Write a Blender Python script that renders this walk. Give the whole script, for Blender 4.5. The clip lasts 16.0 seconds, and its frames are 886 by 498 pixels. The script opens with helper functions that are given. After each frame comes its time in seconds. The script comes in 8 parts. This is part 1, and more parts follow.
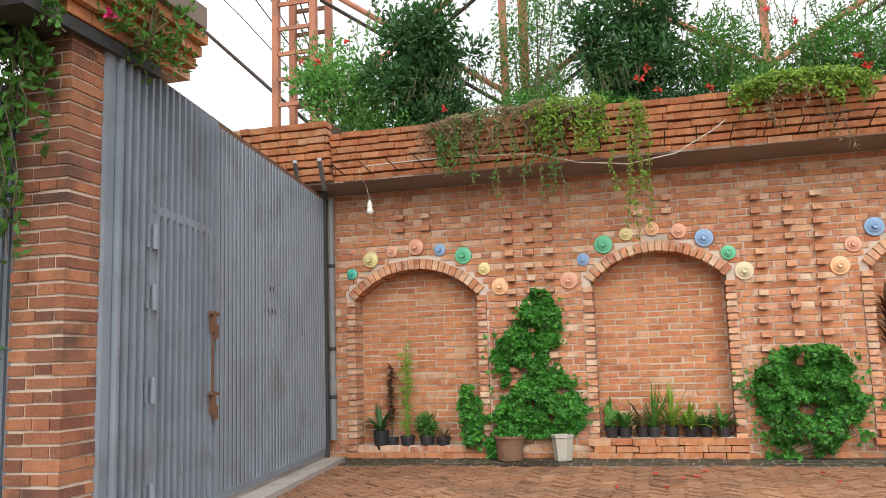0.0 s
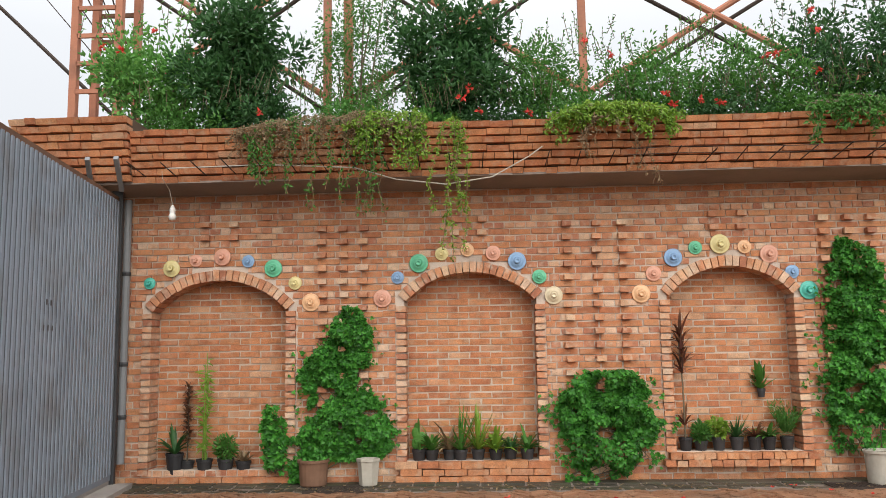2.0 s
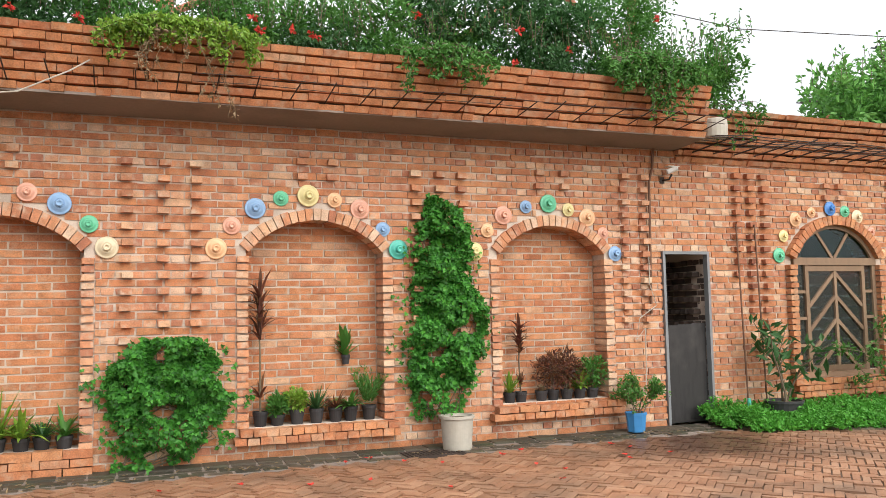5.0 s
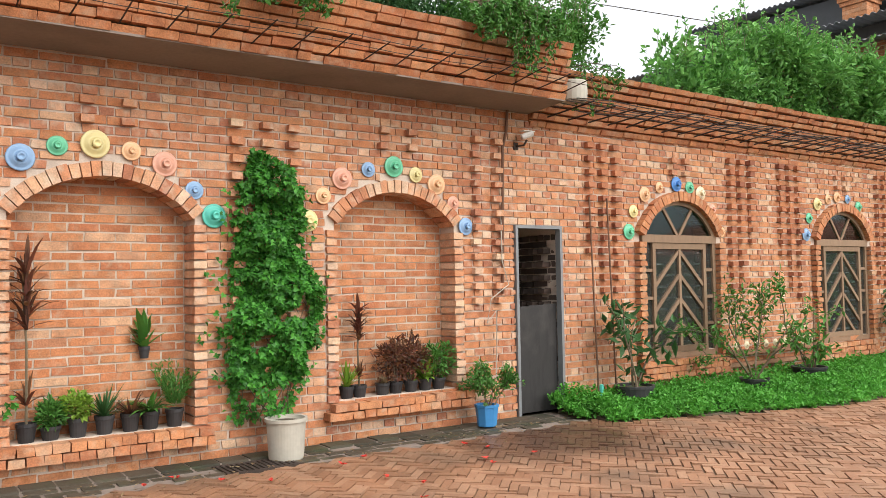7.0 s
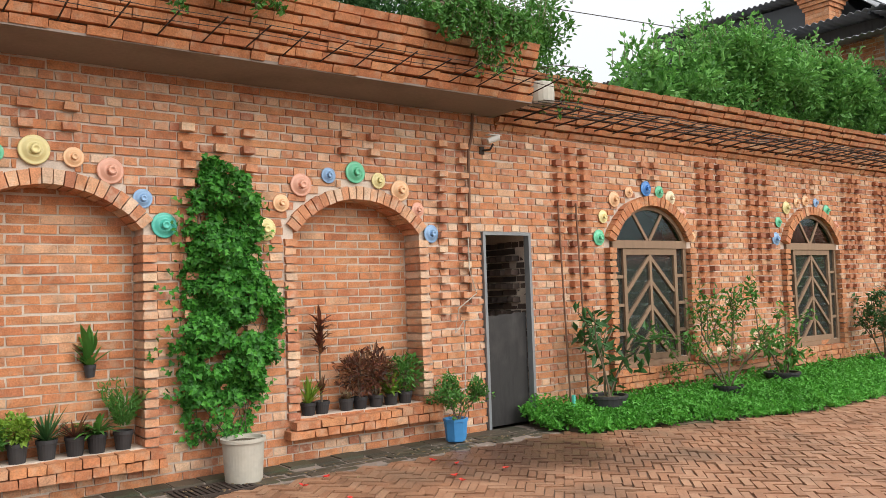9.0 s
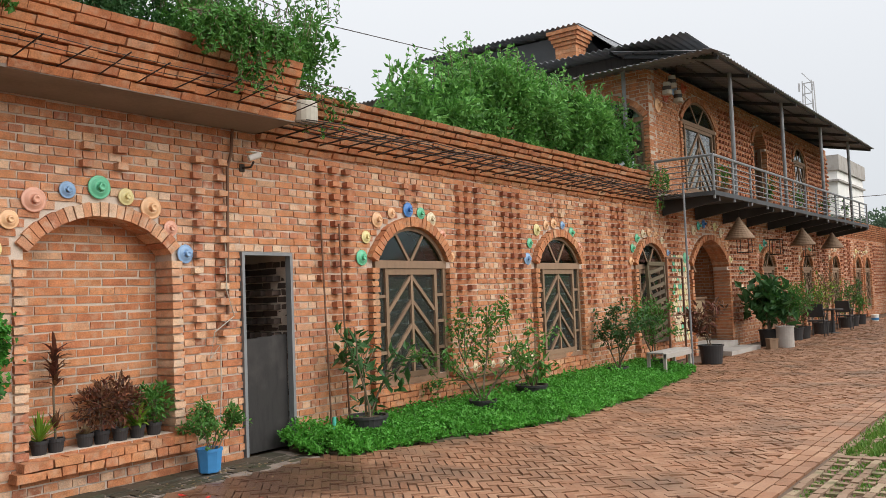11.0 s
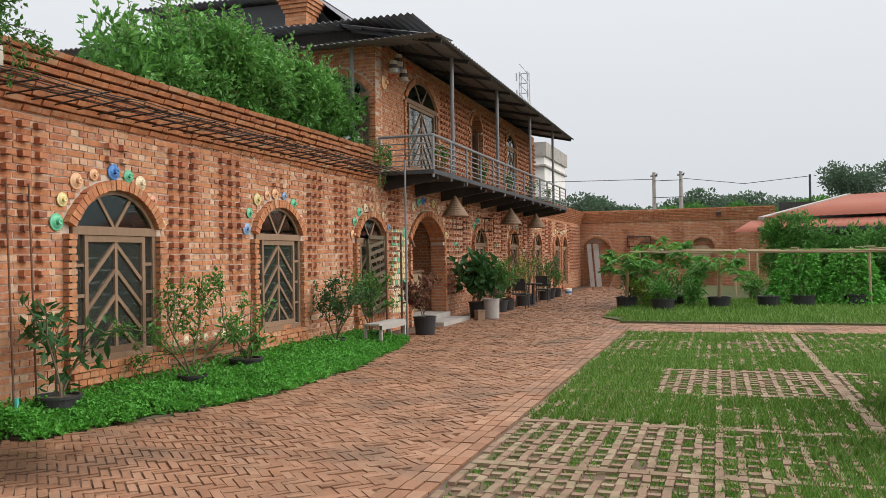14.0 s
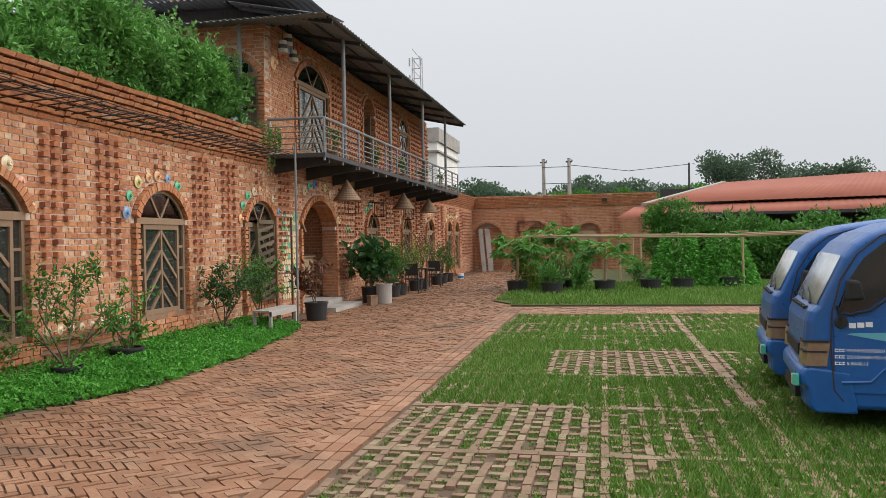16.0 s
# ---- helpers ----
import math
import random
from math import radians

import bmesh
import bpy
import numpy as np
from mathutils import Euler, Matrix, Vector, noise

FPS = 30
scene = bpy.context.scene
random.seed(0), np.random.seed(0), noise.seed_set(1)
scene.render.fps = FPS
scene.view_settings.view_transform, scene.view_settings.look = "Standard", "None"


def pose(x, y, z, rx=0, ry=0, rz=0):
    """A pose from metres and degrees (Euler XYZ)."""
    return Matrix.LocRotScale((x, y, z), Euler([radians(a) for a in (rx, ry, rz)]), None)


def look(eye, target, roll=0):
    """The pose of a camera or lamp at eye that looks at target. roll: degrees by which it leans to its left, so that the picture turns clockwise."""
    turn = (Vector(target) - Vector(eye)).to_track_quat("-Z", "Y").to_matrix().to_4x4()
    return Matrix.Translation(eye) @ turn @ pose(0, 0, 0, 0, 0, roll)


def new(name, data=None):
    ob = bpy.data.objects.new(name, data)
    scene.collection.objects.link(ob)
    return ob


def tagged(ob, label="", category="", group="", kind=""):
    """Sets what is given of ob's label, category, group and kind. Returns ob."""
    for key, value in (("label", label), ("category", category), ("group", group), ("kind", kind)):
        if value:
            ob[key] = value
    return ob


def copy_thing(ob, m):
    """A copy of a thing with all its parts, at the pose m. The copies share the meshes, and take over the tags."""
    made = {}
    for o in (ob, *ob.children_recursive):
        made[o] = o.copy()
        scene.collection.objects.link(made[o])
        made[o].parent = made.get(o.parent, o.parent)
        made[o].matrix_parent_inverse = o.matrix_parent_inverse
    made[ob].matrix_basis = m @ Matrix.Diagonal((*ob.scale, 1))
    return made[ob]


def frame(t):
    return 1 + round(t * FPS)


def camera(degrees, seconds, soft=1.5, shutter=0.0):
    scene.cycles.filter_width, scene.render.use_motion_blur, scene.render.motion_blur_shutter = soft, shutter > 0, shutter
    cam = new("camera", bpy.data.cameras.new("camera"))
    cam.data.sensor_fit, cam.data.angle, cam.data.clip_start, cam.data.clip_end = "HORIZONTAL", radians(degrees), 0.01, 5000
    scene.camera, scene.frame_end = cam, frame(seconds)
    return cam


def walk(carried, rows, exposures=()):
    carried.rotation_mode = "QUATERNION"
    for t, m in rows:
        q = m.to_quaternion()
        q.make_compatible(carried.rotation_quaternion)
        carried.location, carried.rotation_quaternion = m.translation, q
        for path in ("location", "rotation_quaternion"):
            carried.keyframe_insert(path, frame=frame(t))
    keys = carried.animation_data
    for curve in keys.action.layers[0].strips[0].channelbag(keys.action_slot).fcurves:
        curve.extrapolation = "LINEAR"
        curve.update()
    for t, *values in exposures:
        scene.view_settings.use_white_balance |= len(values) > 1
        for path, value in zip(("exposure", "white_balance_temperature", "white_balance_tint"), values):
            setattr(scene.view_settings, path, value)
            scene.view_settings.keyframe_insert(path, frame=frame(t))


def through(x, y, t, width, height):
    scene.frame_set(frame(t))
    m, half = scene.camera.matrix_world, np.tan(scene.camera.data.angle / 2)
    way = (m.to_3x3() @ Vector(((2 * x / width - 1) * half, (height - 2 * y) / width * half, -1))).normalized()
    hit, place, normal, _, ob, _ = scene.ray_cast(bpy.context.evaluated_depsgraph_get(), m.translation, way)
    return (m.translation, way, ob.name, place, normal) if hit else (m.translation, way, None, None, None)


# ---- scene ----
cam = camera(56.7, 16.0, soft=0.6)
EXPOSURES = [(0.0, 0.50), (0.5, 0.20), (1.0, 0.25), (1.5, 0.30), (2.5, 0.28), (3.5, 0.38), (6.0, 0.72), (6.5, 0.72), (7.0, 0.66), (8.0, 0.56), (9.0, 0.47), (10.0, 0.34), (12.5, 0.19), (14.5, 0.16), (16.0, 0.10)]
PATH = [
    (0, (2.556, -9.874, 1.194), (2.05, -7.957, 1.461), -1.8),
    (0.5, (2.603, -9.844, 1.206), (2.112, -7.933, 1.531), -0.9),
    (1, (2.612, -9.824, 1.263), (2.169, -7.9, 1.581), -0.3),
    (1.5, (2.621, -9.748, 1.347), (2.291, -7.796, 1.633), -0.4),
    (2, (2.654, -9.541, 1.45), (2.563, -7.559, 1.701), -0.9),
    (2.5, (2.956, -9.259, 1.508), (3.238, -7.293, 1.742), -0.9),
    (3, (3.096, -9.086, 1.53), (3.666, -7.182, 1.751), -1.2),
    (3.5, (3.201, -8.863, 1.483), (3.827, -6.973, 1.676), -1.4),
    (3.7, (3.313, -8.873, 1.484), (3.902, -6.97, 1.661), -1.3),
    (5.8, (3.754, -7.843, 1.398), (4.558, -6.017, 1.534), -0.9),
    (6, (3.785, -7.71, 1.405), (4.603, -5.89, 1.533), -0.8),
    (6.5, (3.835, -7.291, 1.473), (4.793, -5.538, 1.568), -0.5),
    (7, (3.967, -6.988, 1.486), (5.104, -5.344, 1.567), -1.0),
    (7.5, (4.138, -6.985, 1.515), (5.283, -5.347, 1.581), -1.1),
    (8, (4.177, -6.859, 1.513), (5.32, -5.219, 1.583), -1.4),
    (8.5, (4.168, -6.774, 1.496), (5.321, -5.142, 1.578), -1.6),
    (9, (4.178, -6.757, 1.469), (5.376, -5.158, 1.575), -1.9),
    (9.5, (4.209, -6.76, 1.503), (5.521, -5.255, 1.621), -2.0),
    (10, (4.261, -6.741, 1.568), (5.714, -5.372, 1.682), -1.8),
    (10.2, (4.28, -6.73, 1.551), (5.78, -5.412, 1.67), -2.0),
    (12.3, (4.313, -6.886, 1.632), (6.007, -5.826, 1.708), -1.4),
    (12.5, (4.332, -6.876, 1.628), (6.061, -5.873, 1.7), -1.3),
    (13, (4.386, -6.843, 1.628), (6.195, -5.993, 1.686), -1.0),
    (13.5, (4.381, -6.877, 1.634), (6.238, -6.136, 1.67), -0.9),
    (14, (4.416, -6.867, 1.613), (6.312, -6.23, 1.634), -0.9),
    (14.5, (4.456, -6.861, 1.605), (6.386, -6.335, 1.61), -1.0),
    (15, (4.482, -6.861, 1.601), (6.434, -6.425, 1.595), -1.0),
    (15.5, (4.509, -6.867, 1.598), (6.471, -6.476, 1.585), -1.0),
    (16, (4.5, -6.863, 1.6), (6.463, -6.476, 1.581), -1.0),
]
walk(cam, [(t, look(eye, target, roll)) for t, eye, target, roll in PATH], EXPOSURES)


# ---- world, sun ----
def build_world():
    w = bpy.data.worlds.new("overcast_sky")
    scene.world = w
    w.use_nodes = True
    nt = w.node_tree
    bg = nt.nodes["Background"]
    sky = nt.nodes.new("ShaderNodeTexSky")
    sky.sky_type, sky.sun_disc = "NISHITA", False
    sky.sun_elevation, sky.sun_rotation = radians(33), radians(163)
    tc = nt.nodes.new("ShaderNodeTexCoord")
    sep = nt.nodes.new("ShaderNodeSeparateXYZ")
    ramp = nt.nodes.new("ShaderNodeValToRGB")
    ramp.color_ramp.elements[0].position, ramp.color_ramp.elements[0].color = 0.0, (0.60, 0.625, 0.66, 1)
    ramp.color_ramp.elements[1].position, ramp.color_ramp.elements[1].color = 1.0, (2.0, 2.0, 2.02, 1)
    e = ramp.color_ramp.elements.new(0.35)
    e.color = (0.78, 0.80, 0.83, 1)
    mul = nt.nodes.new("ShaderNodeMix")
    mul.data_type, mul.blend_type = "RGBA", "MIX"
    mul.inputs[0].default_value = 0.94
    sc = nt.nodes.new("ShaderNodeMix")
    sc.data_type, sc.blend_type = "RGBA", "MULTIPLY"
    sc.inputs[0].default_value = 1.0
    sc.inputs[7].default_value = (SKY_BLUE, SKY_BLUE, SKY_BLUE, 1)
    nt.links.new(sky.outputs[0], sc.inputs[6])
    nt.links.new(tc.outputs["Generated"], sep.inputs[0])
    nt.links.new(sep.outputs[2], ramp.inputs[0])
    nt.links.new(sc.outputs[2], mul.inputs[6])
    nt.links.new(ramp.outputs[0], mul.inputs[7])
    nt.links.new(mul.outputs[2], bg.inputs[0])
    bg.inputs[1].default_value = SKY_STRENGTH
    sun = new("sun", bpy.data.lights.new("sun", "SUN"))
    sun.data.energy, sun.data.angle, sun.data.color = SUN_STRENGTH, radians(55), (1.0, 0.96, 0.90)
    sun.matrix_world = look((0, 0, 0), (-0.28, 0.90, -0.60))


SKY_BLUE, SKY_STRENGTH, SUN_STRENGTH = 0.08, 1.0, 1.9
build_world()


# ---- materials ----
def material(name, colors, rough=0.8, grain=40.0, blotch=2.0, vary=0.18, bump=0.3, metal=0.0, dirt=None, dirt_amount=0.0,
             dirt_scale=1.5, pieces=True, spec=0.4, stretch=(1, 1, 1), bump_dist=0.004):
    """Procedural surface: a colour for each piece from the list, with grain and blotches in two scales, stains and fine relief."""
    m = bpy.data.materials.new(name)
    m.use_nodes = True
    nt = m.node_tree
    b = nt.nodes["Principled BSDF"]
    N, L = nt.nodes.new, nt.links.new
    geo, tc = N("ShaderNodeNewGeometry"), N("ShaderNodeTexCoord")
    mapping = N("ShaderNodeMapping")
    mapping.inputs[3].default_value = stretch
    L(geo.outputs["Position"], mapping.inputs[0])
    info = N("ShaderNodeObjectInfo")
    ramp = N("ShaderNodeValToRGB")
    cr = ramp.color_ramp
    n = len(colors)
    for i, c in enumerate(colors):
        el = cr.elements[i] if i < 2 else cr.elements.new(0.5)
        el.position = i / max(1, n - 1)
    for el, c in zip(cr.elements, colors):
        el.color = (*c, 1)
    add, fr = N("ShaderNodeMath"), N("ShaderNodeMath")
    add.operation, fr.operation = "ADD", "FRACT"
    n1, n2 = N("ShaderNodeTexNoise"), N("ShaderNodeTexNoise")
    n1.inputs["Scale"].default_value, n1.inputs["Detail"].default_value = grain, 5
    n2.inputs["Scale"].default_value, n2.inputs["Detail"].default_value = blotch, 3
    L(mapping.outputs[0], n1.inputs["Vector"])
    L(mapping.outputs[0], n2.inputs["Vector"])
    if pieces:
        L(geo.outputs["Random Per Island"], add.inputs[0])
        L(info.outputs["Random"], add.inputs[1])
        L(add.outputs[0], fr.inputs[0])
        L(fr.outputs[0], ramp.inputs[0])
    else:
        L(n2.outputs[0], ramp.inputs[0])
    hsv = N("ShaderNodeHueSaturation")
    mad = N("ShaderNodeMath")
    mad.operation = "MULTIPLY_ADD"
    sm = N("ShaderNodeMath")
    sm.operation = "ADD"
    L(n1.outputs[0], sm.inputs[0])
    L(n2.outputs[0], sm.inputs[1])
    L(sm.outputs[0], mad.inputs[0])
    mad.inputs[1].default_value, mad.inputs[2].default_value = vary * 2, 1 - vary * 2
    L(mad.outputs[0], hsv.inputs["Value"])
    L(ramp.outputs[0], hsv.inputs["Color"])
    out = hsv.outputs[0]
    if dirt:
        n3 = N("ShaderNodeTexNoise")
        n3.inputs["Scale"].default_value, n3.inputs["Detail"].default_value = dirt_scale, 8
        L(geo.outputs["Position"], n3.inputs["Vector"])
        r3 = N("ShaderNodeMapRange")
        r3.inputs[1].default_value, r3.inputs[2].default_value = 0.5, 0.72
        r3.inputs[3].default_value, r3.inputs[4].default_value = 0.0, dirt_amount
        L(n3.outputs[0], r3.inputs[0])
        mx = N("ShaderNodeMix")
        mx.data_type = "RGBA"
        L(r3.outputs[0], mx.inputs[0])
        L(out, mx.inputs[6])
        mx.inputs[7].default_value = (*dirt, 1)
        out = mx.outputs[2]
    L(out, b.inputs["Base Color"])
    rr = N("ShaderNodeMapRange")
    rr.inputs[3].default_value, rr.inputs[4].default_value = max(0, rough - 0.12), min(1, rough + 0.12)
    L(n1.outputs[0], rr.inputs[0])
    L(rr.outputs[0], b.inputs["Roughness"])
    b.inputs["Metallic"].default_value = metal
    b.inputs["Specular IOR Level"].default_value = spec
    if bump:
        bp = N("ShaderNodeBump")
        bp.inputs["Strength"].default_value, bp.inputs["Distance"].default_value = bump, bump_dist
        L(n1.outputs[0], bp.inputs["Height"])
        L(bp.outputs[0], b.inputs["Normal"])
    return m


def leaf_material(name, colors):
    m = material(name, colors, rough=0.5, grain=60, blotch=1.2, vary=0.22, bump=0.0, spec=0.35)
    nt = m.node_tree
    b = nt.nodes["Principled BSDF"]
    tr = nt.nodes.new("ShaderNodeBsdfTranslucent")
    mix = nt.nodes.new("ShaderNodeMixShader")
    mix.inputs[0].default_value = 0.25
    nt.links.new(b.inputs["Base Color"].links[0].from_socket, tr.inputs[0])
    nt.links.new(b.outputs[0], mix.inputs[1])
    nt.links.new(tr.outputs[0], mix.inputs[2])
    nt.links.new(mix.outputs[0], nt.nodes["Material Output"].inputs[0])
    return m


def glass_material(name, tint, rough=0.04):
    m = bpy.data.materials.new(name)
    m.use_nodes = True
    b = m.node_tree.nodes["Principled BSDF"]
    b.inputs["Base Color"].default_value = (*tint, 1)
    b.inputs["Roughness"].default_value = rough
    b.inputs["Transmission Weight"].default_value = 1.0
    b.inputs["IOR"].default_value = 1.45
    return m


BRICK = material("fired_brick", [(0.435, 0.163, 0.070), (0.478, 0.199, 0.086), (0.365, 0.132, 0.062), (0.513, 0.234, 0.107), (0.426, 0.167, 0.073), (0.487, 0.203, 0.090), (0.531, 0.317, 0.189), (0.400, 0.146, 0.067),
                                 (0.496, 0.216, 0.096), (0.270, 0.099, 0.055), (0.453, 0.180, 0.078), (0.523, 0.265, 0.133), (0.445, 0.177, 0.077), (0.471, 0.207, 0.103), (0.312, 0.114, 0.062), (0.487, 0.207, 0.090)],
                 rough=0.88, grain=75, blotch=9, vary=0.55, bump=1.0, dirt=(0.487, 0.352, 0.240), dirt_amount=0.5, dirt_scale=13)
BRICK_HEAD = material("fired_brick_header", [(0.62, 0.43, 0.30), (0.58, 0.36, 0.235), (0.515, 0.228, 0.114), (0.594, 0.349, 0.207), (0.446, 0.175, 0.089), (0.634, 0.445, 0.293), (0.544, 0.248, 0.125), (0.366, 0.143, 0.081), (0.584, 0.307, 0.169), (0.653, 0.498, 0.359), (0.495, 0.212, 0.103), (0.564, 0.275, 0.142), (0.614, 0.392, 0.250)],
                      rough=0.88, grain=75, blotch=9, vary=0.5, bump=1.0, dirt=(0.594, 0.487, 0.370), dirt_amount=0.65, dirt_scale=13)
# darker stud bricks; part of this tone is shade put into the colour
BRICK_STUD = material("overburnt_header_brick", [(0.34, 0.125, 0.066), (0.43, 0.165, 0.08), (0.27, 0.10, 0.058), (0.48, 0.20, 0.10), (0.37, 0.155, 0.085), (0.31, 0.12, 0.066)], rough=0.88, grain=75, blotch=7, vary=0.4, bump=1.0)
# pier tone holds both grime and the shade of the covered gateway
BRICK_PIER = material("sooty_pier_brick", [(0.22, 0.085, 0.052), (0.36, 0.145, 0.075), (0.17, 0.075, 0.052), (0.40, 0.175, 0.09), (0.28, 0.11, 0.062), (0.33, 0.15, 0.085)], rough=0.85, grain=60, blotch=5, vary=0.5, bump=1.0, dirt=(0.06, 0.045, 0.036), dirt_amount=0.75, dirt_scale=4)
BRICK_PAVE = material("paving_brick", [(0.202, 0.099, 0.053), (0.273, 0.140, 0.077), (0.230, 0.110, 0.058), (0.320, 0.180, 0.107), (0.259, 0.122, 0.064), (0.155, 0.077, 0.043), (0.301, 0.140, 0.067), (0.235, 0.135, 0.086)],
                      rough=0.66, grain=60, blotch=1.6, vary=0.42, bump=0.9, dirt=(0.122, 0.081, 0.053), dirt_amount=0.75, dirt_scale=1.1)


def wet_patch(m, at, near, far):
    """A dark damp stain with a ragged edge about a place on the ground."""
    nt = m.node_tree
    b = nt.nodes["Principled BSDF"]
    N, L = nt.nodes.new, nt.links.new
    geo, dist, nz, add, rng, mx, rg = N("ShaderNodeNewGeometry"), N("ShaderNodeVectorMath"), N("ShaderNodeTexNoise"), N("ShaderNodeMath"), N("ShaderNodeMapRange"), N("ShaderNodeMix"), N("ShaderNodeMix")
    dist.operation, add.operation = "DISTANCE", "ADD"
    dist.inputs[1].default_value = at
    nz.inputs["Scale"].default_value, nz.inputs["Detail"].default_value = 2.2, 6
    L(geo.outputs["Position"], dist.inputs[0])
    L(geo.outputs["Position"], nz.inputs["Vector"])
    L(dist.outputs["Value"], add.inputs[0])
    L(nz.outputs[0], add.inputs[1])
    L(add.outputs[0], rng.inputs[0])
    rng.inputs[1].default_value, rng.inputs[2].default_value, rng.inputs[3].default_value, rng.inputs[4].default_value = near + 0.5, far + 0.5, 0.8, 0.0
    mx.data_type = "RGBA"
    L(rng.outputs[0], mx.inputs[0])
    L(b.inputs["Base Color"].links[0].from_socket, mx.inputs[6])
    mx.inputs[7].default_value = (0.065, 0.036, 0.026, 1)
    L(rng.outputs[0], rg.inputs[0])
    L(b.inputs["Roughness"].links[0].from_socket, rg.inputs[2])
    rg.inputs[3].default_value = 0.22
    L(mx.outputs[2], b.inputs["Base Color"])
    L(rg.outputs[0], b.inputs["Roughness"])


wet_patch(BRICK_PAVE, (9.3, -1.15, 0), 0.55, 1.25)
# bricks coloured dark to carry the gloom inside the doorway
BRICK_PASSAGE = material("sooty_passage_brick", [(0.075, 0.055, 0.045), (0.11, 0.075, 0.06), (0.055, 0.042, 0.036), (0.13, 0.095, 0.075)], rough=0.9, grain=60, blotch=5, vary=0.35, bump=0.8)
BRICK_MOSS = material("mossy_brick", [(0.050, 0.046, 0.032), (0.085, 0.068, 0.048), (0.04, 0.038, 0.026), (0.13, 0.092, 0.064)], rough=0.6, grain=45, blotch=2, vary=0.25,
                      bump=0.6, dirt=(0.055, 0.07, 0.03), dirt_amount=0.7, dirt_scale=3)
BRICK_PALE = material("pale_paver", [(0.25, 0.185, 0.115), (0.30, 0.225, 0.145), (0.22, 0.14, 0.09), (0.26, 0.17, 0.115), (0.18, 0.12, 0.08), (0.32, 0.25, 0.17)], rough=0.85, grain=40, blotch=2, vary=0.2,
                      bump=0.8, dirt=(0.10, 0.105, 0.04), dirt_amount=0.8, dirt_scale=6)
MORTAR = material("lime_mortar", [(0.36, 0.28, 0.21), (0.53, 0.445, 0.36), (0.44, 0.355, 0.28)], rough=0.95, grain=90, blotch=1.5, vary=0.2, bump=0.5, pieces=False)
JOINT_DARK = material("joint_earth", [(0.075, 0.048, 0.033), (0.13, 0.085, 0.058), (0.095, 0.064, 0.045)], rough=0.95, grain=80, blotch=1.0, vary=0.2, bump=0.5, pieces=False)
CONCRETE = material("grey_concrete", [(0.26, 0.235, 0.21), (0.38, 0.35, 0.32), (0.31, 0.285, 0.255)], rough=0.9, grain=30, blotch=1.2, vary=0.15, bump=0.4, pieces=False,
                    dirt=(0.16, 0.13, 0.11), dirt_amount=0.5, dirt_scale=1.8)
PLASTER = material("white_plaster", [(0.72, 0.70, 0.66), (0.80, 0.78, 0.74)], rough=0.85, grain=25, blotch=1.0, vary=0.08, bump=0.2, pieces=False)
MORTAR_FRONT = material("weathered_mortar", [(0.24, 0.165, 0.118), (0.58, 0.49, 0.41), (0.40, 0.31, 0.24)], rough=0.95, grain=90, blotch=2.5, vary=0.25, bump=0.5, pieces=False)
SLAB = material("stained_slab_concrete", [(0.17, 0.135, 0.112), (0.24, 0.195, 0.165), (0.20, 0.16, 0.135)], rough=0.9, grain=30, blotch=1.5, vary=0.2, bump=0.4, pieces=False)
SOIL = material("damp_soil", [(0.06, 0.045, 0.03), (0.11, 0.085, 0.055), (0.08, 0.075, 0.035)], rough=0.95, grain=25, blotch=1.5, vary=0.25, bump=0.8, pieces=False, bump_dist=0.02)
TURF = material("turf_ground", [(0.045, 0.062, 0.016), (0.075, 0.092, 0.026), (0.095, 0.085, 0.04), (0.052, 0.075, 0.02)], rough=0.95, grain=35, blotch=0.8, vary=0.25, bump=0.8, pieces=False, bump_dist=0.02)
GATE_PAINT = material("grey_gate_paint", [(0.150, 0.188, 0.238), (0.225, 0.27, 0.325), (0.185, 0.228, 0.280)], rough=0.5, grain=25, blotch=1.4, vary=0.12, bump=0.12, pieces=False,
                      dirt=(0.12, 0.11, 0.10), dirt_amount=0.45, dirt_scale=2.5)
# gate paint darkened for the shade in the grooves, with some dirt
GATE_GROOVE = material("grimy_recessed_gate_paint", [(0.045, 0.054, 0.068), (0.085, 0.102, 0.125), (0.06, 0.073, 0.09)], rough=0.7, grain=25, blotch=1.4, vary=0.25, bump=0.12, pieces=False, dirt=(0.05, 0.045, 0.04), dirt_amount=0.5, dirt_scale=2.5)
RUST = material("rusted_steel", [(0.10, 0.055, 0.038), (0.17, 0.09, 0.055), (0.075, 0.048, 0.036)], rough=0.85, grain=45, blotch=3, vary=0.22, bump=0.5, pieces=False, metal=0.1)
OXIDE = material("red_oxide_steel", [(0.33, 0.125, 0.075), (0.42, 0.175, 0.105), (0.27, 0.105, 0.065)], rough=0.75, grain=40, blotch=2.5, vary=0.18, bump=0.3, pieces=False,
                 dirt=(0.12, 0.07, 0.05), dirt_amount=0.5, dirt_scale=3)
STEEL = material("dark_grey_steel", [(0.040, 0.043, 0.046), (0.075, 0.078, 0.082)], rough=0.55, grain=35, blotch=2, vary=0.15, bump=0.15, pieces=False, metal=0.3)
POST_PAINT = material("grey_post_paint", [(0.17, 0.18, 0.19), (0.24, 0.25, 0.255)], rough=0.5, grain=30, blotch=2, vary=0.12, bump=0.1, pieces=False)
IRON = material("black_iron_rod", [(0.03, 0.022, 0.018), (0.06, 0.04, 0.03)], rough=0.8, grain=60, blotch=4, vary=0.2, bump=0.2, pieces=False)
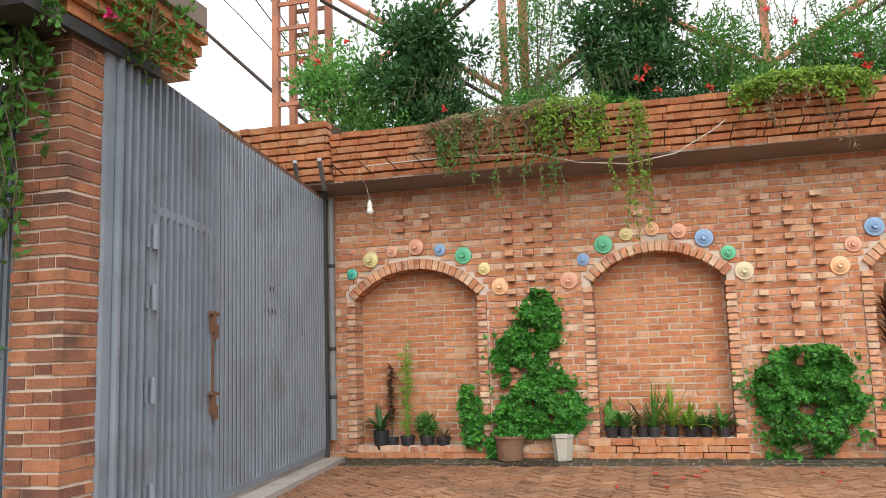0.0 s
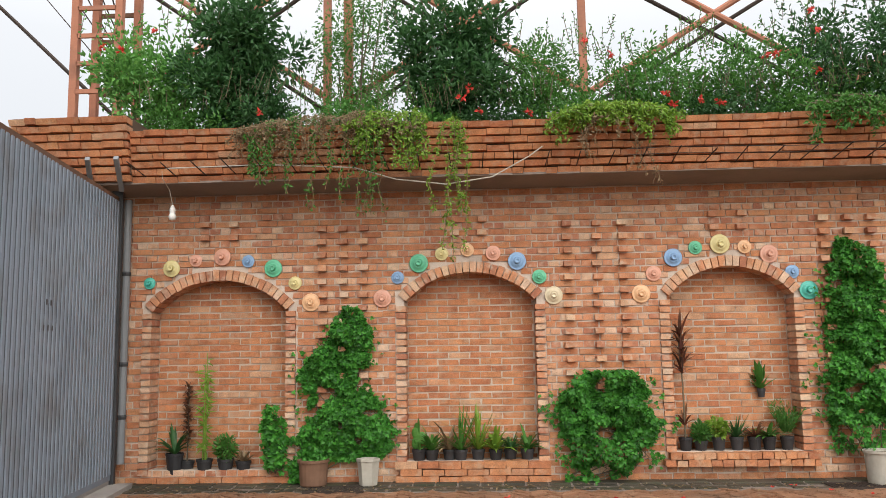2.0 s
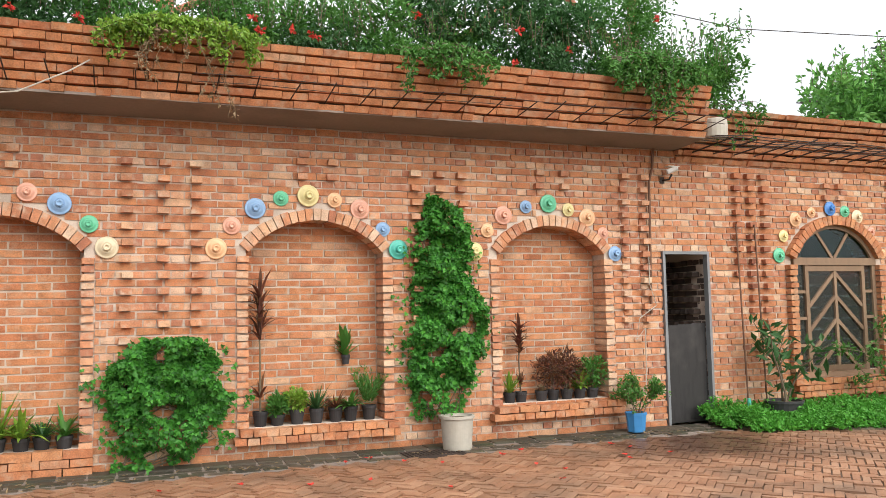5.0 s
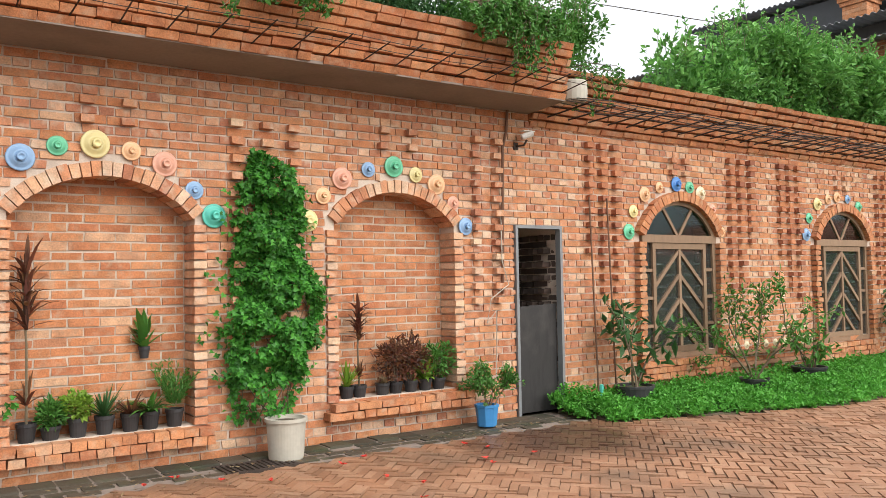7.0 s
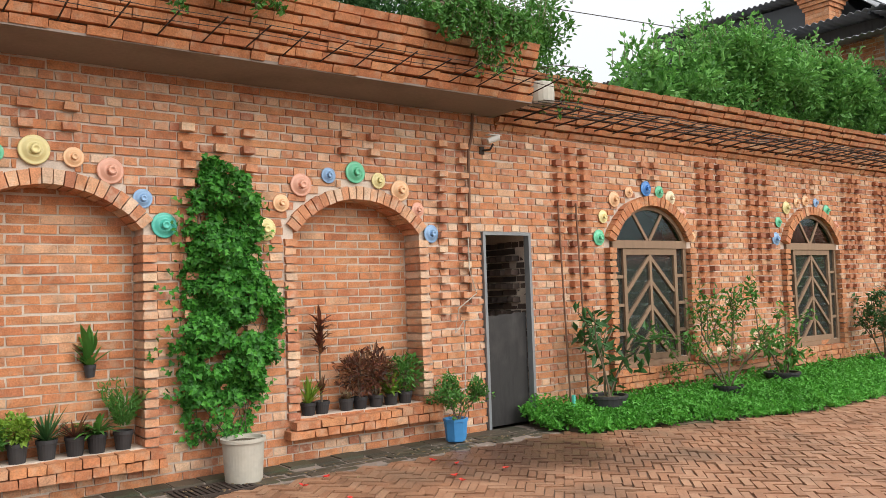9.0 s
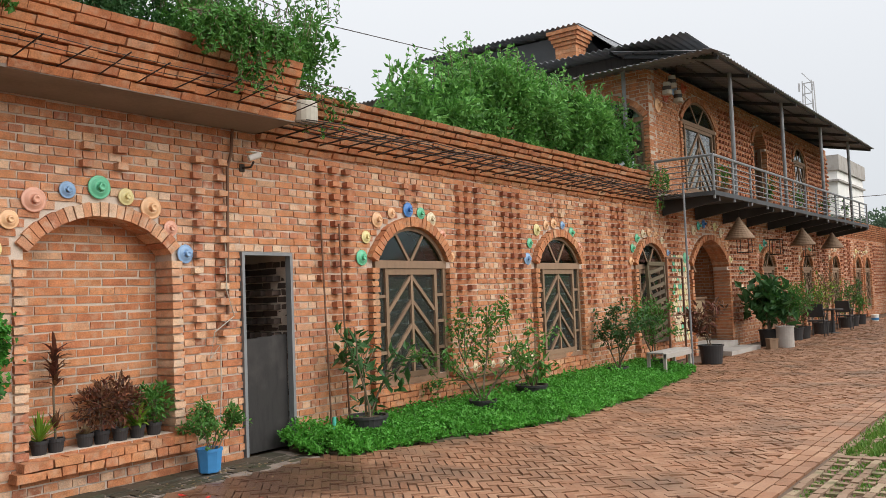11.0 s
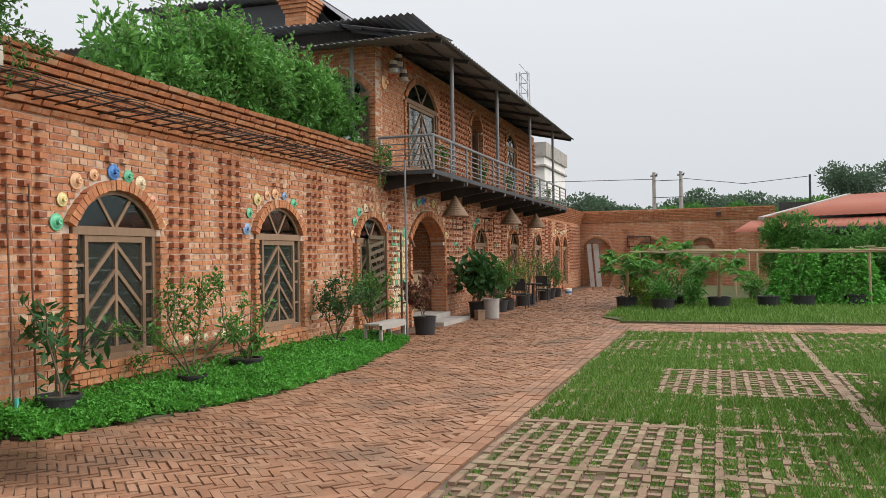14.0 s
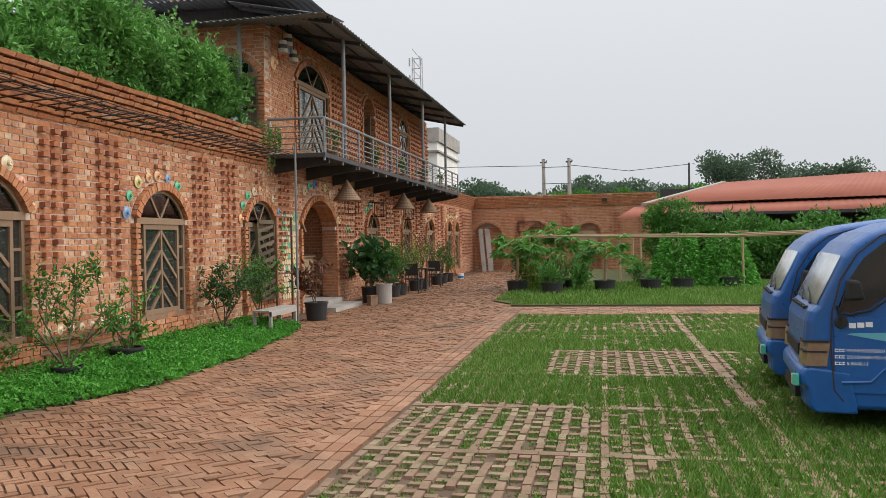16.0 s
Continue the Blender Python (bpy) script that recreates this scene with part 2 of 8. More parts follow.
WOOD = material("weathered_wood", [(0.19, 0.118, 0.072), (0.27, 0.175, 0.11), (0.22, 0.14, 0.085), (0.31, 0.21, 0.135)], rough=0.75, grain=30, blotch=3, vary=0.2, bump=0.35, stretch=(6, 6, 1))
BAMBOO = material("dry_bamboo", [(0.33, 0.24, 0.14), (0.42, 0.32, 0.20), (0.27, 0.19, 0.11)], rough=0.7, grain=25, blotch=3, vary=0.2, bump=0.25)
GLASS = glass_material("window_glass", (0.36, 0.39, 0.37), 0.05)
GLASS.node_tree.nodes["Principled BSDF"].inputs["Transmission Weight"].default_value = 0.955
FAN_GLASS = glass_material("teal_fanlight_glass", (0.20, 0.42, 0.40))
ROOF_TIN = material("grey_corrugated_tin", [(0.15, 0.16, 0.175), (0.24, 0.25, 0.265)], rough=0.5, grain=20, blotch=0.8, vary=0.15, bump=0.1, pieces=False, metal=0.5,
                    dirt=(0.12, 0.08, 0.06), dirt_amount=0.4, dirt_scale=0.8)
ROOF_RED = material("red_tin_roof", [(0.25, 0.068, 0.040), (0.30, 0.092, 0.055), (0.20, 0.055, 0.034)], rough=0.75, grain=12, blotch=0.5, vary=0.15, bump=0.1, pieces=False)
PLASTIC_BLACK = material("black_plastic_pot", [(0.022, 0.022, 0.024), (0.04, 0.04, 0.042), (0.03, 0.029, 0.03)], rough=0.55, grain=30, blotch=5, vary=0.2, bump=0.1)
DARK = material("dark_timber_board", [(0.032, 0.029, 0.027), (0.058, 0.053, 0.05), (0.044, 0.04, 0.038)], rough=0.8, grain=25, blotch=3, vary=0.25, bump=0.3, pieces=False, stretch=(5, 5, 1))
LEAF = leaf_material("green_leaves", [(0.050, 0.155, 0.026), (0.095, 0.255, 0.045), (0.068, 0.20, 0.034), (0.125, 0.30, 0.06)])
LEAF_DARK = leaf_material("dark_green_leaves", [(0.030, 0.095, 0.028), (0.052, 0.145, 0.042), (0.040, 0.118, 0.034), (0.08, 0.195, 0.055)])
LEAF_CREEPER = leaf_material("creeper_leaves", [(0.036, 0.172, 0.022), (0.096, 0.345, 0.042), (0.060, 0.253, 0.030), (0.026, 0.115, 0.017), (0.132, 0.414, 0.060)])
LEAF_HEDGE = leaf_material("hedge_leaves", [(0.10, 0.28, 0.055), (0.17, 0.40, 0.085), (0.07, 0.20, 0.042), (0.25, 0.50, 0.12)])
LEAF_BRIGHT = leaf_material("bright_ground_leaves", [(0.066, 0.255, 0.028), (0.115, 0.37, 0.048), (0.085, 0.31, 0.038), (0.036, 0.14, 0.018)])
LEAF_LIME = leaf_material("lime_green_leaves", [(0.16, 0.30, 0.03), (0.24, 0.38, 0.05), (0.12, 0.26, 0.03)])
LEAF_DRY = leaf_material("dry_brown_stems", [(0.24, 0.17, 0.09), (0.32, 0.235, 0.13), (0.18, 0.12, 0.07), (0.20, 0.20, 0.08)])
LEAF_RED = leaf_material("maroon_leaves", [(0.10, 0.032, 0.026), (0.18, 0.065, 0.038), (0.06, 0.03, 0.022), (0.23, 0.115, 0.055), (0.13, 0.075, 0.035)])
# paler, bluer leaf colour stands in for haze over the distance
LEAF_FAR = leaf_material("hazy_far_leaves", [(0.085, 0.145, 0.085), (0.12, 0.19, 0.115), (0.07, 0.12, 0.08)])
GRASS = leaf_material("grass_blades", [(0.075, 0.19, 0.024), (0.125, 0.26, 0.036), (0.165, 0.27, 0.052), (0.085, 0.21, 0.028), (0.20, 0.235, 0.08)])
PETAL = leaf_material("red_petals", [(0.62, 0.04, 0.035), (0.72, 0.09, 0.06)])
PETAL_PINK = leaf_material("magenta_petals", [(0.62, 0.02, 0.20), (0.72, 0.05, 0.28)])
STEM = material("woody_stem", [(0.10, 0.075, 0.05), (0.17, 0.13, 0.085), (0.12, 0.10, 0.055)], rough=0.85, grain=50, blotch=5, vary=0.2, bump=0.4)
CREAM = material("cream_ceramic_pot", [(0.40, 0.37, 0.31), (0.50, 0.47, 0.40)], rough=0.85, grain=25, blotch=5, vary=0.14, bump=0.2, pieces=False, dirt=(0.3, 0.26, 0.2), dirt_amount=0.5, dirt_scale=5)
BOARD_BLACK = material("blackened_door_board", [(0.014, 0.013, 0.013), (0.03, 0.028, 0.027), (0.02, 0.019, 0.019)], rough=0.75, grain=25, blotch=3, vary=0.3, bump=0.3, pieces=False, stretch=(5, 5, 1), dirt=(0.09, 0.08, 0.075), dirt_amount=0.4, dirt_scale=3)
BLUE_TUB = material("blue_plastic_tub", [(0.04, 0.20, 0.45), (0.06, 0.25, 0.52)], rough=0.45, grain=20, blotch=5, vary=0.1, bump=0.05, pieces=False)
GLAZE = {k: material(k + "_glazed_pottery", [c, tuple(min(1, v * 1.12) for v in c)], rough=0.38, grain=30, blotch=9, vary=0.1, bump=0.08, spec=0.5)
         for k, c in dict(green=(0.12, 0.46, 0.27), yellow=(0.66, 0.57, 0.27), pink=(0.66, 0.34, 0.24), orange=(0.70, 0.42, 0.23), blue=(0.22, 0.36, 0.56), deep_blue=(0.06, 0.20, 0.50),
                          teal=(0.08, 0.45, 0.36), cream=(0.66, 0.56, 0.38), red=(0.55, 0.12, 0.06)).items()}


# ---- mesh building ----
class Mesh:
    """Collects vertices and faces."""

    def __init__(self):
        self.v, self.f = [], []

    def hexa(self, p):
        i = len(self.v)
        self.v += [tuple(q) for q in p]
        self.f += [(i, i + 3, i + 2, i + 1), (i + 4, i + 5, i + 6, i + 7), (i, i + 1, i + 5, i + 4), (i + 1, i + 2, i + 6, i + 5), (i + 2, i + 3, i + 7, i + 6), (i + 3, i, i + 4, i + 7)]
        return self

    def box(self, x0, x1, y0, y1, z0, z1, m=None):
        p = [(x0, y0, z0), (x1, y0, z0), (x1, y1, z0), (x0, y1, z0), (x0, y0, z1), (x1, y0, z1), (x1, y1, z1), (x0, y1, z1)]
        if m is not None:
            p = [m @ Vector(q) for q in p]
        return self.hexa(p)

    def beam(self, a, b, w, h=None, up=(0, 0, 1)):
        """A square bar from a to b."""
        a, b = Vector(a), Vector(b)
        h = w if h is None else h
        d = (b - a).normalized()
        s = d.cross(Vector(up))
        if s.length < 1e-4:
            s = d.cross(Vector((1, 0, 0)))
        s.normalize()
        u = s.cross(d)
        s, u = s * w / 2, u * h / 2
        return self.hexa([a - s - u, a + s - u, a + s + u, a - s + u, b - s - u, b + s - u, b + s + u, b - s + u])

    def tube(self, pts, r, n=6, r1=None):
        """A round bar along points, tapering from r to r1."""
        pts = [Vector(p) for p in pts]
        r1 = r if r1 is None else r1
        base = len(self.v)
        for k, p in enumerate(pts):
            d = (pts[min(k + 1, len(pts) - 1)] - pts[max(k - 1, 0)]).normalized()
            s = d.cross(Vector((0.13, 0.21, 1)) if abs(d.z) < 0.95 else Vector((1, 0.1, 0))).normalized()
            u = s.cross(d)
            rad = r + (r1 - r) * k / max(1, len(pts) - 1)
            for j in range(n):
                a = 2 * math.pi * j / n
                self.v.append(tuple(p + s * math.cos(a) * rad + u * math.sin(a) * rad))
        for k in range(len(pts) - 1):
            for j in range(n):
                a, b = base + k * n + j, base + k * n + (j + 1) % n
                self.f.append((a, b, b + n, a + n))
        self.f.append(tuple(base + j for j in range(n))[::-1])
        self.f.append(tuple(base + (len(pts) - 1) * n + j for j in range(n)))
        return self

    def lathe(self, prof, n=24, m=None):
        """Profile of (radius, height) turned round z."""
        base = len(self.v)
        for r, z in prof:
            for j in range(n):
                a = 2 * math.pi * j / n
                q = Vector((r * math.cos(a), r * math.sin(a), z))
                self.v.append(tuple(m @ q if m is not None else q))
        for k in range(len(prof) - 1):
            for j in range(n):
                a, b = base + k * n + j, base + k * n + (j + 1) % n
                self.f.append((a, b, b + n, a + n))
        self.f.append(tuple(base + j for j in range(n))[::-1])
        self.f.append(tuple(base + (len(prof) - 1) * n + j for j in range(n)))
        return self

    def poly(self, pts):
        i = len(self.v)
        self.v += [tuple(p) for p in pts]
        self.f.append(tuple(range(i, i + len(pts))))
        return self

    def leaf(self, p, d, nrm, ln, wd, fold=0.15):
        """A folded pointed leaf from p along d: six corners, four faces."""
        s = d.cross(nrm)
        if s.length < 1e-4:
            return self
        s.normalize()
        u = s.cross(d).normalized() * fold * wd
        i = len(self.v)
        a, b, c = p, p + d * ln * 0.5, p + d * ln
        self.v += [tuple(a), tuple(b - u), tuple(c), tuple(p + d * ln * 0.42 + s * wd / 2 + u), tuple(p + d * ln * 0.42 - s * wd / 2 + u)]
        self.f += [(i, i + 3, i + 1), (i + 1, i + 3, i + 2), (i, i + 1, i + 4), (i + 1, i + 2, i + 4)]
        return self

    def lobed(self, p, d, nrm, size):
        """A lobed creeper leaf."""
        s = d.cross(nrm)
        if s.length < 1e-4:
            return self
        s.normalize()
        u = s.cross(d).normalized()
        i = len(self.v)
        for x, y, z in ((0, 0, 0), (0.42, -0.1, 0.05), (0.5, 0.4, 0.1), (0.25, 0.45, 0.03), (0, 1.0, 0.02), (-0.25, 0.45, 0.03), (-0.5, 0.4, 0.1), (-0.42, -0.1, 0.05), (0, 0.4, -0.07)):
            self.v.append(tuple(p + (s * x + d * y + u * z) * size))
        self.f += [(i + 8, i + k, i + (k + 1) % 8) for k in range(8)]
        return self

    def data(self, name, mat, smooth=False):
        me = bpy.data.meshes.new(name)
        me.from_pydata(self.v, [], self.f)
        me.materials.append(mat)
        if smooth:
            me.polygons.foreach_set("use_smooth", [True] * len(me.polygons))
        return me


def part(name, mesh, mat, parent, label="", smooth=False, kind=""):
    ob = new(name, mesh.data(name, mat, smooth))
    ob.parent = parent
    if label or kind:
        tagged(ob, label=label, kind=kind)
    return ob


def thing(name, label, category, group="", kind="", at=(0, 0, 0)):
    ob = new(name)
    ob.location = at
    ob.empty_display_size = 0.1
    return tagged(ob, label, category, group, kind)


def structure(name, mesh, mat, label, category="wall", smooth=False):
    return tagged(new(name, mesh.data(name, mat, smooth)), label, category, kind="structure")


RND = random.Random(7)


def unit(r=RND):
    while True:
        v = Vector((r.uniform(-1, 1), r.uniform(-1, 1), r.uniform(-1, 1)))
        if 0.05 < v.length < 1:
            return v.normalized()


# ---- brickwork ----
PITCH = 0.078


class Opening:
    """An arched or square opening: centre, half width, foot, springing and rise of the arch; width of the brick surround."""

    def __init__(self, cx, half, z0, spring, rise, pier=0.115, ring=0.125, proud=0.025, depth=0.25, through=False):
        self.cx, self.half, self.z0, self.spring, self.rise, self.pier, self.ring, self.proud, self.depth, self.through = cx, half, z0, spring, rise, pier, ring, proud, depth, through
        self.R = (half * half + rise * rise) / (2 * rise) if rise else 0
        self.zc = spring + rise - self.R

    def chord(self, z, extra):
        """Half the width at height z of the opening grown by extra."""
        if z < self.z0 - 1e-6:
            return 0
        if z <= self.spring:
            return self.half + extra
        if not self.rise:
            return 0
        r = self.R + extra
        h = z - self.zc
        return min(math.sqrt(max(0, r * r - h * h)), self.half + extra) if h < r else 0


def free_spans(x0, x1, z, openings, extra_of):
    spans = [(x0, x1)]
    for o in openings:
        c = o.chord(z, extra_of(o))
        if c <= 0:
            continue
        a, b = o.cx - c, o.cx + c
        out = []
        for s, e in spans:
            if b <= s or a >= e:
                out.append((s, e))
                continue
            if a > s:
                out.append((s, a))
            if b < e:
                out.append((b, e))
        spans = out
    return spans


def brick_box(mesh, m, xa, xb, y0, y1, z, h=0.061, r=RND, jit=0.006):
    j = lambda: r.uniform(-jit, jit)
    y = y0 + j()
    h += r.uniform(-0.005, 0.004)
    mesh.hexa([m @ Vector(p) for p in ((xa + j(), y + j() * 0.5, z + j() * 0.7), (xb + j(), y + j() * 0.5, z + j() * 0.7), (xb, y1, z), (xa, y1, z),
                                       (xa + j(), y + j() * 0.5, z + h + j() * 0.7), (xb + j(), y + j() * 0.5, z + h + j() * 0.7), (xb, y1, z + h), (xa, y1, z + h))])


def lay_bricks(mesh, m, x0, x1, z0, z1, y, openings, bond="english", depth=0.05, r=RND, single=None, heads=None):
    """Courses of bricks on a wall face; single(xa, xb, z) may take a brick as a piece of its own."""
    n = int((z1 - z0) / PITCH)
    for i in range(n):
        z = z0 + i * PITCH
        for s, e in free_spans(x0, x1, z, openings, lambda o: o.pier if z <= o.spring else o.ring):
            if e - s < 0.03:
                continue
            ln = 0.25 if (bond == "stretcher" or i % 2 == 0) else 0.125
            off = (0.125 if i % 2 else 0.0) if bond == "stretcher" else (0.0625 if i % 2 else 0)
            x = math.floor((s - off) / ln) * ln + off
            while x < e:
                a, b = max(s, x), min(e, x + ln)
                if b - a > 0.03:
                    jz = r.uniform(-0.003, 0.003)
                    if single and single(a, b, z):
                        yield (a, b, z)
                    else:
                        brick_box(heads if heads is not None and i % 2 else mesh, m, a + 0.003 + r.uniform(0, .008), b - 0.003 - r.uniform(0, .008), y, y + depth, z + 0.008 + jz, h=0.063, r=r, jit=0.005)
                x += ln


def surround(mesh, m, o, y_front, r=RND):
    """Piers of stacked bricks and a ring of arch bricks round an opening."""
    y0, y1 = y_front - o.proud, o.depth
    n = int((o.spring - o.z0) / PITCH)
    for i in range(n):
        z = o.z0 + i * PITCH
        for sx in (-1, 1):
            k = r.uniform(-0.008, 0.008)
            a, b = sorted((o.cx + sx * (o.half + k * 0.3), o.cx + sx * (o.half + o.pier - 0.004)))
            brick_box(mesh, m, a, b, y0 + k, y1, z + 0.006, r=r)
    if not o.rise:
        return
    th = math.asin(min(1, o.half / o.R))
    cnt = max(5, int(2 * th * (o.R + o.ring / 2) / PITCH))
    for k in range(cnt):
        a0, a1 = -th + 2 * th * (k + 0.06) / cnt, -th + 2 * th * (k + 0.94) / cnt
        ra, rb = o.R + r.uniform(-0.004, 0.004), o.R + o.ring + r.uniform(-0.012, 0.004)
        jy = r.uniform(-0.008, 0.006)
        P = lambda rr, a, y: m @ Vector((o.cx + rr * math.sin(a), y, o.zc + rr * math.cos(a)))
        mesh.hexa([P(ra, a0, y0 + jy), P(ra, a1, y0 + jy), P(ra, a1, y1), P(ra, a0, y1), P(rb, a0, y0 + jy), P(rb, a1, y0 + jy), P(rb, a1, y1), P(rb, a0, y1)])


def wall_core(mesh, m, x0, x1, z0, z1, y0, y1, openings):
    """The mortar body behind the bricks, course by course, with the openings through it."""
    n = int((z1 - z0) / PITCH)
    for i in range(n):
        z = z0 + i * PITCH
        for s, e in free_spans(x0, x1, z, openings, lambda o: 0.02):
            if e - s > 0.01:
                mesh.box(s, e, y0, y1, z, z + PITCH, m)


def studs(mesh, m, cols, z_lo, z_hi, out=0.07, step=2, openings=(), r=RND, z_base=0.0):
    """Columns of header bricks that stick out of the wall."""
    i0, i1 = int((z_lo - z_base) / PITCH), int((z_hi - z_base) / PITCH)
    for x in cols:
        for i in range(i0, i1, step):
            z = z_base + i * PITCH
            if any(abs(x - o.cx) < o.chord(z, 0.2) for o in openings):
                continue
            k = r.uniform(-0.012, 0.012)
            brick_box(mesh, m, x - 0.052 + k, x + 0.052 + k, -out + r.uniform(-0.012, 0.012), 0.02, z + 0.006, r=r)


# ---- the long brick wall ----
I4 = Matrix.Identity(4)
X0, X1, ZT = -2.6, 47.5, 44 * 0.078
NICHES = [Opening(-0.43, 0.80, 0.10, 1.98, 0.36), Opening(2.52, 0.75, 0.21, 2.05, 0.33), Opening(5.50, 0.70, 0.31, 2.06, 0.33), Opening(8.25, 0.68, 0.37, 2.06, 0.33)]
DOOR = Opening(10.10, 0.34, 0.0, 2.07, 0, pier=0.0, through=True)
WIN_X = [12.52, 16.36, 20.12]
WINDOWS = [Opening(x, 0.72, 0.47, 2.02, 0.46, pier=0.125, ring=0.125, proud=0.08, depth=0.30, through=True) for x in WIN_X]
FAR_X = [28.3, 32.6, 36.6, 40.6, 42.5]
WINDOWS += [Opening(x, 0.66, 0.30, 2.02, 0.46, pier=0.125, ring=0.125, proud=0.08, depth=0.30, through=True) for x in FAR_X]
ARCH = Opening(23.66, 1.22, 0.0, 2.02, 0.62, pier=0.125, ring=0.14, proud=0.06, depth=0.35, through=True)
ALL_OPEN = NICHES + [DOOR] + WINDOWS + [ARCH]

core = Mesh()
wall_core(core, I4, X0, X1, 0, ZT, 0.013, 0.36, [o for o in ALL_OPEN])
niche_back = Mesh()
for o in NICHES:
    niche_back.box(o.cx - o.half - 0.06, o.cx + o.half + 0.06, o.depth + 0.008, 0.355, 0, o.spring + o.rise + 0.1)
wall_north = structure("wall_north", core, MORTAR_FRONT, "long fair-faced red brick wall with niches, arches and projecting header bricks")

part("niche_back", niche_back, MORTAR, wall_north)
bricks, header_bricks = Mesh(), Mesh()
singles = []
near = lambda a, b, z: 6.3 < a < 10.2 and 0.95 < z < 2.05 and len(singles) < 290
for got in lay_bricks(bricks, I4, X0, X1, 0, ZT, 0.0, ALL_OPEN, single=near, heads=header_bricks):
    singles.append(got)
for o in NICHES:
    for got in lay_bricks(bricks, I4, o.cx - o.half, o.cx + o.half, o.z0 - PITCH, o.spring + o.rise + 0.05, o.depth, [], bond="stretcher"):
        pass
    surround(header_bricks, I4, o, 0.0)
for o in WINDOWS + [ARCH]:
    surround(bricks, I4, o, 0.0)

stud_mesh, far_studs = Mesh(), Mesh()
studs(stud_mesh, I4, (0.80, 1.05, 1.28), 0.6, 3.1, openings=ALL_OPEN)
studs(stud_mesh, I4, (3.66, 4.00, 4.30), 0.75, 3.1, openings=ALL_OPEN)
studs(stud_mesh, I4, (6.58, 6.86, 7.12), 0.75, 3.1, openings=ALL_OPEN)
studs(stud_mesh, I4, (9.22, 9.50), 1.25, 3.1, openings=ALL_OPEN)
for o in NICHES:
    studs(stud_mesh, I4, (o.cx - 0.16, o.cx + 0.16), 2.86, 3.12)
for o in WINDOWS:
    studs(stud_mesh, I4, (o.cx - 0.12, o.cx + 0.13), 2.82, 3.1, out=0.06)
    for dx, low in ((-1.62, 1.82), (-1.40, 1.35), (-1.18, 1.19), (1.06, 1.35), (1.28, 1.35), (1.50, 1.98)):
        studs(far_studs, I4, (o.cx + dx,), low, 3.12, out=0.07, openings=ALL_OPEN)
studs(far_studs, I4, [25.2 + 0.22 * k for k in range(7)], 0.7, 3.12, out=0.07, openings=ALL_OPEN)
studs(far_studs, I4, [30 + 0.22 * k for k in range(5)] + [34.2 + 0.22 * k for k in range(5)] + [38.3 + 0.22 * k for k in range(5)] + [44.2 + 0.22 * k for k in range(12)], 1.0, 3.12, out=0.07, openings=ALL_OPEN)
part("projecting_brick", stud_mesh, BRICK_HEAD, wall_north, "header bricks standing proud in columns", kind="stuff")
part("projecting_brick", far_studs, BRICK_STUD, wall_north, "over-burnt header bricks standing proud in columns", kind="stuff")

# sills of the niches: courses of bricks that stand forward
for o, z_lo, out, ends in ((NICHES[0], 0.0, 0.06, 0.12), (NICHES[1], 0.0, 0.10, 0.13), (NICHES[2], 0.155, 0.13, 0.15), (NICHES[3], 0.215, 0.13, 0.16)):
    z, i = z_lo, 0
    while z < o.z0 - 0.03:
        x = o.cx - o.half - ends + (0.06 if i % 2 else 0)
        while x < o.cx + o.half + ends - 0.02:
            ln = 0.125 if o in NICHES[2:] else 0.25
            brick_box(bricks, I4, x + 0.004, min(x + ln, o.cx + o.half + ends) - 0.004, -out, o.depth, z + 0.004, h=0.07)
            x += ln
        z += PITCH
        i += 1
for o in WINDOWS:
    for i in range(3):
        x = o.cx - o.half - 0.14 + (0.06 if i % 2 else 0)
        while x < o.cx + o.half + 0.12:
            brick_box(bricks, I4, x + 0.004, min(x + 0.125, o.cx + o.half + 0.14) - 0.004, -0.10, 0.28, o.z0 - 0.235 + i * PITCH, h=0.07)
            x += 0.125
part("brickwork", bricks, BRICK, wall_north, kind="stuff")
part("header_courses", header_bricks, BRICK_HEAD, wall_north, kind="stuff")
ONE = {}
for a, b, z in singles:
    w = round(b - a, 3)
    key = (w, RND.randint(0, 5))
    if key not in ONE:
        q = Mesh()
        brick_box(q, I4, 0.007, w - 0.007, 0.0, 0.05, 0.008, h=0.063, jit=0.0075)
        ONE[key] = q.data("brick", BRICK_HEAD if w < 0.13 else BRICK)
    ob = new("brick", ONE[key])
    ob.location = (a, RND.uniform(-.004, .003), z + RND.uniform(-.003, .003))
    ob.parent = wall_north

# rooms behind the wall, and the roof terrace above them
inner = Mesh()
inner.box(X0, X1, 4.3, 4.5, 0, ZT)
structure("wall_inner", inner, MORTAR, "plain inner wall of the rooms behind the windows")
floor_in = Mesh()
floor_in.box(X0, X1, 0.36, 4.3, -0.1, 0.02)
structure("floor", floor_in, CONCRETE, "grey cement floor of the rooms behind the wall", "floor")
slab = Mesh()
slab.box(X0, X1, 0.02, 4.5, ZT, ZT + 0.14)
structure("ceiling", slab, CONCRETE, "concrete slab carrying the roof terrace", "ceiling")
for i, x in enumerate((X0 + 0.05, 9.45, 10.9, 22.2, 25.2, X1 - 0.2)):
    pw = Mesh()
    pw.box(x, x + 0.15, 0.36, 4.3, 0.02, ZT)
    structure("wall_cross_%d" % (i + 1), pw, MORTAR, "plain cross wall between the rooms")


